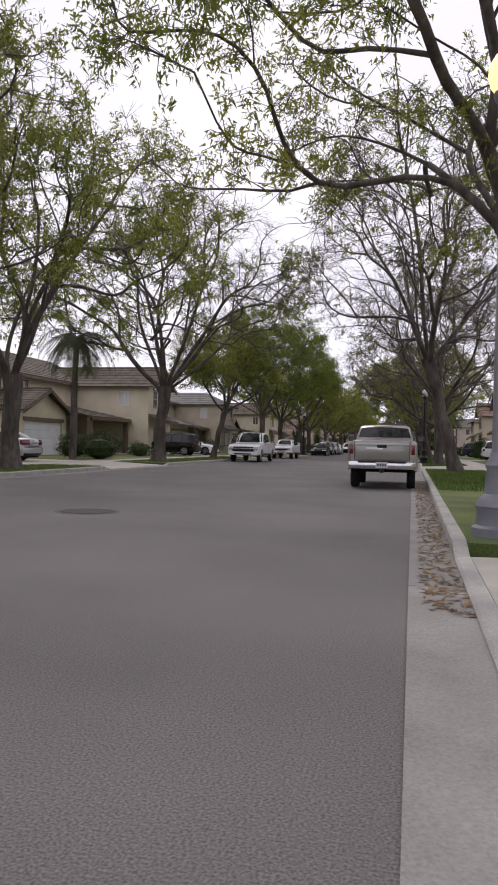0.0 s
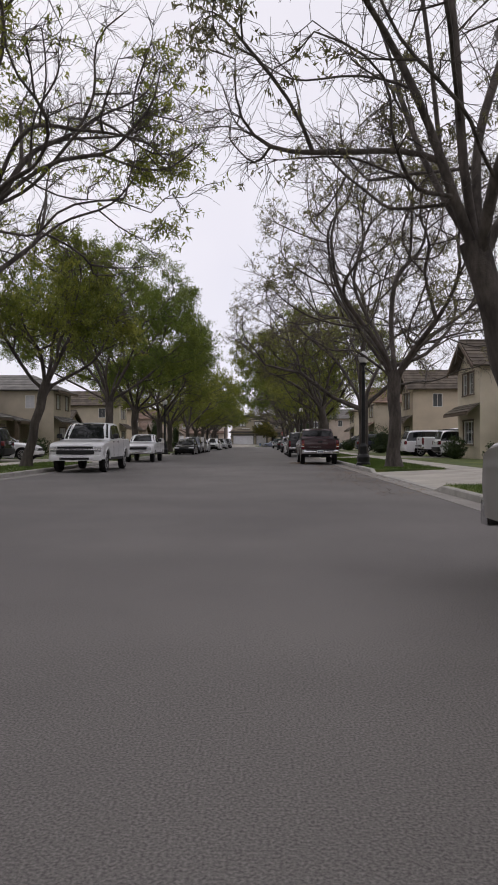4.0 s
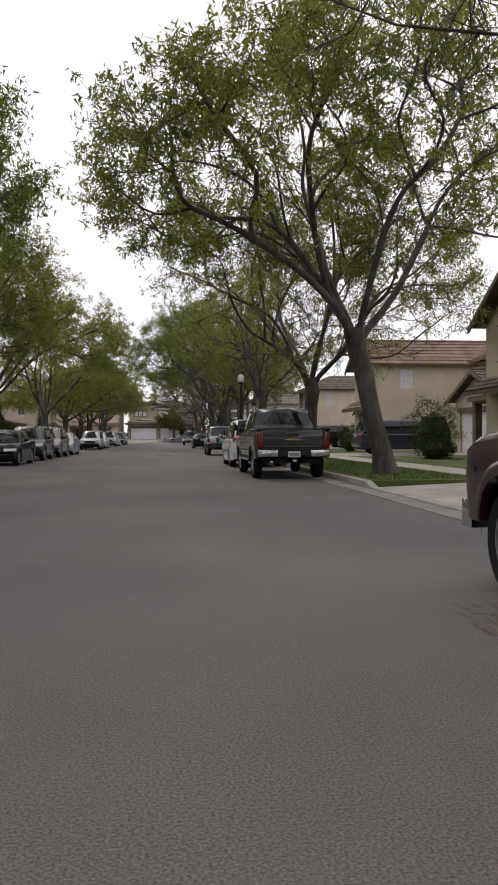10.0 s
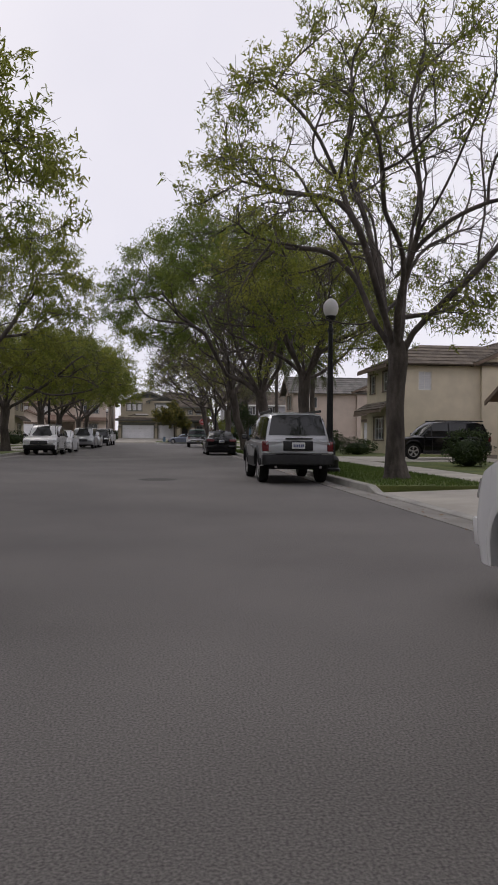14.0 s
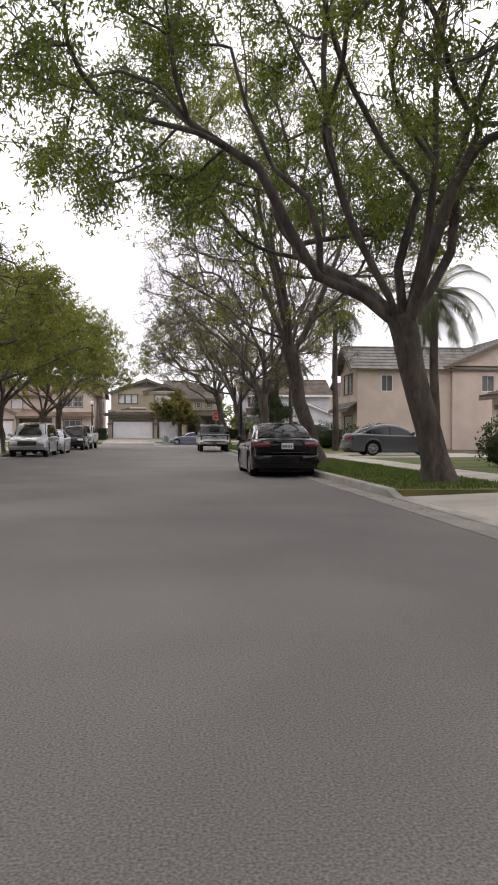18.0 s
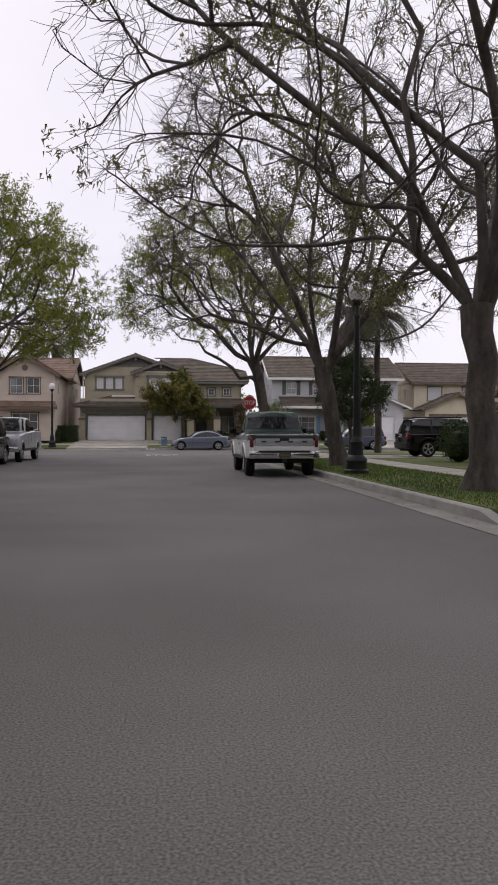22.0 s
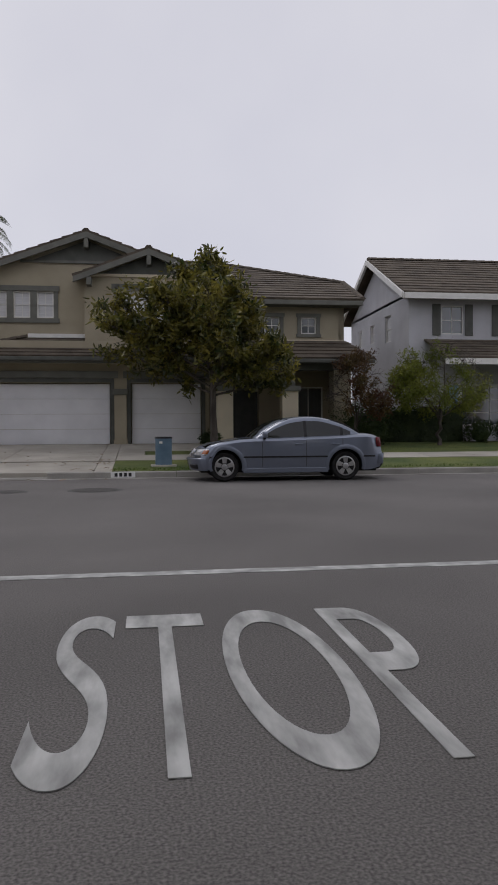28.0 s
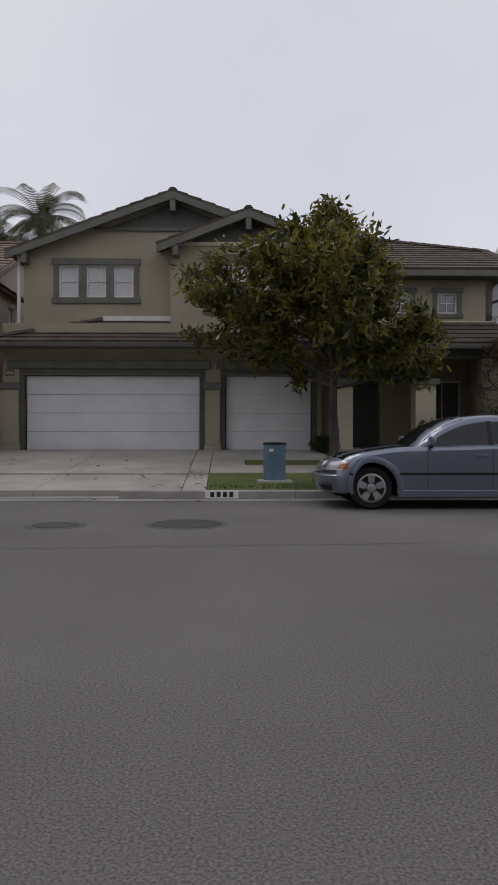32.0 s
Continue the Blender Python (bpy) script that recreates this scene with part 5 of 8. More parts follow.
        for y in splits:
            x = shell_x(W, belt - 0.12, line(y), base)
            part("door_handle", box(*sorted((sgn * (x - 0.02), sgn * (x + 0.028))), y + 0.08, y + 0.25, belt - 0.135, belt - 0.10, 0.01), handle_mat or body, ob, smooth=True)
        if mirrors:
            big = 1.25 if deep else 1.0
            mirror = part("door_mirror", box(*sorted((sgn * (half - 0.01), sgn * (half + 0.17 * big))), ya - 0.42, ya - 0.31, belt + 0.03, belt + 0.03 + 0.14 * big, 0.042), mirror_mat or body, ob, smooth=True)
            part("mirror_arm", box(*sorted((sgn * (half - 0.09), sgn * (half + 0.03))), ya - 0.39, ya - 0.34, belt - 0.01, belt + 0.06, 0.012), PLASTIC, mirror)
            part("mirror_glass", box(*sorted((sgn * (half + 0.02), sgn * (half + 0.145 * big))), ya - 0.426, ya - 0.418, belt + 0.055, belt + 0.005 + 0.14 * big, 0.003), CAR_GLASS, mirror)
        part("wheel_well", box(*sorted((0.02 * sgn, sgn * (half - 0.24))), axles[0] - wheel - 0.09, axles[0] + wheel + 0.09, base - 0.02, wheel * 2 + 0.12), INSIDE, ob)
        part("wheel_well", box(*sorted((0.02 * sgn, sgn * (half - 0.24))), axles[1] - wheel - 0.09, axles[1] + wheel + 0.09, base - 0.02, wheel * 2 + 0.12), INSIDE, ob)
    part("underbody", box(-half + 0.25, half - 0.25, -L / 2 + 0.25, L / 2 - 0.25, base - 0.04, base + 0.12), INSIDE, ob)
    tyre, rim, disc = wheel_meshes(wheel, style)
    for y in axles:
        for sgn in (1, -1):
            w = part("wheel", tyre, None, ob)
            w.matrix_basis = Matrix.Translation((sgn * (half - 0.115 - inset), y, wheel)) @ (Matrix.Identity(4) if sgn > 0 else Matrix.Rotation(math.pi, 4, "Z"))
            part("rim", rim, None, w)
            part("brake_disc", disc, None, w)
    # pieces on the ends: (name, material, x0, x1, z0, z1, proud); mirrored where x0 > 0
    for at, pieces in ((-L / 2, rear), (L / 2, front)):
        for nm, mt, x0, x1, z0, z1, out in pieces:
            out += 0.016 if nm in ("tail_light", "tail_amber") else 0.0
            for sgn in ((1, -1) if x0 > 0 else (1,)):
                a, b = sorted((sgn * x0, sgn * x1))
                d = 1 if at > 0 else -1
                ya_, yb_ = sorted((at - d * 0.16, at + d * out))
                part(nm, ends(box(a, b, ya_, yb_, z0, z1, min(0.02, (z1 - z0) * 0.2)), True), mt, ob, smooth=True)
    for nm, mt, y0, y1, z0, z1, out in side:
        pieces, at = [], y0
        for q in sorted(axles):
            low = z0 < wheel * 2 + 0.06
            if low and q - wheel - 0.1 > at:
                pieces.append((at, min(y1, q - wheel - 0.09)))
                at = q + wheel + 0.09
            elif low and q + wheel + 0.1 > at:
                at = q + wheel + 0.09
        if y1 > at:
            pieces.append((at, y1))
        for p0, p1 in pieces:
            for sgn in (1, -1):
                part(nm, ends(side_strip(W, p0, p1, z0, z1, out, line, base, sgn, 14, 3)), mt, ob, smooth=True)
    # number plate with plain bars
    if plate_at:
        z, out = plate_at
        y = -L / 2 - out
        pl = part("number_plate", ends(box(-0.155, 0.155, y - 0.012, y + 0.02, z - 0.075, z + 0.075, 0.004)), plate, ob, "plate with unreadable bars")
        for i in range(6):
            part("plate_bar", ends(box(-0.125 + i * 0.043, -0.095 + i * 0.043, y - 0.015, y - 0.011, z - 0.035, z + 0.03)), bar, pl)
    if rack:
        for sgn in (1, -1):
            part("roof_rail", box(*sorted((sgn * (ht - 0.06), sgn * (ht - 0.02))), yc + 0.05, yb - 0.1, roof + 0.0, roof + 0.06, 0.012), PLASTIC, ob)
    return ob


def bumper(L, W, z0, z1, mt, out=0.06):
    return ("bumper", mt, -W / 2 + 0.06, W / 2 - 0.06, z0, z1, out)


def pickup(label, m, body, L=5.7, W=2.0, H=1.87, wb=3.5, r=0.38, style="five", cab=(1.05, 0.45, -0.75, -0.92), tail=TAIL_RED, bump=CHROME, old=False, group="parked cars", extra_rear=(), splits=(0.05,),
           plate=PLATE, bar=BAR_BLUE, roof_mat=None, gate=None, extra_side=(), lower=None, front=None, rear_over=1.1, base=0.50, two_tone=None, flare=1.0, plate_at=(0.66, 0.11), lift=0.05):
    rail, hood = (1.30, 1.18) if not old else (1.16, 1.10)
    ya, yb, yc, yd = cab
    top = [(-L / 2, rail), (yd - 0.04, rail), (yd, rail + 0.02), (ya, hood + 0.04), (L / 2 - 0.35, hood - 0.06), (L / 2, hood - 0.16)]
    hw = W / 2
    rear = [*([("tail_light", tail, hw - 0.20, hw - 0.045, rail - 0.50, rail - 0.06, 0.012)] if tail else [("tail_light", TAIL_RED, hw - 0.17, hw - 0.07, rail - 0.36, rail - 0.10, 0.02)]),
            ("tailgate", gate or body, -hw + 0.21, hw - 0.21, rail - 0.52, rail - 0.005, 0.02), ("gate_handle", PLASTIC, -0.13, 0.13, rail - 0.19, rail - 0.10, 0.032),
            ("bumper", bump, -hw + 0.05, hw - 0.05, 0.50 + lift, 0.70 + lift, 0.10), ("bumper_step", PLASTIC, -hw + 0.30, hw - 0.30, 0.66 + lift, 0.715 + lift, 0.115), ("hitch", PLASTIC, -0.06, 0.06, 0.40 + lift, 0.52 + lift, 0.08), ("gate_gap", JOINT, hw - 0.215, hw - 0.205, rail - 0.52, rail - 0.01, 0.006), *extra_rear]
    fr = front or [("grille", CHROME, -0.62, 0.62, 0.66, 0.98, 0.02), ("headlight", HEADLAMP, 0.63, hw - 0.08, 0.74, 0.98, 0.01), ("bumper", bump, -hw + 0.05, hw - 0.05, 0.42, 0.64, 0.08)]
    return car("pickup_truck", label, "pickup truck", m, body, L, W, top, rail - 0.03 if not old else 1.14, H, cab, base=base, wheel=r, axles=(-L / 2 + rear_over + wb, -L / 2 + rear_over), style=style,
               deep=(-L / 2 + 0.06, yd - 0.08), splits=splits, rear=rear, front=fr, group=group, tumble=0.17, crown=0.035, nose=0.22, plate=plate, bar=bar, bow=(0.05, 0.16), bulge=0.04, screen=0.10, quarter=0.05, plate_at=plate_at, roof_mat=roof_mat, side=extra_side, lower=lower, two_tone=two_tone, flare=flare, inset=0.05, handle_mat=PLASTIC, mirror_mat=PLASTIC)


def sedan(label, m, body, L=4.75, W=1.83, H=1.44, wb=2.78, r=0.33, style="ten", group="parked cars", rear=None, tail_z=(0.74, 0.96), front=None, plate_at=(0.82, 0.0), splits=(-0.35, -1.2), side=(), bonnet_mat=None, over=0.86, base=0.20, flare=0.5):
    k = L / 4.47
    top = [(-L / 2, 0.86), (-L / 2 + 0.10, 0.96), (-1.70 * k, 1.015), (-1.0 * k, 0.985), (0.5 * k, 0.935), (0.98 * k, 0.925), (1.5 * k, 0.86), (L / 2 - 0.25, 0.765), (L / 2, 0.66)]
    hw = W / 2
    rear = rear or [("tail_light", TAIL_RED, 0.44, hw - 0.03, *tail_z, 0.004), ("bumper", body, -hw + 0.05, hw - 0.05, 0.36, 0.60, 0.035), ("bumper_lip", PLASTIC, -hw + 0.16, hw - 0.16, 0.24, 0.37, 0.02), ("boot_seam", JOINT, -0.46, 0.46, 0.655, 0.665, 0.004)]
    fr = front or [("headlight", HEADLAMP, 0.42, hw - 0.04, 0.58, 0.70, 0.008), ("grille", PLASTIC, -0.36, 0.36, 0.54, 0.66, 0.01), ("bumper", body, -hw + 0.05, hw - 0.05, 0.30, 0.50, 0.045), ("intake", PLASTIC, -0.5, 0.5, 0.24, 0.33, 0.05)]
    return car("sedan", label, "car", m, body, L, W, top, 0.93, H, (0.98 * k, 0.12 * k, -0.98 * k, -1.74 * k), base=base, wheel=r, axles=(L / 2 - over, L / 2 - over - wb), style=style, splits=splits, rear=rear, front=fr,
               group=group, tumble=0.23, nose=0.50, plate_at=plate_at, lower=body, side=side, bow=(0.20, 0.30), lean=(((0.2, 0.14), (0.36, 0.02), (0.55, 0.0), (0.64, 0.03), (0.95, 0.08), (1.0, 0.10)), ((0.2, 0.10), (0.36, 0.0), (0.50, 0.0), (0.60, 0.05), (0.75, 0.14))), bulge=0.065, quarter=0.30, crown=0.045, bonnet_mat=bonnet_mat, flare=flare, inset=0.02)


def suv(label, m, body, L=4.6, W=1.83, H=1.70, wb=2.68, r=0.36, style="five", group="parked cars", rear=None, front=None, rack=True, lower=PLASTIC, plate_at=(0.95, 0.0), slope=0.32, name="suv", hood=1.02, base=0.30, side=(), splits=(-1.1, -0.25, 0.55), bonnet=1.22, over=0.90, flare=0.5, flare_mat=None):
    b = -L / 2
    top = [(b, 0.98), (b + 0.10, 1.02), (-1.0, 1.04), (bonnet, hood), (L / 2 - 0.45, hood - 0.08), (L / 2 - 0.12, hood - 0.18), (L / 2, hood - 0.30)]
    hw = W / 2
    rear = rear or [("tail_light", TAIL_RED, hw - 0.24, hw - 0.04, 0.80, 1.04, 0.012), ("bumper", lower, -hw + 0.05, hw - 0.05, 0.38, 0.66, 0.05)]
    fr = front or [("headlight", HEADLAMP, 0.50, hw - 0.05, 0.70, 0.85, 0.008), ("grille", PLASTIC, -0.46, 0.46, 0.60, 0.80, 0.012), ("bumper", lower, -hw + 0.06, hw - 0.06, 0.36, 0.56, 0.05)]
    return car(name, label, "car", m, body, L, W, top, 1.02, H, (bonnet, bonnet - 0.78, b + slope + 0.02, b + 0.07), base=base, wheel=r, axles=(L / 2 - over, L / 2 - over - wb), style=style, splits=splits, rear=rear, front=fr,
               group=group, tumble=0.17, rack=rack, lower=lower, nose=0.38, plate_at=plate_at, side=side, bow=(0.08, 0.26), lean=(((0.3, 0.08), (0.5, 0.0), (0.7, 0.02), (1.05, 0.05)), ((0.3, 0.08), (0.48, 0.0), (0.65, 0.03), (0.9, 0.13))), bulge=0.06, quarter=0.14, flare=flare, flare_mat=flare_mat, mirror_mat=PLASTIC if lower is PLASTIC else None)


L_X = -6.62  # and at the west kerb

# east kerb, driving direction
pickup("silver-grey extended-cab pickup parked at the kerb", pose(3.17, -173.37, 0), P_TAUPE, L=4.9, W=1.86, H=1.76, wb=2.7, r=0.355, rear_over=1.08, tail=None, cab=(0.95, 0.35, -0.78, -0.95),
       gate=P_TAUPE, extra_rear=(("badge_bar", SIGN_WHITE, -0.42, 0.02, 1.06, 1.12, 0.028), ("upper_stripe", P_SILVER, -0.72, 0.72, 1.16, 1.25, 0.024)), splits=(-0.05,))
pickup("dark maroon extended-cab pickup with chrome bumper at the kerb", pose(3.32, -138.08, 0), P_MAROON, L=5.35, W=1.96, H=1.84, wb=3.1, r=0.40, style="six", cab=(1.05, 0.45, -0.80, -0.95), rear_over=1.35,
       extra_rear=(("tail_amber", TAIL_AMBER, 0.805, 0.93, 0.97, 1.03, 0.018), ("tail_white", SIGN_WHITE, 0.805, 0.93, 0.90, 0.945, 0.034), ("gate_strip", CHROME, -0.62, 0.05, 0.88, 0.90, 0.03), ("bed_cap", PLASTIC, -0.95, 0.95, 1.29, 1.315, 0.02),
                   ("tailpipe", CHROME, 0.50, 0.58, 0.40, 0.47, 0.02), ("lower_valance", INSIDE, -0.80, 0.80, 0.38, 0.52, -0.03)), splits=(0.05, -0.45),
       extra_side=(("side_strip", PLASTIC, -2.55, 2.3, 0.86, 0.90, 0.008), ("rail_cap", PLASTIC, -2.6, -0.98, 1.27, 1.30, 0.012)))
pickup("charcoal grey crew-cab pickup with gold tailgate badge parked at the kerb", pose(3.36, -119.75, 0), P_GREY, L=5.4, W=1.98, H=1.90, wb=3.32, r=0.41, style="five", cab=(1.3, 0.60, -0.95, -1.08), rear_over=1.10, base=0.54, lift=0.09,
       extra_rear=(("badge", GOLD, -0.14, 0.14, 1.01, 1.06, 0.034), ("badge_wing", GOLD, -0.22, 0.22, 1.025, 1.042, 0.033), ("bumper_corner", CHROME, 0.42, 0.93, 0.60, 0.77, 0.125), ("bed_cap", PLASTIC, -0.95, 0.95, 1.29, 1.32, 0.02), ("gate_ridge", P_GREY, -0.70, 0.70, 0.83, 0.87, 0.03),
                   ("hitch_ball", CHROME, -0.05, 0.05, 0.46, 0.52, 0.16), ("tailpipe", CHROME, -0.62, -0.54, 0.42, 0.49, 0.02), ("lower_valance", INSIDE, -0.80, 0.80, 0.42, 0.56, -0.03), ("high_stop_lamp", TAIL_RED, -0.12, 0.12, 1.262, 1.285, 0.03)), splits=(-0.20, 0.66), bump=PLASTIC,
       extra_side=(("running_board", CHROME, -0.95, 1.45, 0.46, 0.51, 0.03), ("side_moulding", PLASTIC, -0.95, 1.4, 0.74, 0.78, 0.010), ("rail_cap", PLASTIC, -2.7, -1.1, 1.27, 1.30, 0.012)))
suv("white minivan with black side mouldings at the kerb", pose(3.40, -112.68, 0), P_WHITE, L=4.85, W=1.96, H=1.74, wb=2.62, r=0.335, style="ten", rack=False, lower=P_WHITE, slope=0.42, name="minivan", base=0.26,
    hood=1.05, bonnet=1.50, splits=(-1.15, -0.2, 0.75), plate_at=(0.92, 0.015), over=0.98,
    rear=[("tail_light", TAIL_BRIGHT, 0.42, 0.93, 0.93, 1.09, 0.012), ("tail_clear", HEADLAMP, 0.44, 0.62, 0.955, 0.985, 0.032), ("plate_recess", P_SLATE, -0.36, 0.36, 0.83, 1.02, 0.004), ("bumper", P_WHITE, -0.92, 0.92, 0.34, 0.64, 0.06), ("bumper_lip", PLASTIC, -0.80, 0.80, 0.24, 0.345, 0.03), ("hatch_seam", JOINT, -0.86, 0.86, 0.66, 0.675, 0.006), ("badge", CHROME, -0.64, -0.42, 0.80, 0.825, 0.010), ("badge", CHROME, -0.60, -0.48, 0.74, 0.76, 0.010), ("wiper", PLASTIC, -0.30, 0.36, 1.13, 1.15, 0.02)],
    side=(("side_moulding", PLASTIC, -1.0, 1.15, 0.56, 0.60, 0.012), ("slide_rail", JOINT, -2.15, -1.2, 0.90, 0.915, 0.002)))
suv("silver older sport utility with dark lower body at the kerb", pose(3.37, -96.38, 0), P_SILVER, L=4.35, W=1.75, H=1.72, wb=2.55, r=0.38, style="five", lower=PLASTIC, base=0.42, hood=1.06, plate_at=(0.92, 0.022), over=0.82, flare=1.6, flare_mat=PLASTIC,
    rear=[("tail_light", TAIL_RED, 0.70, 0.855, 0.78, 1.02, 0.008), ("tail_clear", HEADLAMP, 0.70, 0.855, 0.72, 0.78, 0.010), ("bumper", PLASTIC, -0.86, 0.86, 0.46, 0.71, 0.09), ("bumper_step", INSIDE, -0.55, 0.55, 0.705, 0.72, 0.095), ("lower_valance", INSIDE, -0.70, 0.70, 0.36, 0.47, 0.0),
          ("plate_recess", PLASTIC, -0.36, 0.36, 0.80, 1.03, 0.006), ("gate_seam", JOINT, -0.70, 0.70, 0.735, 0.745, 0.006), ("gate_handle", PLASTIC, -0.11, 0.11, 0.975, 1.005, 0.026), ("wiper", PLASTIC, -0.30, 0.34, 1.08, 1.10, 0.02), ("tailpipe", CHROME, 0.50, 0.57, 0.38, 0.44, 0.03)],
    side=(("side_moulding", PLASTIC, -1.9, 1.9, 0.46, 0.62, 0.012),))
sedan("glossy black sedan with red wraparound tail lights parked at the kerb", pose(3.52, -70.5, 0), P_BLACK, L=4.65, W=1.83, H=1.45, wb=2.6, r=0.335, style="ten", tail_z=(0.81, 0.95), plate_at=(0.83, 0.0))
pickup("two-tone dark green and white vintage pickup parked at the kerb", pose(3.38, -41.33, 0), P_WHITE, L=5.1, W=1.98, H=1.80, wb=3.2, r=0.385, style="steel", cab=(1.0, 0.55, -0.50, -0.62), old=True, roof_mat=P_GREEN, gate=P_SILVER, rear_over=1.02, base=0.50, lift=0.0,
       tail=None, splits=(-0.42,), plate=PLATE_DARK, bar=BAR_AMBER, two_tone=(0.985, P_GREEN), flare=1.4, plate_at=(0.60, 0.125), bump=CHROME,
       extra_rear=(("gate_band", P_GREEN, -0.80, 0.80, 1.03, 1.12, 0.026), ("gate_trim", CHROME, -0.93, 0.93, 1.125, 1.15, 0.03), ("gate_trim", CHROME, -0.80, 0.80, 0.84, 0.87, 0.03), ("gate_lower", P_WHITE, -0.80, 0.80, 0.66, 0.83, 0.026), ("badge_bar", BAR_BLACK, -0.62, -0.56, 0.93, 0.97, 0.032),
                   ("badge_bar", BAR_BLACK, -0.26, -0.12, 0.93, 0.97, 0.032), ("badge_bar", BAR_BLACK, 0.10, 0.24, 0.93, 0.97, 0.032), ("badge_bar", BAR_BLACK, 0.48, 0.62, 0.93, 0.97, 0.032), ("bumper_groove", INSIDE, 0.22, 0.92, 0.595, 0.615, 0.104), ("lower_valance", INSIDE, -0.80, 0.80, 0.38, 0.50, -0.03)),
       extra_side=(("side_trim", CHROME, -2.5, 2.4, 0.975, 0.995, 0.010), ("sill_trim", CHROME, -2.5, 2.3, 0.535, 0.56, 0.006), ("door_handle", PLASTIC, -0.36, -0.26, 0.86, 0.90, 0.02)))
# west kerb, facing the camera
pickup("white crew-cab pickup with a dark grille at the kerb", pose(-6.5, -147.6, 0, 0, 0, 180), P_WHITE, L=5.8, W=2.05, H=1.92, wb=3.65, r=0.41, cab=(1.2, 0.5, -1.05, -1.2), splits=(-0.25, 0.6), bump=P_WHITE,
       front=[("grille", PLASTIC, -0.70, 0.70, 0.70, 0.84, 0.02), ("grille", PLASTIC, -0.66, 0.66, 0.90, 0.98, 0.02), ("grille_bar", CHROME, -0.95, 0.95, 0.85, 0.885, 0.03), ("headlight", HEADLAMP, 0.71, 0.95, 0.78, 0.98, 0.01), ("bumper", P_WHITE, -0.97, 0.97, 0.46, 0.66, 0.10), ("intake", PLASTIC, -0.55, 0.55, 0.48, 0.58, 0.105)])
pickup("old white work pickup with side boards at the kerb", pose(L_X, -133.6, 0, 0, 0, 180), P_WHITE, L=5.0, W=1.75, H=1.60, wb=2.95, r=0.33, style="steel", cab=(0.9, 0.42, -0.35, -0.5), old=True, splits=(), bump=CHROME,
       front=[("grille", PLASTIC, -0.5, 0.5, 0.72, 0.86, 0.012), ("headlight", HEADLAMP, 0.52, 0.76, 0.72, 0.86, 0.012), ("bumper", CHROME, -0.82, 0.82, 0.48, 0.62, 0.09)], extra_side=(("side_board", TRIM_WHITE, -2.4, -0.62, 1.10, 1.38, 0.01),))
W_ROW = [
    (sedan, "black sedan parked facing up the street", -109.2, P_BLACK, {}), (suv, "dark grey sport utility parked behind it", -103.3, P_SLATE, {}), (suv, "grey-beige sport utility parked at the kerb", -97.6, P_TAUPE, {}),
    (sedan, "silver sedan parked in the row", -91.9, P_SILVER, {"style": "five"}), (suv, "white compact sport utility with black lower trim", -72.4, P_WHITE, {}), (sedan, "white sedan parked at the kerb", -66.0, P_WHITE, {}),
    (suv, "silver minivan parked at the kerb", -52.0, P_SILVER, {"L": 5.0, "W": 1.93, "H": 1.75, "wb": 3.0, "rack": False, "lower": P_SILVER, "name": "minivan", "bonnet": 1.6, "splits": (-1.3, -0.3, 0.75)}),
    (sedan, "silver small sedan parked behind the minivan", -46.4, P_SILVER, {"L": 4.5}), (suv, "black boxy sport utility with round lamps", -36.2, P_BLACK, {"H": 1.78, "slope": 0.12, "L": 4.3}),
]
for make, label, y, colour, more in W_ROW:
    make(label, pose(L_X, y, 0, 0, 0, 180 + (y * 7 % 3 - 1) * 0.6), colour, **more)
pickup("silver-grey pickup parked behind the boxy one", pose(L_X, -30.2, 0, 0, 0, 180), P_SILVER, L=5.4)
# driveways
D = "cars in the driveways"
sedan("silver family sedan in a driveway beside a street tree", pose(-14.9, -165.6, 0.17, 0, 0, 90), P_SILVER, L=4.8, group=D)
suv("black sport utility in a driveway", pose(-14.6, -140.6, 0.17, 0, 0, 92), P_BLACK, group=D)
sedan("white sedan in a driveway with its nose to the street", pose(-14.0, -137.4, 0.17, 0, 0, -90), P_WHITE, group=D)
suv("dark grey-green sport utility in a driveway", pose(-13.6, -115.6, 0.17, 0, 0, -90), P_SLATE, L=4.8, H=1.8, group=D)
sedan("silver sedan deep in a driveway", pose(-14.2, -91.0, 0.17, 0, 0, 90), P_SILVER, group=D)
suv("white sport utility with black lower trim in a driveway", pose(13.5, -131.25, 0.17, 0, 0, -90), P_WHITE, group=D)
suv("white minivan in a driveway beside a sport utility", pose(12.55, -126.6, 0.17, 0, 0, -90), P_WHITE, L=5.05, W=1.95, H=1.76, wb=3.0, rack=False, lower=P_WHITE, name="minivan", bonnet=1.6, splits=(-1.3, -0.3, 0.75), group=D)
pickup("white pickup in a driveway between two other cars", pose(13.6, -128.95, 0.17, 0, 0, -90), P_WHITE, group=D)
suv("navy minivan in a driveway near shrubs", pose(12.2, -104.4, 0.17, 0, 0, -90), P_NAVY, L=5.0, W=1.93, H=1.74, wb=3.0, rack=False, lower=P_NAVY, name="minivan", bonnet=1.6, splits=(-1.3, -0.3, 0.75), group=D)
suv("black sport utility in a driveway by a stone porch", pose(12.6, -83.2, 0.17, 0, 0, 90), P_BLACK, group=D)
sedan("slate grey sedan in a driveway across the lawn", pose(11.0, -57.8, 0.17, 0, 0, -90), P_SLATE, L=4.9, style="ten", group=D)
suv("black sport utility in the corner driveway", pose(12.8, -31.6, 0.17, 0, 0, -90), P_BLACK, group=D)
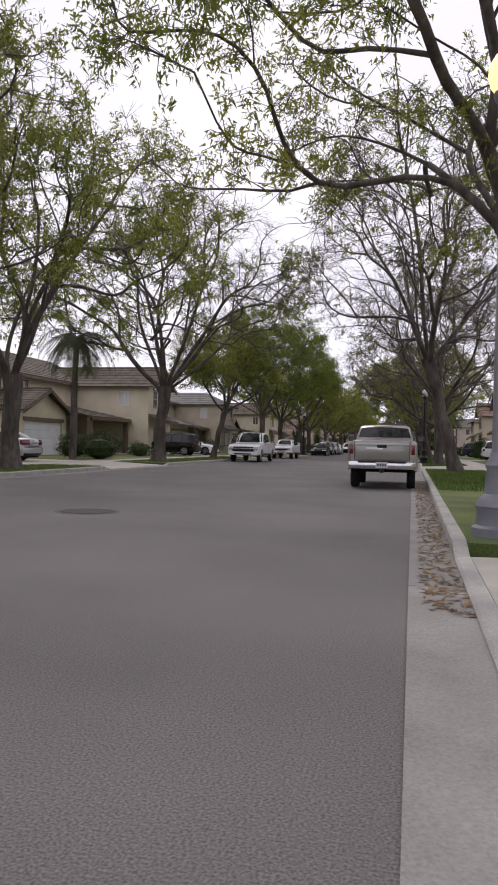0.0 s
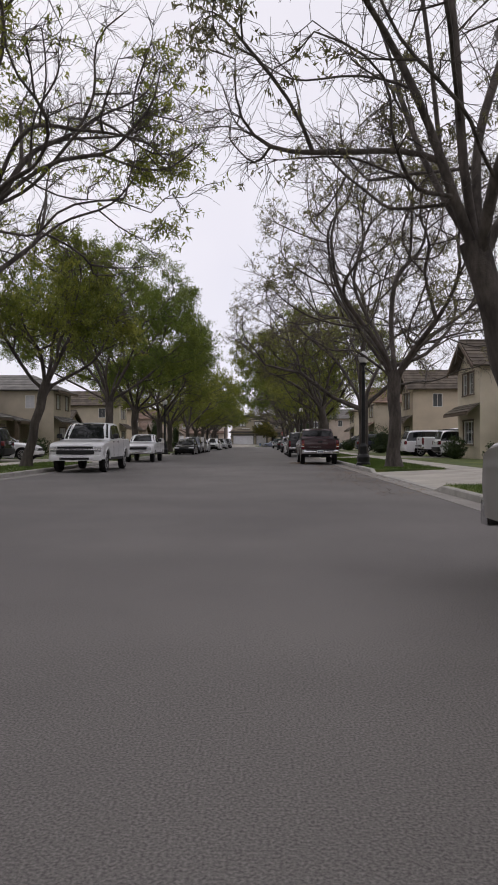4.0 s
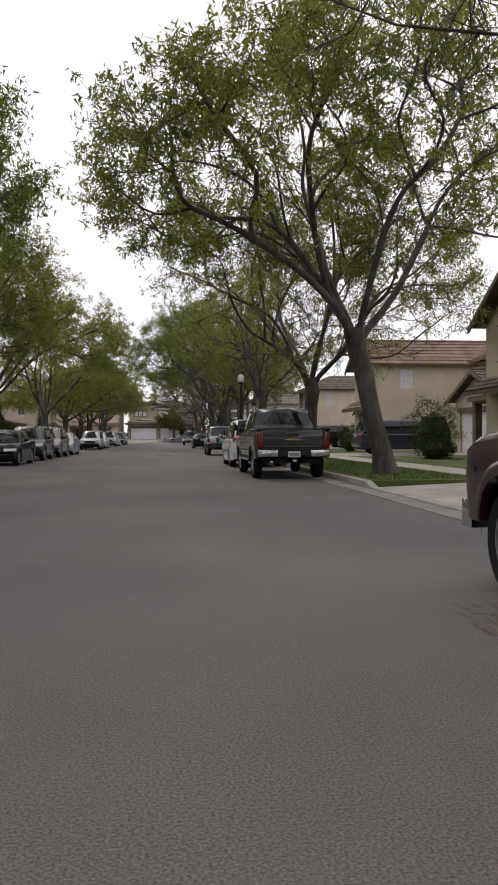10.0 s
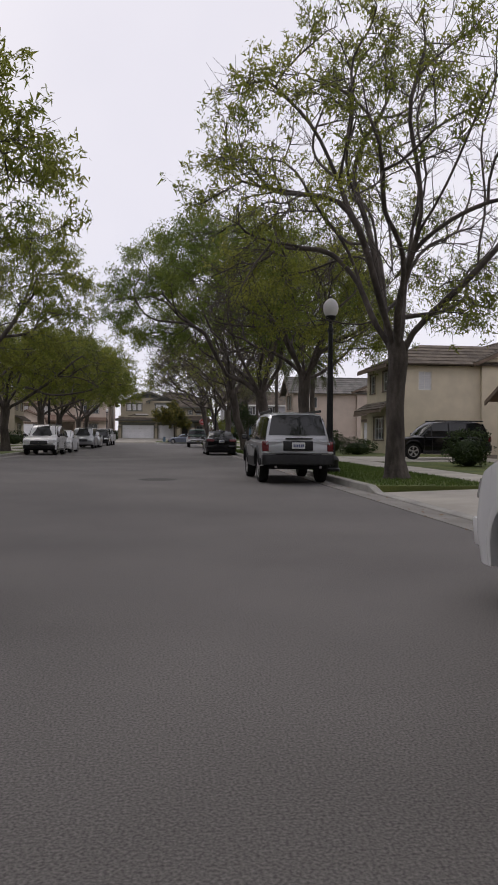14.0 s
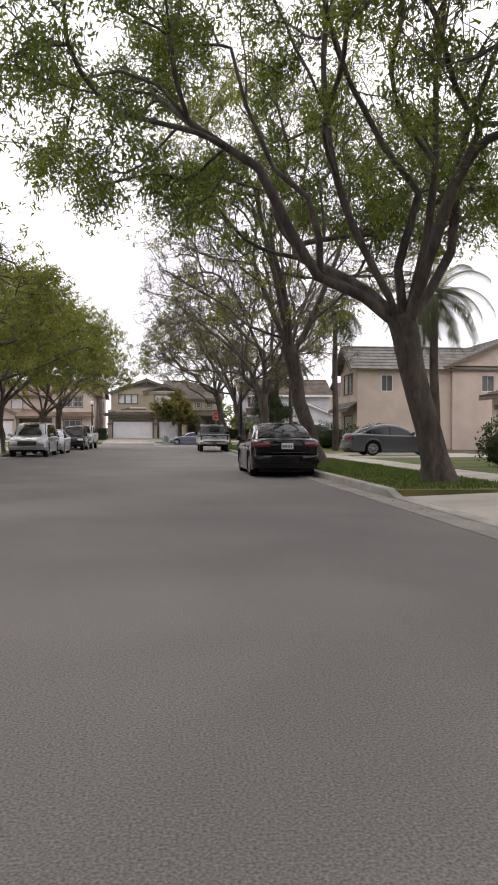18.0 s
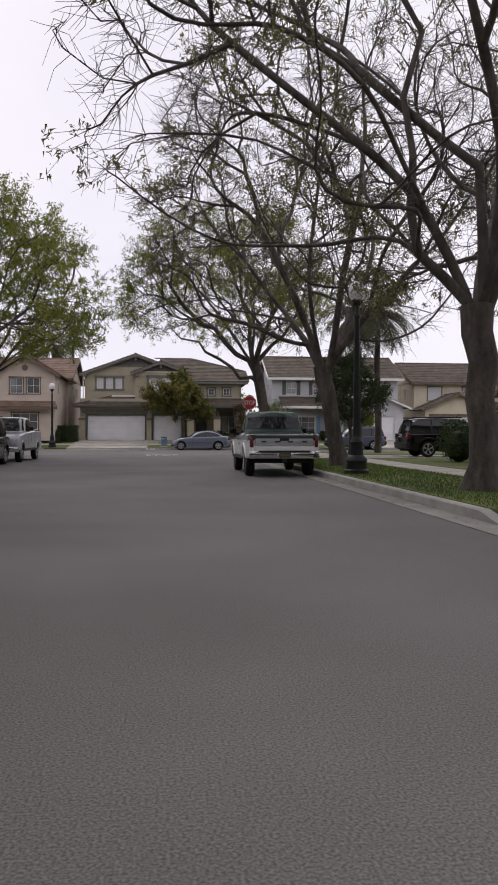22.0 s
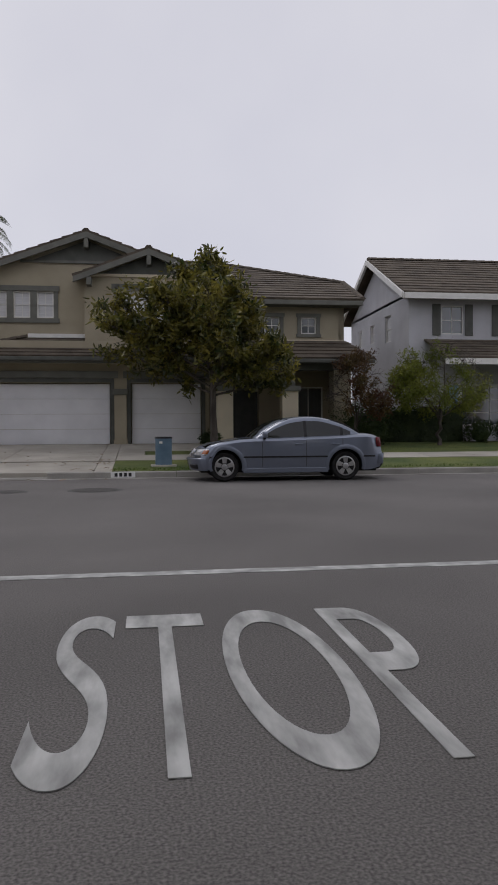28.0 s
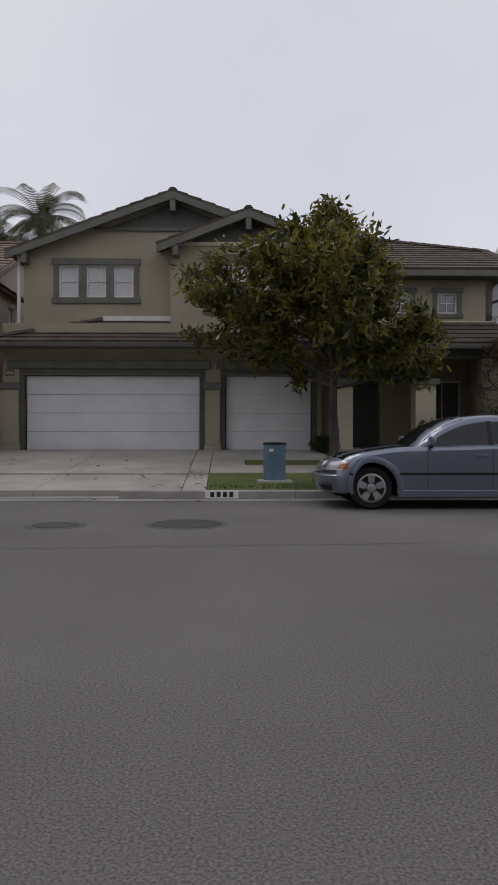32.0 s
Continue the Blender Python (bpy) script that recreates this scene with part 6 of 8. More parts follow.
# cross street
sedan("silver-blue compact sedan with a dark bonnet at the far kerb", pose(2.77, -8.72, 0, 0, 0, 90), P_STEEL, L=4.49, W=1.74, H=1.415, wb=2.725, r=0.325, style="wide", over=0.74, base=0.235, splits=(-0.32, -1.15), group="cars on the cross street", bonnet_mat=P_BLACK,
      front=[("headlight", HEADLAMP, 0.42, 0.82, 0.58, 0.72, 0.006), ("indicator", TAIL_AMBER, 0.72, 0.83, 0.60, 0.70, 0.012), ("kidney_grille", CHROME, 0.03, 0.22, 0.56, 0.72, 0.012), ("bumper", P_STEEL, -0.82, 0.82, 0.24, 0.52, 0.05), ("fog_intake", PLASTIC, 0.42, 0.68, 0.28, 0.38, 0.06)],
      side=(("side_moulding", PLASTIC, -2.0, 2.0, 0.52, 0.555, 0.008),))
suv("blue-grey sport utility with silver wheels at the far kerb", pose(14.4, -8.75, 0, 0, 0, 90), P_BLUEGREY, L=4.6, H=1.72, group="cars on the cross street")


# ---- trees ----
def sway(rng, d, amount):
    v = d + Vector((rng.gauss(0, 1), rng.gauss(0, 1), rng.gauss(0, 1))) * amount
    return v.normalized()


def branch(rng, p, d, length, n, wiggle, lift):
    pts, step = [p.copy()], length / n
    for i in range(n):
        d = sway(rng, d, wiggle)
        d = (d + Vector((0, 0, lift))).normalized()
        p = p + d * step
        pts.append(p.copy())
    return pts


def tube(pts, r0, r1, sides, out_v, out_f, base):
    """Adds a tapered tube along pts to the arrays; returns the next index."""
    n = len(pts)
    co = np.array([tuple(p) for p in pts])
    tan = np.gradient(co, axis=0)
    tan /= np.linalg.norm(tan, axis=1)[:, None] + 1e-9
    ref = np.where(np.abs(tan[:, 2:3]) > 0.9, np.array([[1.0, 0, 0]]), np.array([[0, 0, 1.0]]))
    u = np.cross(tan, ref)
    u /= np.linalg.norm(u, axis=1)[:, None] + 1e-9
    for i in range(1, n):
        if u[i] @ u[i - 1] < 0:
            u[i] = -u[i]
    v = np.cross(tan, u)
    rad = (np.linspace(r0, r1, n) if r1 is not None else np.asarray(r0))[:, None, None]
    a = np.linspace(0, 2 * math.pi, sides, endpoint=False)
    ring = co[:, None, :] + rad * (u[:, None, :] * np.cos(a)[None, :, None] + v[:, None, :] * np.sin(a)[None, :, None])
    out_v.append(ring.reshape(-1, 3))
    i, k = np.meshgrid(np.arange(n - 1), np.arange(sides), indexing="ij")
    k2 = (k + 1) % sides
    out_f.append(np.stack([i * sides + k, i * sides + k2, (i + 1) * sides + k2, (i + 1) * sides + k], -1).reshape(-1, 4) + base)
    return base + n * sides


def leaf_cloud(nrng, centres, per, spread, size, width, droop):
    """Small pointed leaves round the centres, hanging somewhat; returns vertices and faces."""
    c = np.repeat(np.asarray(centres, float), per, axis=0)
    n = len(c)
    c = c + nrng.normal(0, spread, (n, 3))
    d = nrng.normal(0, 1, (n, 3))
    d[:, 2] -= droop
    d /= np.linalg.norm(d, axis=1)[:, None]
    w = np.cross(d, nrng.normal(0, 1, (n, 3)))
    w /= np.linalg.norm(w, axis=1)[:, None] + 1e-9
    s = size * nrng.uniform(0.6, 1.3, (n, 1))
    v = np.stack([c - w * width * s, c + w * width * s, c + d * s], 1).reshape(-1, 3)
    return v, np.arange(n * 3).reshape(-1, 3)


def leaf_tufts(nrng, centres, per, spread, size, width, droop):
    """Sprays of narrow leaflets that fan out and hang from the twig ends."""
    c = np.repeat(np.asarray(centres, float), per, axis=0)
    n = len(c)
    c = c + nrng.normal(0, spread, (n, 3))
    d = nrng.normal(0, 1, (n, 3))
    d[:, 2] -= droop
    d /= np.linalg.norm(d, axis=1)[:, None]
    w = np.cross(d, nrng.normal(0, 1, (n, 3)))
    w /= np.linalg.norm(w, axis=1)[:, None] + 1e-9
    s = size * nrng.uniform(0.6, 1.35, (n, 1))
    v = np.stack([c - w * width * s, c + w * width * s, c + d * s], 1).reshape(-1, 3)
    return v, np.arange(n * 3).reshape(-1, 3)


def street_tree(label, x, y, seed, height=11.5, fork=2.6, spread=1.0, leaves="mid", girth=0.25, lean=(0, 0), limbs=None, z=STEP, material=None, group="street trees", leaf_size=0.12, thin=1.0, name="street_tree", paths=(), flat=0.30, under=0.24, off=(0, 0), goals=None):
    """A trunk, guided limbs, and branches that reach out to points spread through the crown; each branch is as thick as what it carries."""
    rng, nrng = random.Random(seed), np.random.default_rng(seed)
    ob = thing(name, label, "tree", pose(x, y, z), group)
    # trunk with a flared foot
    top = Vector((lean[0], lean[1], fork))
    pts = [Vector((0, 0, -0.1)), Vector((0, 0, 0.12)), *(top * f + Vector((rng.gauss(0, 0.04), rng.gauss(0, 0.04), 0)) for f in (0.15, 0.35, 0.55, 0.75, 0.92)), top + Vector((lean[0] * 0.1, lean[1] * 0.1, 0.25))]
    v, f = [], []
    tube(pts, girth, girth * 0.92, 14, v, f, 0)
    vv = np.concatenate(v)
    hgt = vv[:, 2]
    mid = np.stack([np.interp(hgt, [p.z for p in pts], [p.x for p in pts]), np.interp(hgt, [p.z for p in pts], [p.y for p in pts])], 1)
    ang = np.arctan2(vv[:, 1] - mid[:, 1], vv[:, 0] - mid[:, 0])
    flare = 1 + 0.75 * np.exp(-np.clip(hgt + 0.05, 0, 9) * 4.0) * (1 + 0.25 * np.sin(ang * 5 + seed)) + 0.07 * np.sin(ang * 3 + hgt * 2) + 0.22 * np.exp(-np.clip(fork - hgt, 0, 9) * 2.5)
    vv[:, :2] = mid + (vv[:, :2] - mid) * flare[:, None]
    part("trunk", fast_mesh("trunk", vv, np.concatenate(f), BARK, True), None, ob)
    reach = height - fork
    if limbs is None:
        n = {"bare": 6, "mid": 6, "full": 6, "dense": 7}[leaves]
        a0 = rng.uniform(0, 360)
        limbs = [(a0 + 360 * i / n + rng.uniform(-18, 18), (34, 52, 44, 60)[i % 4] + rng.uniform(-5, 5), rng.uniform(0.9, 1.1)) for i in range(n)]
        limbs += [(rng.uniform(0, 360), 76, 0.95)]
    radius = 5.4 * spread
    centre = Vector((lean[0] + off[0], lean[1] + off[1], fork + flat * reach))

    def rho(p):
        d = p - centre
        return math.sqrt((d.x * d.x + d.y * d.y) / radius ** 2 + (d.z / (reach * ((1 - flat) if d.z > 0 else under))) ** 2)
    nodes, parent, heads, owner, depth = [], [], [], [], []

    def add(p, par, own):
        base = Vector(nodes[par]) if par >= 0 else top
        nodes.append(tuple(p))
        parent.append(par)
        heads.append((p - base).normalized())
        owner.append(own)
        depth.append((p - base).length + (depth[par] if par >= 0 else 0.0))
        return len(nodes) - 1
    ends, stout = [], {}
    for k, limb in enumerate([*limbs, *paths]):
        if limb in paths:
            p1 = [Vector(q) for q in limb]
        else:
            az, el, f_len = limb
            a, e = radians(az), radians(el)
            d = Vector((math.cos(a) * math.cos(e), math.sin(a) * math.cos(e), math.sin(e)))
            length = 0.70 * f_len / math.sqrt((math.cos(e) / radius) ** 2 + (math.sin(e) / reach) ** 2)
            p1 = branch(rng, top + Vector((0, 0, rng.uniform(-0.35, 0.2))), d, length, 9, 0.125, 0.02)
        at, idx = -1, []
        for p in p1[1 if limb not in paths else 0:]:
            at = add(p, at, k)
            idx.append(at)
        if limb in paths:
            stout.update((j, girth * 0.42 * (1 - 0.82 * i / len(idx))) for i, j in enumerate(idx))
        ends.append(at)
        length = depth[at]
        for i in range(4):
            t = 0.22 + 0.7 * (i + rng.uniform(0.2, 0.9)) / 4
            j = idx[min(len(idx) - 2, int(t * (len(idx) - 1)))]
            along = heads[j]
            side = along.cross(Vector((rng.gauss(0, 1), rng.gauss(0, 1), rng.gauss(0, 1)))).normalized()
            p2 = branch(rng, Vector(nodes[j]), (along * 0.8 + side * 0.75 + Vector((0, 0, 0.2))).normalized(), length * rng.uniform(0.25, 0.42), 5, 0.2, 0.03)
            at = j
            for p in p2[1:]:
                if rho(p) > 1:
                    break
                at = add(p, at, k)
            ends.append(at)
    # points spread through the crown, densest near its rim
    small = min(1.0, 0.10 + (radius / 4.6) ** 1.5)
    want = (goals or {"bare": 580, "mid": 440, "full": 390, "dense": 400}[leaves]) * small
    goal = []
    while len(goal) < want:
        p = Vector((rng.uniform(-1, 1) * radius, rng.uniform(-1, 1) * radius, rng.uniform(-under, 1 - flat) * reach)) + centre
        q = rho(p)
        if q < 1 and rng.random() < (0.10 + 0.90 * q ** 2.2) * (1.0 if p.z > centre.z else 0.6) and noise.noise(p * 0.33 + Vector((seed * 3.1, 0, 0))) > -0.16:
            goal.append(p)
    goal.sort(key=lambda p: (p - top).length + rng.uniform(-0.8, 0.8))
    room = len(nodes) + len(goal) * 6
    co, dep = np.zeros((room, 3)), np.zeros(room)
    m = len(nodes)
    co[:m], dep[:m] = np.array(nodes), depth
    tip_at = []
    for p2 in goal:
        m = len(nodes)
        d = np.linalg.norm(co[:m] - np.array(p2), axis=1)
        w = int((d + 0.30 * dep[:m]).argmin())
        p0, dist = Vector(nodes[w]), float(d[w])
        bend = p0 + heads[w] * dist * 0.42 + Vector((rng.gauss(0, 0.10), rng.gauss(0, 0.10), 0.06)) * dist
        n = max(2, min(5, int(dist / 0.45)))
        at = w
        for i in range(1, n + 1):
            t = i / n
            q = p0 * (1 - t) ** 2 + bend * 2 * t * (1 - t) + p2 * t * t
            if i < n:
                q += Vector((rng.gauss(0, 1), rng.gauss(0, 1), rng.gauss(0, 1))) * min(0.09, 0.05 * dist)
            at = add(q, at, owner[w])
            co[at], dep[at] = nodes[at], depth[at]
        tip_at.append(at)
    N = len(nodes)
    load = np.zeros(N)
    load[tip_at] = 1.0
    load[ends] += 1.0
    for i in range(N - 1, -1, -1):
        if parent[i] >= 0:
            load[parent[i]] += load[i]
    fine = min(0.011, girth * 0.12)
    power = math.log(girth * 0.92 / fine) / math.log(max(40.0, load[[i for i in range(N) if parent[i] < 0]].sum()))
    rad = np.minimum(fine * np.maximum(load, 1.0) ** power, girth * 0.60)
    for i, r in stout.items():
        rad[i] = max(rad[i], r)
    kids = [[] for _ in range(N)]
    for i in range(N):
        if parent[i] >= 0:
            kids[parent[i]].append(i)
    # limbs run in easy curves: ease each thick node towards its neighbours
    for _ in range(3):
        eased = [Vector(p) for p in nodes]
        for i in range(N):
            if kids[i] and load[i] > 2 and i not in stout:
                nxt = Vector(nodes[max(kids[i], key=lambda c: load[c])])
                prv = Vector(nodes[parent[i]]) if parent[i] >= 0 else top
                eased[i] = Vector(nodes[i]) * 0.5 + (nxt + prv) * 0.25
        nodes = [tuple(p) for p in eased]
    wood = [[[], [], 0] for _ in range(len(limbs) + len(paths))]
    for i in range(N):
        par = parent[i]
        if par >= 0 and i == max(kids[par], key=lambda c: load[c]):
            continue
        chain, at = [i], i
        while kids[at]:
            at = max(kids[at], key=lambda c: load[c])
            chain.append(at)
        first = Vector(nodes[par]) if par >= 0 else top - Vector((0, 0, 0.25))
        rr = [min(rad[par], rad[i] * 1.25) if par >= 0 else rad[i] * 1.15, *(rad[c] for c in chain)]
        rr[-1] *= 0.6
        w = wood[owner[i]]
        w[2] = tube([first, *(Vector(nodes[c]) for c in chain)], np.array(rr), None, 8 if rr[0] > 0.06 else (5 if rr[0] > 0.022 else 3), w[0], w[1], w[2])
    # twigs
    twigs, segs = {"bare": (8, 2), "mid": (6, 2 if x > 0 else 1), "full": (5, 2 if x > 0 else 1), "dense": (5, 1)}[leaves]
    tips = []
    for at in tip_at:
        p2, back = Vector(nodes[at]), Vector(nodes[parent[at]])
        out = (p2 - centre).normalized()
        w = wood[owner[at]]
        for i in range(twigs):
            dd = (heads[at] * 0.8 + out * 0.35 + Vector((rng.gauss(0, 0.6), rng.gauss(0, 0.6), rng.gauss(0, 0.5)))).normalized()
            p3 = branch(rng, back.lerp(p2, rng.random()), dd, rng.uniform(0.4, 0.95) * min(1.0, 0.3 + radius / 6), segs, 0.32, -0.08)
            w[2] = tube(p3, 0.0075, 0.0035, 3, w[0], w[1], w[2])
            tips += [tuple(p3[0].lerp(p3[-1], 0.5)), tuple(p3[-1])]
    for v, f, _ in wood:
        part("limb", fast_mesh("limb", np.concatenate(v), np.concatenate(f), BARK, True), None, ob)
    tips = np.array(tips)
    keep = min(1.0, {"bare": 0.12, "mid": 0.50, "full": 0.80, "dense": 0.97}[leaves] * thin)
    # leaves thin out in patches, as they do on these trees
    patch = np.array([noise.noise(Vector(t) * 0.35 + Vector((seed * 3.1, 5, 0))) for t in tips]) + nrng.uniform(-0.16, 0.16, len(tips))
    tips = tips[patch > np.quantile(patch, 1 - keep)]
    per, sp = {"bare": (11, 0.06), "mid": (15, 0.07), "full": (16, 0.08), "dense": (22, 0.12)}[leaves]
    lv, lf = leaf_tufts(nrng, tips, per, sp, leaf_size, 0.16, 0.75)
    mt = material or {"bare": LEAF_DULL, "mid": LEAF_OLIVE, "full": LEAF_OLIVE, "dense": LEAF_GREEN}[leaves]
    tagged(part("crown", fast_mesh("crown", lv, lf, mt), None, ob), kind="stuff")
    return ob


BARE = "spreading grey-barked street tree, nearly bare, on the parkway"
MID = "spreading grey-barked street tree with thin olive foliage on the parkway"
FULL = "broad street tree with olive-green foliage on the parkway"
DENSE = "broad street tree with dense dark green crown on the parkway"
EAST_TREES = [
    (5.6, -183.0, 22, "mid", dict(height=13.5, fork=4.2, spread=1.22, thin=1.6, off=(-0.5, 0.3), girth=0.24, limbs=[(130, 55, 1.0), (70, 60, 0.9), (-40, 60, 0.9), (220, 60, 1.0), (170, 48, 1.0), (100, 76, 1.0)])),
    (5.8, -163.0, 11, "bare", dict(height=16.5, fork=4.6, spread=1.06, girth=0.26, thin=1.5, goals=760, lean=(-1.15, 0), limbs=[(150, 70, 1.0), (215, 66, 1.0), (95, 62, 0.95), (265, 64, 1.0), (20, 60, 0.9), (170, 78, 1.0), (190, 64, 1.0)])),
    (5.6, -148.6, 12, "bare", dict(height=13.2, fork=3.5, spread=1.12, girth=0.25, thin=1.2, limbs=[(170, 56, 1.0), (125, 62, 1.0), (220, 58, 1.0), (60, 60, 0.9), (-40, 58, 0.9), (190, 74, 1.0), (150, 42, 1.0)])),
    (5.8, -138.4, 13, "bare", dict(height=13.0, fork=2.9, thin=1.5, spread=1.35, girth=0.25, limbs=[(140, 62, 1.0), (230, 62, 1.0), (60, 58, 0.9), (-30, 52, 0.9), (160, 74, 1.0), (110, 66, 1.0)],
        paths=[[(-0.2, 0, 2.75), (-0.9, 0, 3.0), (-1.65, 0, 3.4), (-2.3, 0, 3.9), (-2.9, 0, 4.35), (-3.35, 0, 4.75), (-3.5, 0.1, 5.6), (-3.9, 0.2, 6.3), (-4.2, 0.2, 7.4)],
               [(-0.2, 0.05, 2.8), (-1.6, 0.05, 3.35), (-2.9, 0.05, 4.3), (-3.4, 0.05, 4.7), (-4.2, 0.1, 4.85), (-4.7, 0.1, 5.0), (-5.2, 0.1, 5.1), (-5.6, 0.1, 5.5), (-6.1, 0.1, 5.9)]])),
    (5.6, -123.0, 14, "full", dict(height=11.2, fork=3.4, lean=(-0.75, -0.1), off=(-0.5, 0), spread=1.14, girth=0.24, flat=0.40, under=0.13, thin=1.05, leaf_size=0.15, goals=460, limbs=[(178, 42, 1.0), (150, 46, 1.0), (215, 44, 1.0), (85, 50, 0.9), (10, 45, 0.9), (-60, 48, 0.95), (170, 68, 0.9)])),
    (5.6, -113.4, 15, "full", dict(height=11.6, fork=2.9, spread=1.2, girth=0.25)),
    (5.7, -98.7, 16, "mid", dict(height=10.8, fork=3.0, spread=0.98, thin=0.8, girth=0.22, limbs=[(165, 50, 1.0), (205, 62, 1.0), (120, 58, 0.95), (30, 50, 0.95), (-40, 58, 0.95), (250, 58, 1.0), (170, 76, 1.0)])),
    (5.6, -87.4, 17, "mid", dict(height=9.0, fork=3.3, spread=0.75, thin=0.9, girth=0.22)),
    (6.05, -77.0, 18, "dense", dict(height=12.3, fork=3.2, spread=1.4, girth=0.27, lean=(-0.8, -0.1), off=(-1.05, 0), goals=600, leaf_size=0.14, flat=0.40, under=0.13, thin=1.0, limbs=[(120, 52, 0.95), (-50, 48, 0.9), (205, 58, 1.0)],
        paths=[[(-1.0, 0, 3.3), (-1.65, 0, 3.8), (-2.6, 0, 4.2), (-3.15, 0.1, 5.15), (-3.8, 0.1, 6.4), (-4.4, 0.1, 6.75), (-5.2, 0.2, 7.3), (-5.8, 0.2, 8.0), (-6.6, 0.3, 8.3)],
               [(-0.95, 0.1, 3.35), (-1.6, 0.15, 3.85), (-2.5, 0.2, 4.3), (-2.5, 0.3, 5.0), (-2.7, 0.5, 5.95), (-3.4, 0.7, 6.6), (-4.0, 0.8, 8.0), (-4.3, 0.9, 9.2)],
               [(-0.8, 0, 3.5), (-0.95, -0.1, 4.4), (-0.55, -0.2, 5.9), (-1.3, -0.3, 6.75), (-2.0, -0.4, 7.9), (-2.5, -0.5, 9.2)],
               [(-0.6, 0, 3.4), (-0.25, 0.1, 3.9), (0.25, 0.1, 4.8), (0.4, 0.2, 6.0), (0.6, 0.3, 7.4), (1.1, 0.4, 8.4)],
               [(-0.7, -0.1, 3.5), (-0.4, -0.3, 5.0), (-0.3, -0.5, 6.4), (-0.35, -0.6, 8.0), (-0.1, -0.7, 9.6)]])),
    (5.7, -66.0, 19, "mid", dict(thin=0.85, height=14.0, fork=3.9, girth=0.255, spread=0.98, lean=(-1.0, -0.1), limbs=[(150, 66, 1.0), (200, 70, 1.0), (95, 62, 1.0), (10, 52, 0.9), (-70, 60, 0.95), (60, 74, 1.0)])),
    (5.8, -50.8, 20, "bare", dict(height=14.8, fork=3.0, girth=0.26, spread=1.22, thin=1.3, goals=900, lean=(-0.1, 0), off=(-0.6, 0), limbs=[(80, 56, 1.0), (-75, 58, 1.0), (150, 70, 0.9)],
        paths=[[(-0.1, 0, 3.1), (-0.7, 0, 3.7), (-1.15, 0.1, 4.15), (-1.3, 0.1, 4.9), (-1.22, 0.2, 5.9), (-1.4, 0.2, 6.9), (-1.1, 0.1, 8.0), (-1.7, 0.1, 9.0), (-2.2, -0.2, 10.2)],
               [(0, 0, 3.3), (0.02, 0.1, 4.5), (-0.05, 0.1, 5.7), (-0.85, 0.2, 6.3), (-1.5, 0.5, 7.0), (-2.1, 0.7, 7.6), (-2.9, 0.8, 8.1), (-3.3, 1.0, 9.0), (-3.9, 1.2, 9.8)],
               [(0.1, -0.1, 3.4), (0.4, -0.3, 4.5), (0.3, -0.5, 5.9), (0.35, -0.7, 7.5), (0.1, -1.0, 9.3), (-0.3, -1.2, 10.6)],
               [(0.1, 0, 3.6), (0.65, 0.1, 4.6), (1.4, 0.1, 5.45), (1.5, 0.2, 6.8), (1.75, 0.2, 7.9), (1.4, 0.3, 9.3), (1.6, 0.3, 10.5)],
               [(0.5, -0.1, 4.5), (1.4, -0.2, 5.3), (2.3, -0.3, 5.9), (3.2, -0.3, 6.6), (3.9, -0.2, 7.6)]])),
    (5.7, -40.4, 21, "bare", dict(height=14.4, fork=2.9, girth=0.25, spread=1.12, thin=1.4, goals=800, lean=(-0.5, 0), limbs=[(30, 58, 0.95), (-60, 60, 0.95), (110, 66, 0.9), (200, 74, 0.9)],
        paths=[[(-0.55, 0, 2.9), (-0.9, 0.6, 3.9), (-1.3, 1.5, 4.8), (-2.0, 2.5, 6.0), (-2.7, 3.2, 7.2), (-3.6, 3.7, 8.2), (-4.3, 4.0, 9.4)],
               [(-0.4, -0.2, 3.1), (-0.3, -0.6, 4.0), (-0.2, -1.2, 5.7), (0.0, -2.0, 7.4), (-0.6, -2.1, 8.2), (-1.5, -2.1, 9.3), (-2.5, -2.0, 9.9), (-3.9, -1.9, 10.6), (-4.3, -1.8, 11.8)]])),
]
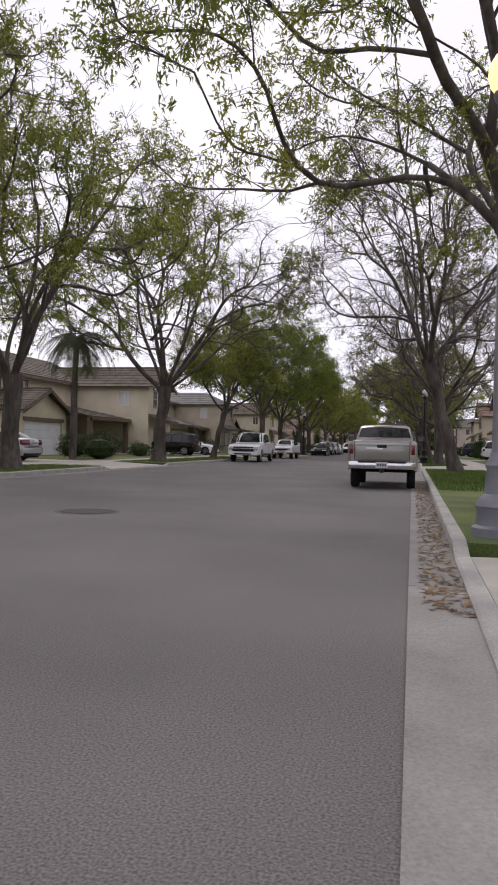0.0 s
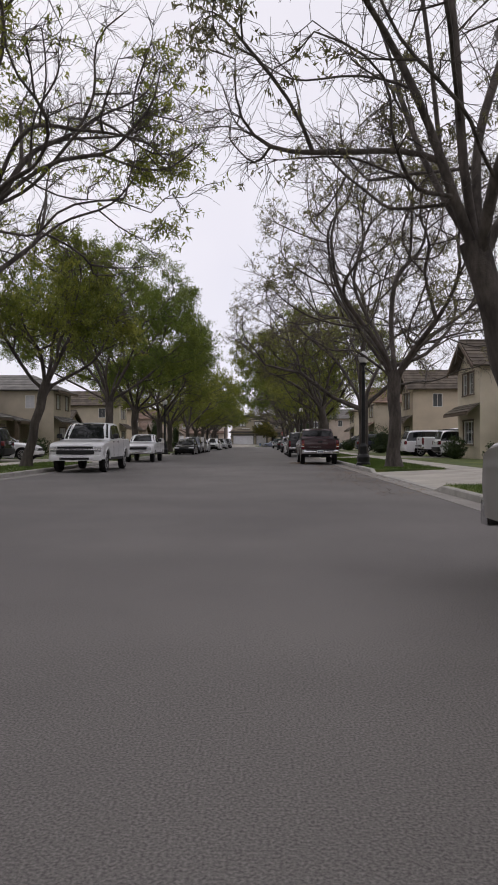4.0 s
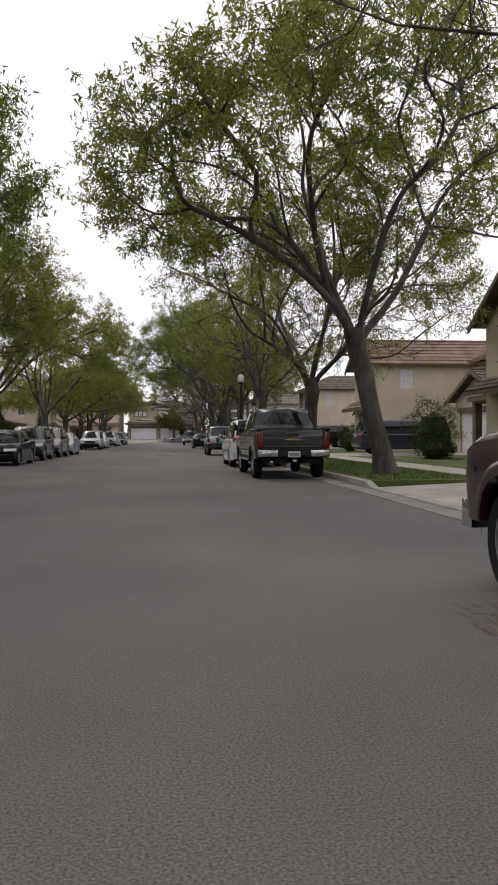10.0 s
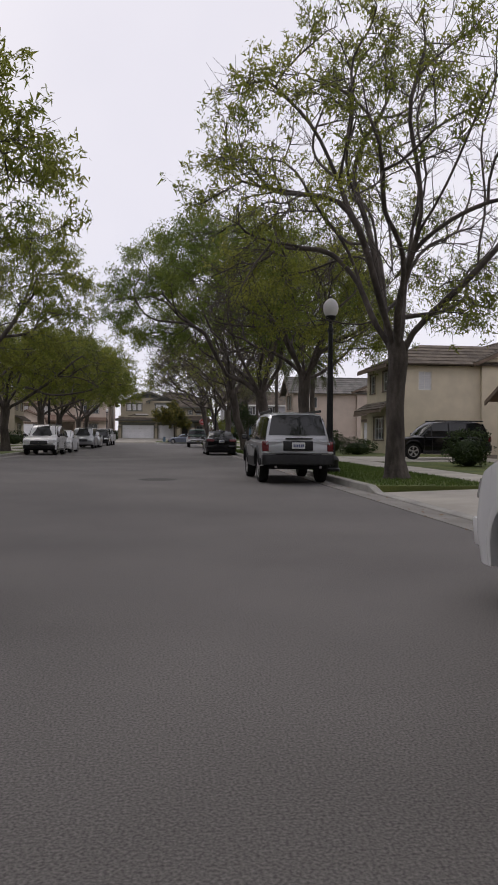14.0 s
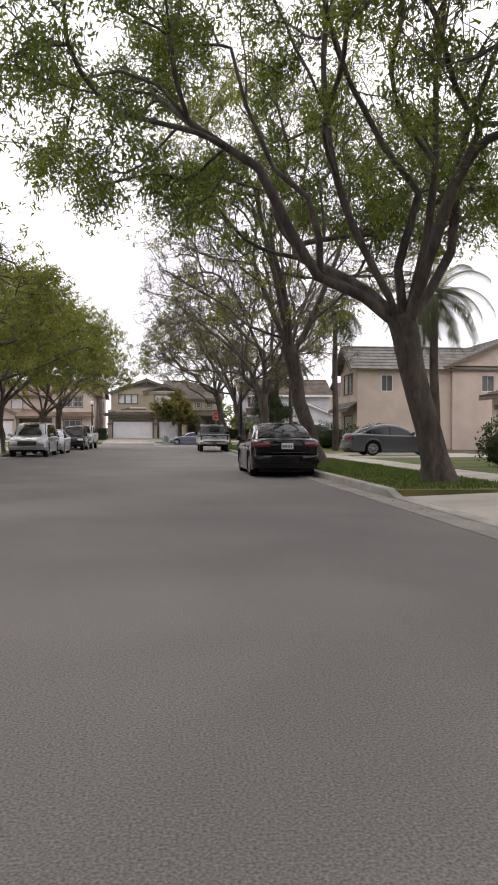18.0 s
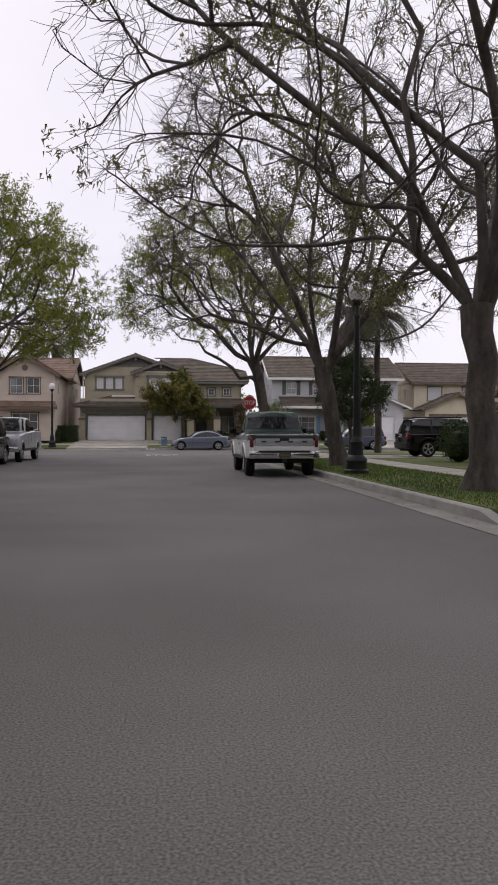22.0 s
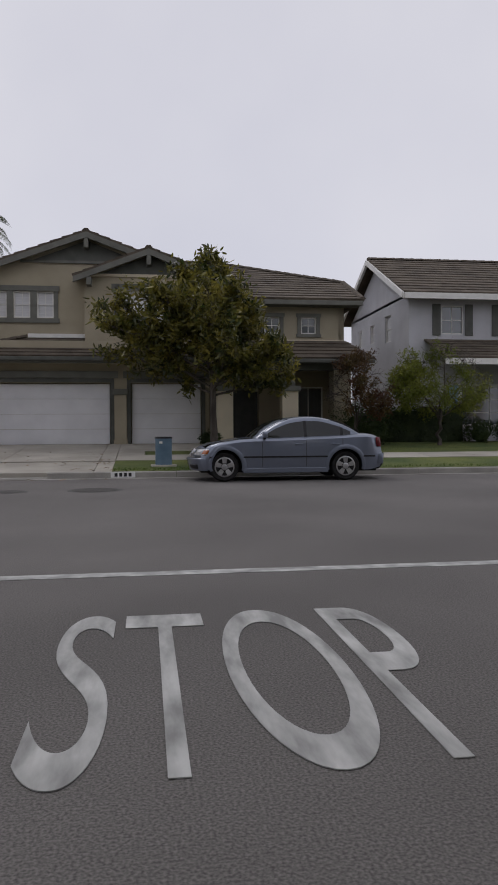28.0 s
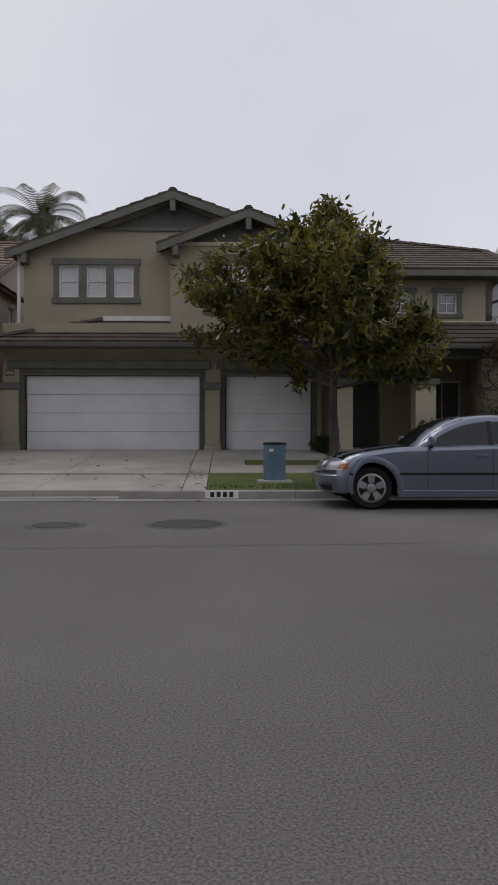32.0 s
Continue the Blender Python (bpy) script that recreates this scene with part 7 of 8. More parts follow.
WEST_TREES = [
    (-9.2, -182.0, 44, "full", dict(height=12.5, spread=1.2, fork=2.8)),
    (-9.2, -173.4, 31, "full", dict(height=13.6, spread=1.2, fork=2.9, girth=0.30, limbs=[(150, 42, 1.05), (20, 56, 1.0), (-30, 48, 1.0), (100, 62, 1.0), (260, 58, 1.0), (200, 54, 0.95), (60, 76, 1.0)])),
    (-9.2, -158.8, 32, "bare", dict(height=14.3, spread=1.52, thin=1.7, fork=3.7, girth=0.31, lean=(0.3, 0), material=LEAF_OLIVE, goals=900, limbs=[(170, 56, 1.0), (10, 50, 1.0), (-50, 56, 1.0), (60, 58, 1.0), (120, 62, 0.95), (250, 56, 1.0), (0, 72, 1.0), (190, 42, 0.9), (20, 36, 0.95)])),
    (-9.3, -147.4, 33, "mid", dict(height=9.8, fork=3.2, spread=0.72, girth=0.19, lean=(0.75, 0.1), limbs=[(10, 50, 1.0), (90, 55, 1.0), (180, 50, 1.0), (270, 56, 1.0), (30, 76, 1.0)])),
    (-9.2, -131.5, 34, "dense", dict(height=13.4, fork=3.6, spread=1.22, flat=0.34, under=0.14)), (-9.2, -122.0, 35, "dense", dict(height=12.8, fork=3.4, spread=1.15, flat=0.34, under=0.14)), (-9.2, -109.0, 36, "full", dict(height=10.8, fork=2.8, spread=1.05)),
    (-9.2, -101.0, 37, "full", dict(height=10.6, fork=2.9, spread=1.45)), (-9.2, -82.6, 38, "full", dict(height=12.0, fork=2.8, spread=1.2)), (-9.2, -71.0, 39, "full", dict(height=7.4, fork=2.5, spread=1.25)), (-9.2, -58.5, 40, "full", dict(height=8.4, fork=2.6, spread=1.3, thin=1.2)),
    (-9.2, -48.5, 41, "full", dict(height=10.5, fork=2.6, spread=0.98)), (-9.2, -34.2, 42, "full", dict(height=11.0, fork=2.5, spread=1.3)), (-9.2, -26.0, 43, "full", dict(height=13.0, fork=3.2, spread=1.3, limbs=[(5, 34, 1.0), (-30, 48, 1.0), (35, 44, 1.0), (95, 52, 0.95), (170, 45, 0.95), (230, 50, 0.95), (20, 66, 1.0), (-60, 70, 1.0)])),
]
for x, y, seed, kind_of, more in EAST_TREES + WEST_TREES:
    if x < 0:
        more = {"leaf_size": 0.15, "flat": 0.34, "under": 0.16, **more}
    street_tree({"bare": BARE, "mid": MID, "full": FULL, "dense": DENSE}[kind_of], x, y, seed, leaves=kind_of, **more)
street_tree("leaning grey-barked tree with a low side limb at the corner", 5.62, -26.8, 51, height=12.6, fork=4.5, leaves="mid", thin=1.25, girth=0.27, spread=0.98, lean=(-1.02, 0.1), under=0.15, off=(-1.5, 0), goals=560,
            paths=[[(-0.82, 0, 3.5), (-1.17, -0.05, 3.85), (-1.77, -0.1, 3.8), (-2.12, -0.1, 4.3), (-2.77, 0.05, 4.75), (-3.47, 0.1, 5.1), (-3.77, 0.2, 5.6), (-4.67, 0.2, 5.75), (-5.17, 0.3, 6.3)],
                   [(-1.22, 0, 4.65), (-1.92, 0.1, 5.0), (-2.47, 0.2, 5.6), (-2.97, 0.3, 6.3), (-3.57, 0.4, 6.5), (-4.52, 0.5, 7.4), (-5.17, 0.6, 8.4), (-5.57, 0.6, 9.2)],
                   [(-1.12, 0.1, 4.75), (-1.22, 0.4, 5.7), (-1.17, 0.7, 6.7), (-1.52, 0.9, 7.7), (-1.97, 1.0, 9.1), (-2.77, 1.0, 10.4)],
                   [(-0.92, -0.1, 4.7), (-0.72, -0.4, 5.6), (-0.47, -0.6, 6.3), (0.08, -0.8, 7.4), (0.13, -0.9, 8.9), (-0.02, -1.0, 10.4)],
                   [(-0.87, 0, 4.65), (-0.17, 0, 5.45), (0.48, 0.1, 6.0), (0.98, 0.2, 6.8), (1.48, 0.2, 7.9)]],
            limbs=[(95, 50, 0.95), (-85, 52, 0.95), (160, 66, 0.9)])


# ---- street furniture ----
def street_lamp(x, y, paint_mat, lit=False, h=4.32, z=STEP, label=""):
    ob = thing("street_lamp", label or "tall lamp post with a white globe on a fluted base", "street lamp", pose(x, y, z), "street lamps")
    part("base", lathe([(0.30, -0.05), (0.30, 0.10), (0.26, 0.13), (0.245, 0.30), (0.27, 0.34), (0.25, 0.40), (0.17, 0.48), (0.145, 0.75), (0.165, 0.80), (0.115, 0.90), (0.10, 0.95)], 20), paint_mat, ob, smooth=True)
    part("post", lathe([(0.095, 0.9), (0.085, 2.4), (0.062, h - 0.5), (0.062, h - 0.42), (0.085, h - 0.40), (0.085, h - 0.34), (0.055, h - 0.3), (0.05, h - 0.1)], 16), paint_mat, ob, smooth=True)
    part("fitter", lathe([(0.05, h - 0.14), (0.12, h - 0.08), (0.15, h - 0.02), (0.15, h + 0.02), (0.11, h + 0.04)], 18), paint_mat, ob, smooth=True)
    part("globe", lathe([(0.12, h), (0.19, h + 0.10), (0.215, h + 0.22), (0.20, h + 0.34), (0.14, h + 0.44), (0.06, h + 0.50), (0.0, h + 0.51)], 22), GLOBE_LIT if lit else GLOBE, ob, "lit warm frosted globe" if lit else "white frosted globe", smooth=True)
    part("finial", lathe([(0.05, h + 0.495), (0.045, h + 0.53), (0.018, h + 0.56), (0.0, h + 0.60)], 12), paint_mat, ob, smooth=True)
    return ob


street_lamp(4.93, -186.9, POST_GREY, True, 5.0, label="grey fluted lamp post with a lit warm globe")
for x, y in ((4.7, -146.3), (4.78, -95.6), (5.0, -45.2), (-8.2, -112.5), (-8.2, -61.0)):
    street_lamp(x, y, POST_BLACK, label="black lamp post with a white globe on the parkway")
street_lamp(-8.3, -7.0, POST_BLACK, z=rise(-7.0) - 0.01, label="black lamp post with a white globe across the junction")

sign = thing("stop_sign", "red octagonal stop sign on a steel post", "traffic sign", pose(4.85, -22.4, STEP))
part("post", box(-0.03, 0.03, -0.02, 0.02, -0.1, 3.15), STEEL, sign)
octa = [(0.381 / math.cos(math.pi / 8) * math.cos(a), 2.78 + 0.381 / math.cos(math.pi / 8) * math.sin(a)) for a in (math.pi / 8 + k * math.pi / 4 for k in range(8))]
face = part("rim", prism(octa, "y", -0.032, -0.024), SIGN_WHITE, sign, "white reflective rim")
part("face", prism([(x * 0.94, 2.78 + (z - 2.78) * 0.94) for x, z in octa], "y", -0.036, -0.0325), SIGN_RED, sign, "red reflective face")
cu = bpy.data.curves.new("stop_letters", "FONT")
cu.body, cu.size, cu.align_x, cu.extrude = "STOP", 0.36, "CENTER", 0.001
cu.materials.append(SIGN_WHITE)
ob = new("lettering", cu)
ob.parent = sign
ob.matrix_basis = pose(0, -0.038, 2.655, 90, 0, 0) @ Matrix.Diagonal((0.74, 1, 1, 1))

box_ob = thing("utility_pedestal", "faded blue cylindrical utility pedestal on the lawn strip", "utility box", pose(0.02, -6.45, rise(-6.45) - 0.01))
part("pad", box(-0.33, 0.33, -0.28, 0.28, -0.15, 0.03, 0.01), CONCRETE, box_ob, "concrete pad")
part("shell", lathe([(0.213, 0.0), (0.213, 0.70), (0.205, 0.71), (0.0, 0.712)], 26), BOX_BLUE, box_ob, smooth=True)
part("lid", lathe([(0.21, 0.70), (0.225, 0.702), (0.225, 0.735), (0.21, 0.745), (0.0, 0.752)], 26), PLASTIC, box_ob, "dark rim lid", smooth=True)
part("label_plate", box(-0.115, -0.035, -0.216, -0.19, 0.575, 0.63), TRIM_WHITE, box_ob)
plate = thing("kerb_number", "white kerb panel with plain black bars", "kerb panel", pose(-0.98, FAR, 0.08))
part("panel", box(-0.29, 0.29, -0.006, 0.004, -0.07, 0.068), SIGN_WHITE, plate)
for i in range(4):
    part("bar", box(-0.2 + i * 0.11, -0.13 + i * 0.11, -0.009, -0.005, -0.045, 0.045), BAR_BLACK, plate)


def shrub(label, x, y, z, w, d, h, seed, material=HEDGE, square=False, n=2600, leaf=0.07, name="shrub"):
    nrng = np.random.default_rng(seed)
    ob = thing(name, label, "shrub", pose(x, y, z))
    # woody core under the leaves
    bm = lathe([(0.05, 0.0), (0.28, 0.15), (0.33, 0.42), (0.22, 0.66), (0.0, 0.74)], 12) if not square else box(-0.42, 0.42, -0.42, 0.42, 0, 0.92)
    for v in bm.verts:
        v.co = Vector((v.co.x * w, v.co.y * d, v.co.z * h))
    part("core", bm, HEDGE, ob)
    p = nrng.normal(0, 1, (n, 3))
    if square:
        p = nrng.uniform(-1, 1, (n, 3))
        ax = nrng.integers(0, 3, n)
        p[np.arange(n), ax] = np.sign(p[np.arange(n), ax]) * nrng.uniform(0.9, 1.0, n)
    else:
        p /= np.linalg.norm(p, axis=1)[:, None]
        lump = np.array([noise.noise(Vector(q) * 2.2 + Vector((seed, 0, 0))) for q in p])
        p *= (0.90 + 0.48 * lump + nrng.uniform(-0.16, 0.10, n))[:, None]
    p = p * 0.5 * np.array([w, d, h]) + np.array([0, 0, h * 0.5])
    p = p[p[:, 2] > 0.0]
    lv, lf = leaf_cloud(nrng, p, 2, 0.03, leaf, 0.3, 0.1)
    tagged(part("foliage", fast_mesh("foliage", lv, lf, material), None, ob), kind="stuff")
    return ob


# fallen leaves along the gutters and on the wide driveway
def litter(label, spots, seed, up=0.012, big=1.0):
    nrng = np.random.default_rng(seed)
    vs = []
    for x0, x1, y0, y1, n in spots:
        c = np.stack([nrng.uniform(x0, x1, n), nrng.uniform(y0, y1, n), np.zeros(n)], 1)
        for p in c:
            z = (rise(p[1]) + 0.022 if p[1] > FAR else up)
            a, s = nrng.uniform(0, 6.28), nrng.uniform(0.025, 0.06) * big
            d, w = np.array([math.cos(a), math.sin(a), 0.15]) * s, np.array([-math.sin(a), math.cos(a), 0.1]) * s * 0.35
            b = np.array([p[0], p[1], z])
            vs += [b - d, b + w, b + d, b - w]
    tagged(new("leaf_litter", fast_mesh("leaf_litter", np.array(vs), np.arange(len(vs)).reshape(-1, 4), DEAD_LEAF)), label, "fallen leaves", "", "stuff")


litter("dry brown leaves lying along the east gutter", [(4.05, 4.40, -190.5, -170, 1500), (2.9, 4.3, -162, -140, 900), (3.9, 4.38, -130, -30, 900), (2.2, 4.3, -158, -150, 300)], 3, 0.016)
litter("small yellow-brown leaves lying round the parked pickup", [(1.9, 3.2, -139.9, -136.2, 1500), (2.2, 3.0, -139.2, -137.0, 900)], 6, big=0.5)
litter("dry brown leaves scattered on the driveway", [(-7, -1.4, -6.6, -2.5, 40), (-6.5, -1.2, -8.4, -7.75, 14), (-3.0, -1.3, -6.4, -5.0, 22), (-2.2, -1.2, -7.6, -6.8, 14)], 4, big=1.7)


# short grass standing on the lawns that the street passes
def turf(label, spots, seed):
    nrng = np.random.default_rng(seed)
    vs = []
    for x0, x1, y0, y1, z, n in spots:
        b = np.stack([nrng.uniform(x0, x1, n), nrng.uniform(y0, y1, n), np.full(n, z)], 1)
        a = nrng.uniform(0, 6.28, n)
        w = np.stack([np.cos(a), np.sin(a), np.zeros(n)], 1) * 0.012
        tip = b + np.stack([nrng.normal(0, 0.025, n), nrng.normal(0, 0.025, n), nrng.uniform(0.03, 0.085, n)], 1)
        vs.append(np.stack([b - w, b + w, tip], 1).reshape(-1, 3))
    vs = np.concatenate(vs)
    tagged(new("turf", fast_mesh("turf", vs, np.arange(len(vs)).reshape(-1, 3), BLADE)), label, "grass", "", "stuff")


E_GREEN = [(marks, nxt) for marks, nxt in zip([-178.0] + [b + 0.3 for a, b in E_APRONS[2:]], [a - 0.3 for a, b in E_APRONS[2:]] + [-24.8])]
turf("short green grass blades on the east parkway", [(4.58, 7.15, y0, y1, STEP - 0.005, int((y1 - y0) * 900)) for y0, y1 in E_GREEN], 11)
turf("short green grass blades on the west parkway", [(-10.5, -7.95, -181, -168.6, STEP - 0.005, 7000), (-10.5, -7.95, -161.0, -141, STEP - 0.005, 7000)], 12)
turf("short green grass blades beside the far driveway", [(-1.2, 1.65, -7.5, -5.25, 0.16, 2600), (1.8, 12, -7.5, -5.25, 0.16, 5000)], 13)


# ---- garden plants ----
def broad_leaves(nrng, centres, per, spread, size, width, droop):
    """Oval leaves in whorls round the twig ends, each folded a little along its midrib."""
    c = np.repeat(np.asarray(centres, float), per, axis=0)
    n = len(c)
    c = c + nrng.normal(0, spread, (n, 3))
    d = nrng.normal(0, 1, (n, 3))
    d[:, 2] -= droop
    d /= np.linalg.norm(d, axis=1)[:, None]
    w = np.cross(d, nrng.normal(0, 1, (n, 3)))
    w /= np.linalg.norm(w, axis=1)[:, None] + 1e-9
    s = size * nrng.uniform(0.6, 1.25, (n, 1))
    p = [c, c + d * s * 0.3 - w * width * s * 0.9, c + d * s * 0.7 - w * width * s * 0.8, c + d * s, c + d * s * 0.7 + w * width * s * 0.8, c + d * s * 0.3 + w * width * s * 0.9]
    i = np.arange(n)[:, None] * 6
    return np.stack(p, 1).reshape(-1, 3), np.concatenate([i + np.array([[0, 1, 2, 3]]), i + np.array([[0, 3, 4, 5]])])


def magnolia(x, y, z):
    rng, nrng = random.Random(77), np.random.default_rng(77)
    ob = thing("magnolia_tree", "small broadleaf tree with glossy dark leaves on the lawn", "tree", pose(x, y, z))
    leader = [Vector((0, 0, -0.1)), Vector((0.03, 0, 0.6)), Vector((0.0, 0.02, 1.2)), Vector((0.0, 0, 1.9)), Vector((-0.06, 0.03, 2.8)), Vector((-0.1, 0, 3.8)), Vector((-0.12, 0.05, 4.8)), Vector((-0.12, 0.02, 5.7))]
    v, f = [], []
    tube(leader, 0.13, 0.03, 9, v, f, 0)
    part("trunk", fast_mesh("trunk", np.concatenate(v), np.concatenate(f), BARK, True), None, ob)
    tips = []
    n = 41
    for i in range(n):
        low = i < 32
        u = i / 32 if low else (i - 32) / 9
        h = 1.75 + 1.75 * u if low else 3.4 + 2.0 * u
        az = i * 137.5 + rng.uniform(-12, 12)
        side = 1.0 + 0.27 * math.cos(radians(az - 180))
        ln = ((3.4 - 1.3 * u) if low else (1.05 - 0.6 * u)) * side * rng.uniform(0.88, 1.08)
        a, e = radians(az), radians((18 + 12 * u - 5 * math.cos(radians(az - 180)) if low else 42) + rng.uniform(-4, 6))
        k = next(j for j in range(len(leader) - 1) if leader[j + 1].z > h)
        p0 = leader[k].lerp(leader[k + 1], (h - leader[k].z) / (leader[k + 1].z - leader[k].z))
        v, f, base = [], [], 0
        p1 = branch(rng, p0, Vector((math.cos(a) * math.cos(e), math.sin(a) * math.cos(e), math.sin(e))), ln, 7, 0.12, 0.03)
        base = tube(p1, 0.05 - 0.006 * h, 0.015, 6, v, f, base)
        for j in range(16):
            t = 0.25 + 0.74 * (j + rng.random()) / 16
            q = min(6, int(t * 7))
            d = sway(rng, (p1[q + 1] - p1[q]).normalized(), 0.6)
            p2 = branch(rng, p1[q].lerp(p1[q + 1], t * 7 - q), (d + Vector((0, 0, 0.15))).normalized(), rng.uniform(0.3, 0.75), 4, 0.2, 0.04)
            base = tube(p2, 0.014, 0.007, 4, v, f, base)
            tips += [tuple(w) for w in p2[2:]]
        part("limb", fast_mesh("limb", np.concatenate(v), np.concatenate(f), BARK, True), None, ob)
    lv, lf = broad_leaves(nrng, np.array(tips), 15, 0.10, 0.21, 0.17, -0.1)
    tagged(part("crown", fast_mesh("crown", lv, lf, LEAF_GLOSSY), None, ob), kind="stuff")


magnolia(1.57, -3.6, rise(-3.6) - 0.01)


def palm(x, y, z, h, seed, label="tall feather palm behind the houses", fronds=34, size=2.6):
    rng = random.Random(seed)
    ob = thing("palm_tree", label, "palm", pose(x, y, z), "palms")
    v, f = [], []
    tube([Vector((0.03 * math.sin(i), 0.02 * i, h * i / 8)) for i in range(9)], 0.2, 0.14, 10, v, f, 0)
    part("trunk", fast_mesh("trunk", np.concatenate(v), np.concatenate(f), BARK, True), None, ob)
    for i in range(fronds):
        az, el = rng.uniform(0, 6.28), radians(rng.uniform(-25, 75))
        vs, fs = [], []
        d, p = Vector((math.cos(az) * math.cos(el), math.sin(az) * math.cos(el), math.sin(el))), Vector((0, 0.16, h))
        n = 14
        length = size * rng.uniform(0.8, 1.15)
        spine = [p.copy()]
        for k in range(n):
            d = (d + Vector((0, 0, -0.10 - 0.008 * k))).normalized()
            p = p + d * length / n
            spine.append(p.copy())
        for k in range(1, n):
            t = (spine[k + 1] - spine[k]).normalized()
            s = t.cross(Vector((0, 0, 1))).normalized()
            for sgn in (1, -1):
                for j in (0, 0.5):
                    b = spine[k].lerp(spine[k + 1], j)
                    q = b + s * sgn * 0.42 * (1 - 0.6 * abs(k / n - 0.4)) + t * 0.22 + Vector((0, 0, -0.24))
                    w = t * 0.03
                    vs += [tuple(b - w), tuple(b + w), tuple(q + w * 0.3), tuple(q - w * 0.3)]
        part("frond", fast_mesh("frond", np.array(vs), np.arange(len(vs)).reshape(-1, 4), PALM_LEAF), None, ob)


palm(-9.3, 13.0, G0, 10.2, 3)
palm(-11.6, 15.0, G0, 9.6, 4)
palm(-14.5, 17.0, G0, 9.0, 5)
palm(10.3, -25.3, EZ, 7.3, 6, "leafy palm at the side of the corner lot", 44)
palm(11.7, -24.2, EZ, 7.6, 10, "leafy palm at the side of the corner lot", 44)
palm(10.6, -47.5, EZ, 8.6, 7, "leafy palm between two front gardens")
palm(10.6, -64.5, EZ, 6.4, 8, "leafy palm by a front lawn")
palm(-13.2, -160.6, EZ, 6.4, 9, "palm with drooping fronds in a front garden")
for i, (x, y, w, h) in enumerate(((-7.85, -1.6, 1.6, 1.3), (-9.4, -1.6, 1.5, 1.35), (-8.9, -2.6, 1.3, 0.95), (-11.0, -1.8, 1.6, 1.1))):
    shrub("clipped square dark green hedge block", x, y, rise(y) - 0.01, w, 1.3, h, 60 + i, square=True, n=1900, name="hedge")
shrub("long dark hedge under the front window", 9.6, 0.6, rise(-0.2), 3.6, 1.2, 1.25, 70, square=True, n=3000, name="hedge")
shrub("dark hedge beside the porch", 7.2, -0.7, rise(-0.7) - 0.01, 2.4, 1.2, 1.5, 71, n=2600)
for i, x in enumerate((11.6, 12.7, 13.8)):
    shrub("rounded clipped green shrub by the window", x, -0.3, rise(-0.3) - 0.01, 1.0, 0.9, 0.85, 72 + i, n=900)
shrub("low green shrub beside the garage pier", 1.75, -0.75, rise(-0.75) - 0.01, 0.7, 0.6, 0.5, 79, n=500)
shrub("low green shrub at the porch pier", 4.6, -1.4, rise(-1.4) - 0.01, 1.3, 0.8, 0.95, 80, n=900)
street_tree("small garden tree with reddish leaves by the porch", 6.6, -1.6, 81, height=3.0, fork=0.9, girth=0.04, spread=0.2, thin=0.5, leaves="mid", material=LEAF_RED, z=rise(-1.6) - 0.01, group="garden trees", leaf_size=0.12, name="garden_tree")
street_tree("small green garden tree before the blue-grey house", 9.6, -1.4, 82, height=3.5, fork=1.0, girth=0.05, spread=0.28, leaves="mid", z=rise(-1.0) - 0.01, group="garden trees", leaf_size=0.12, name="garden_tree")
street_tree("small green tree on the far lawn", 16.0, -3.0, 83, height=3.0, fork=1.2, girth=0.05, spread=0.25, leaves="mid", z=rise(-3.0) - 0.01, group="garden trees", leaf_size=0.12, name="garden_tree")
street_tree("dense dark garden tree on the corner lot", 9.3, -27.6, 84, height=5.2, fork=1.6, girth=0.09, spread=0.36, leaves="full", material=HEDGE, z=EZ - 0.01, group="garden trees", leaf_size=0.14, goals=420, name="garden_tree")
shrub("large rounded dark green bush in a front garden", 11.6, -40.4, EZ - 0.01, 2.6, 3.0, 1.9, 86, n=3200)
rs = random.Random(9)
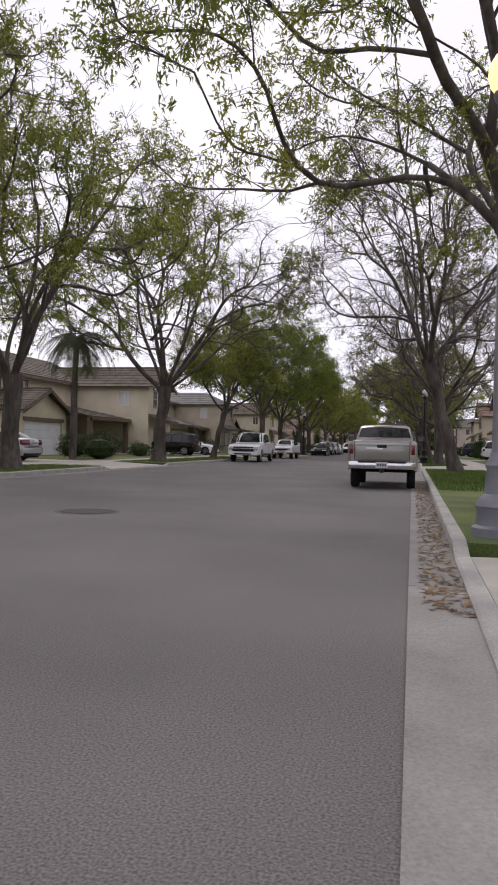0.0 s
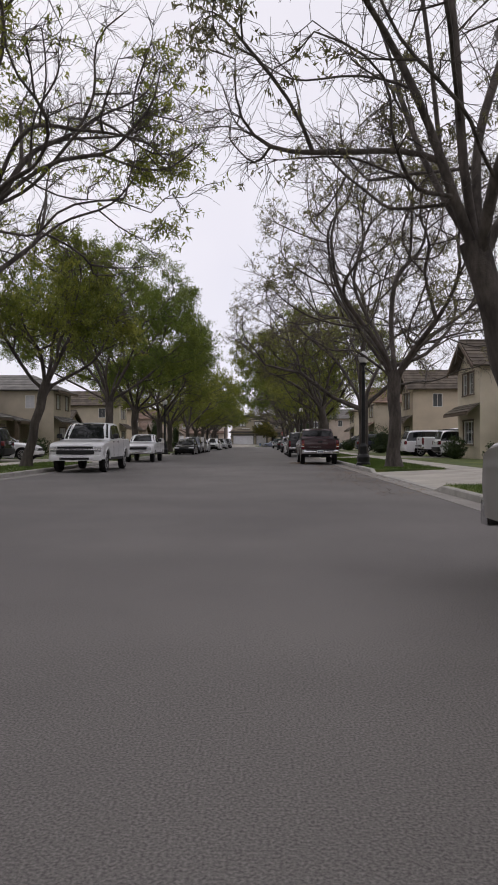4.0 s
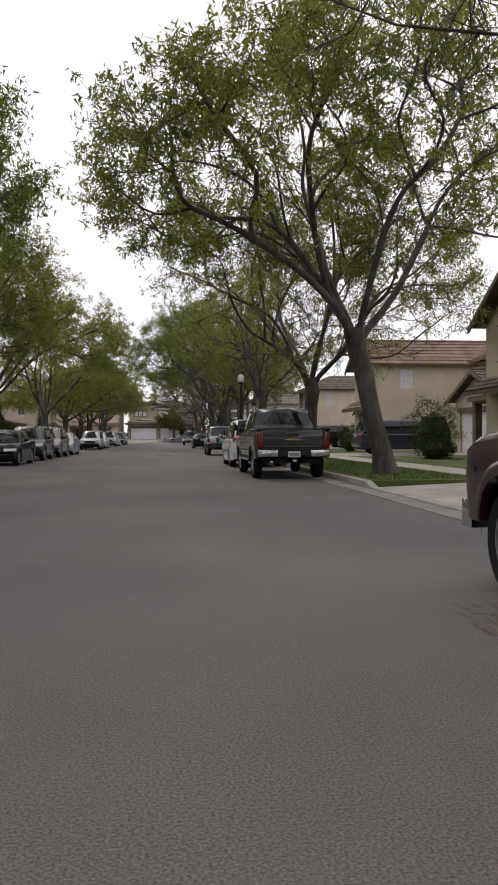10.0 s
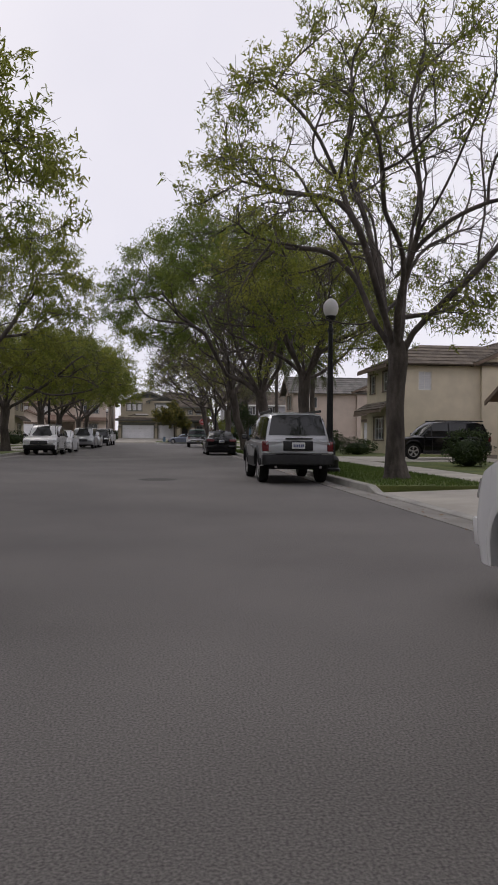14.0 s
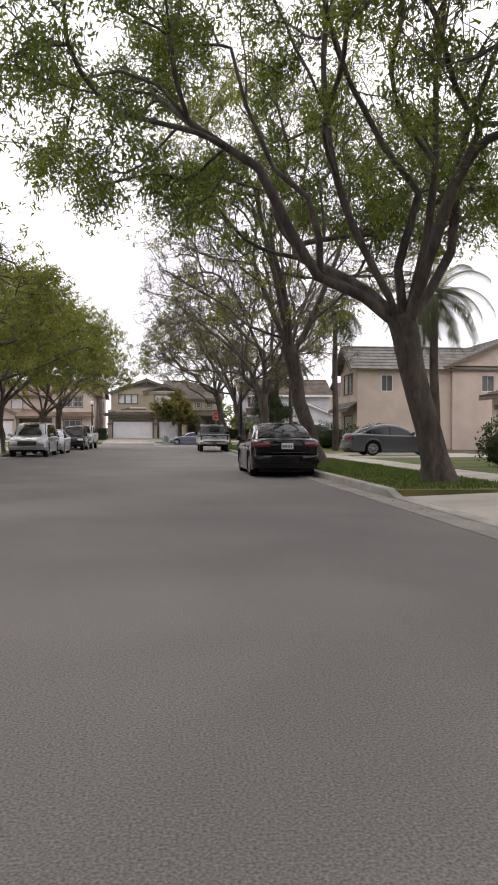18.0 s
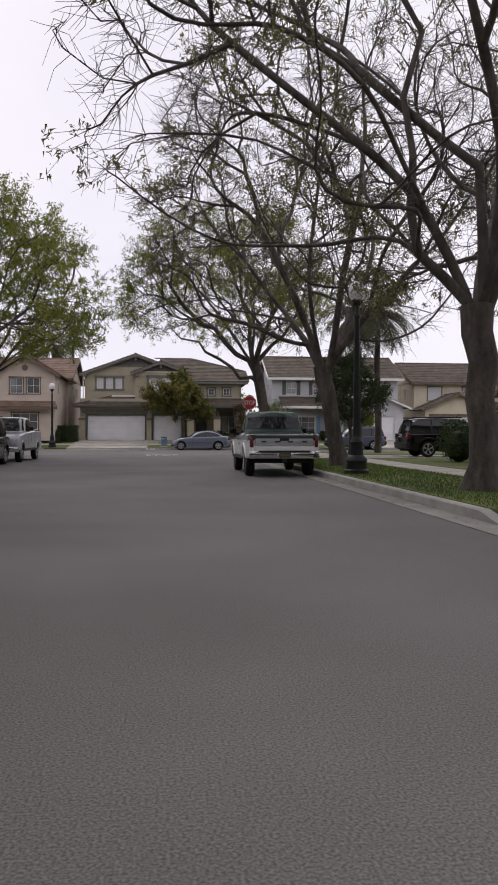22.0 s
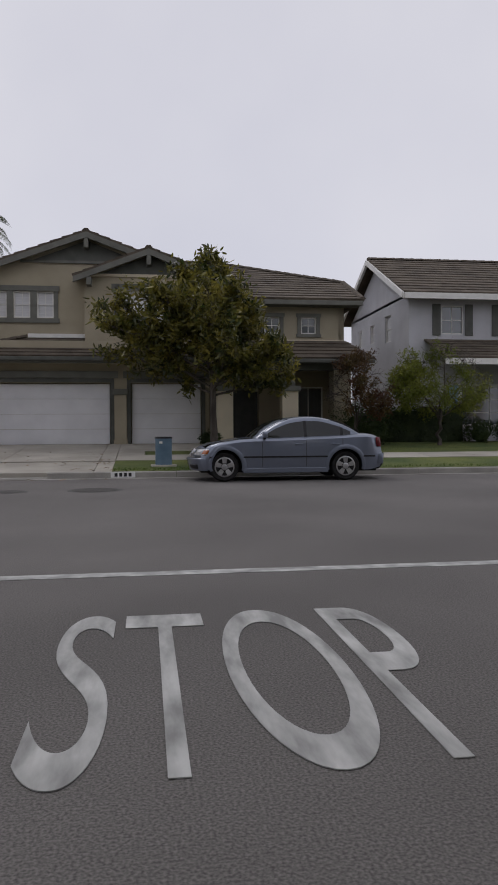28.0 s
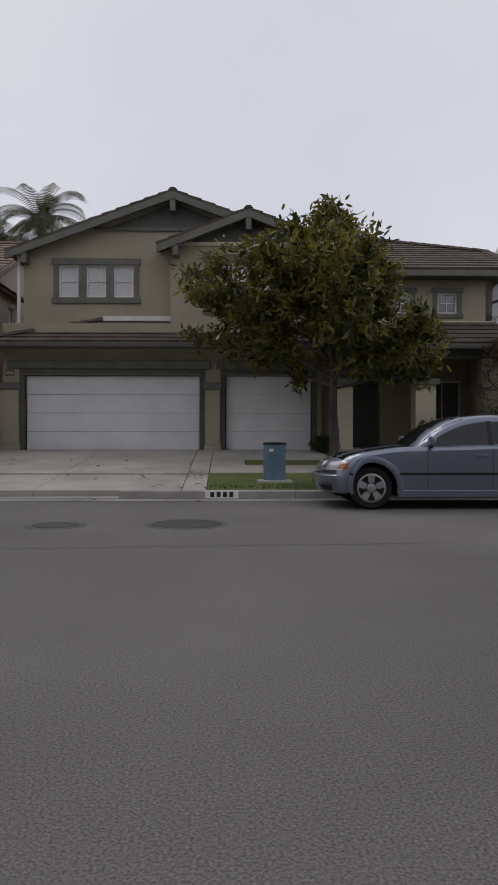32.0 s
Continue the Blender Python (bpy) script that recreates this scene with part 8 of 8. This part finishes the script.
for i in range(26):
    side = 1 if i % 2 else -1
    y = -172 + (i // 2) * 11.4 + rs.uniform(-3, 3)
    x = (11.0 if side > 0 else -14.4) + rs.uniform(-0.5, 0.5)
    if any(a - 1.2 < y < b + 1.2 for a, b in (E_APRONS if side > 0 else W_APRONS)):
        y += 5.5
    shrub("rounded dark green shrub in a front garden", x, y, EZ, rs.uniform(1.2, 2.2), rs.uniform(1.2, 2.0), rs.uniform(0.9, 1.6), 100 + i, n=1100, leaf=0.09)
shrub("large clipped dark green bush beside the driveway", -12.6, -158.6, EZ, 2.6, 2.4, 1.5, 140, n=2600)
shrub("wide flowering bush by a garage wall", 11.2, -121.5, EZ, 2.6, 2.2, 1.5, 141, n=2200)
shrub("tall dark shrub in front of a house", 11.2, -111.5, EZ, 2.2, 2.0, 2.6, 142, n=2400)
for i, y in enumerate((-79.5, -78.2, -76.9, -55.6, -54.3)):
    shrub("tall narrow dark cypress in a front garden", -14.0, y, EZ, 1.0, 1.0, 4.6, 150 + i, n=2000, name="cypress")


def backdrop_trees(label, x0, x1, y, z, h, seed, n):
    nrng = np.random.default_rng(seed)
    c = []
    for i in range(n):
        cx, cy, r = nrng.uniform(x0, x1), y + nrng.uniform(-5, 5), nrng.uniform(1.6, 3.4)
        top = h * nrng.uniform(0.6, 1.0)
        p = nrng.normal(0, 1, (170, 3))
        p /= np.linalg.norm(p, axis=1)[:, None]
        c.append(p * np.array([r, r, r * 0.8]) * nrng.uniform(0.7, 1.0, (170, 1)) + np.array([cx, cy, z + top - r * 0.6]))
    lv, lf = leaf_cloud(nrng, np.concatenate(c), 3, 0.3, 0.45, 0.3, 0.3)
    tagged(new("far_trees", fast_mesh("far_trees", lv, lf, LEAF_GREEN)), label, "trees", "", "stuff")


backdrop_trees("distant dark green trees behind the far houses", 5.5, 9.0, 22, 0.6, 7.6, 1, 6)
backdrop_trees("distant green trees behind the pink house", -45, -10, 24, 0.6, 8.0, 2, 26)
backdrop_trees("distant green trees behind the blue house", 22, 60, 22, 0.6, 8.0, 3, 26)
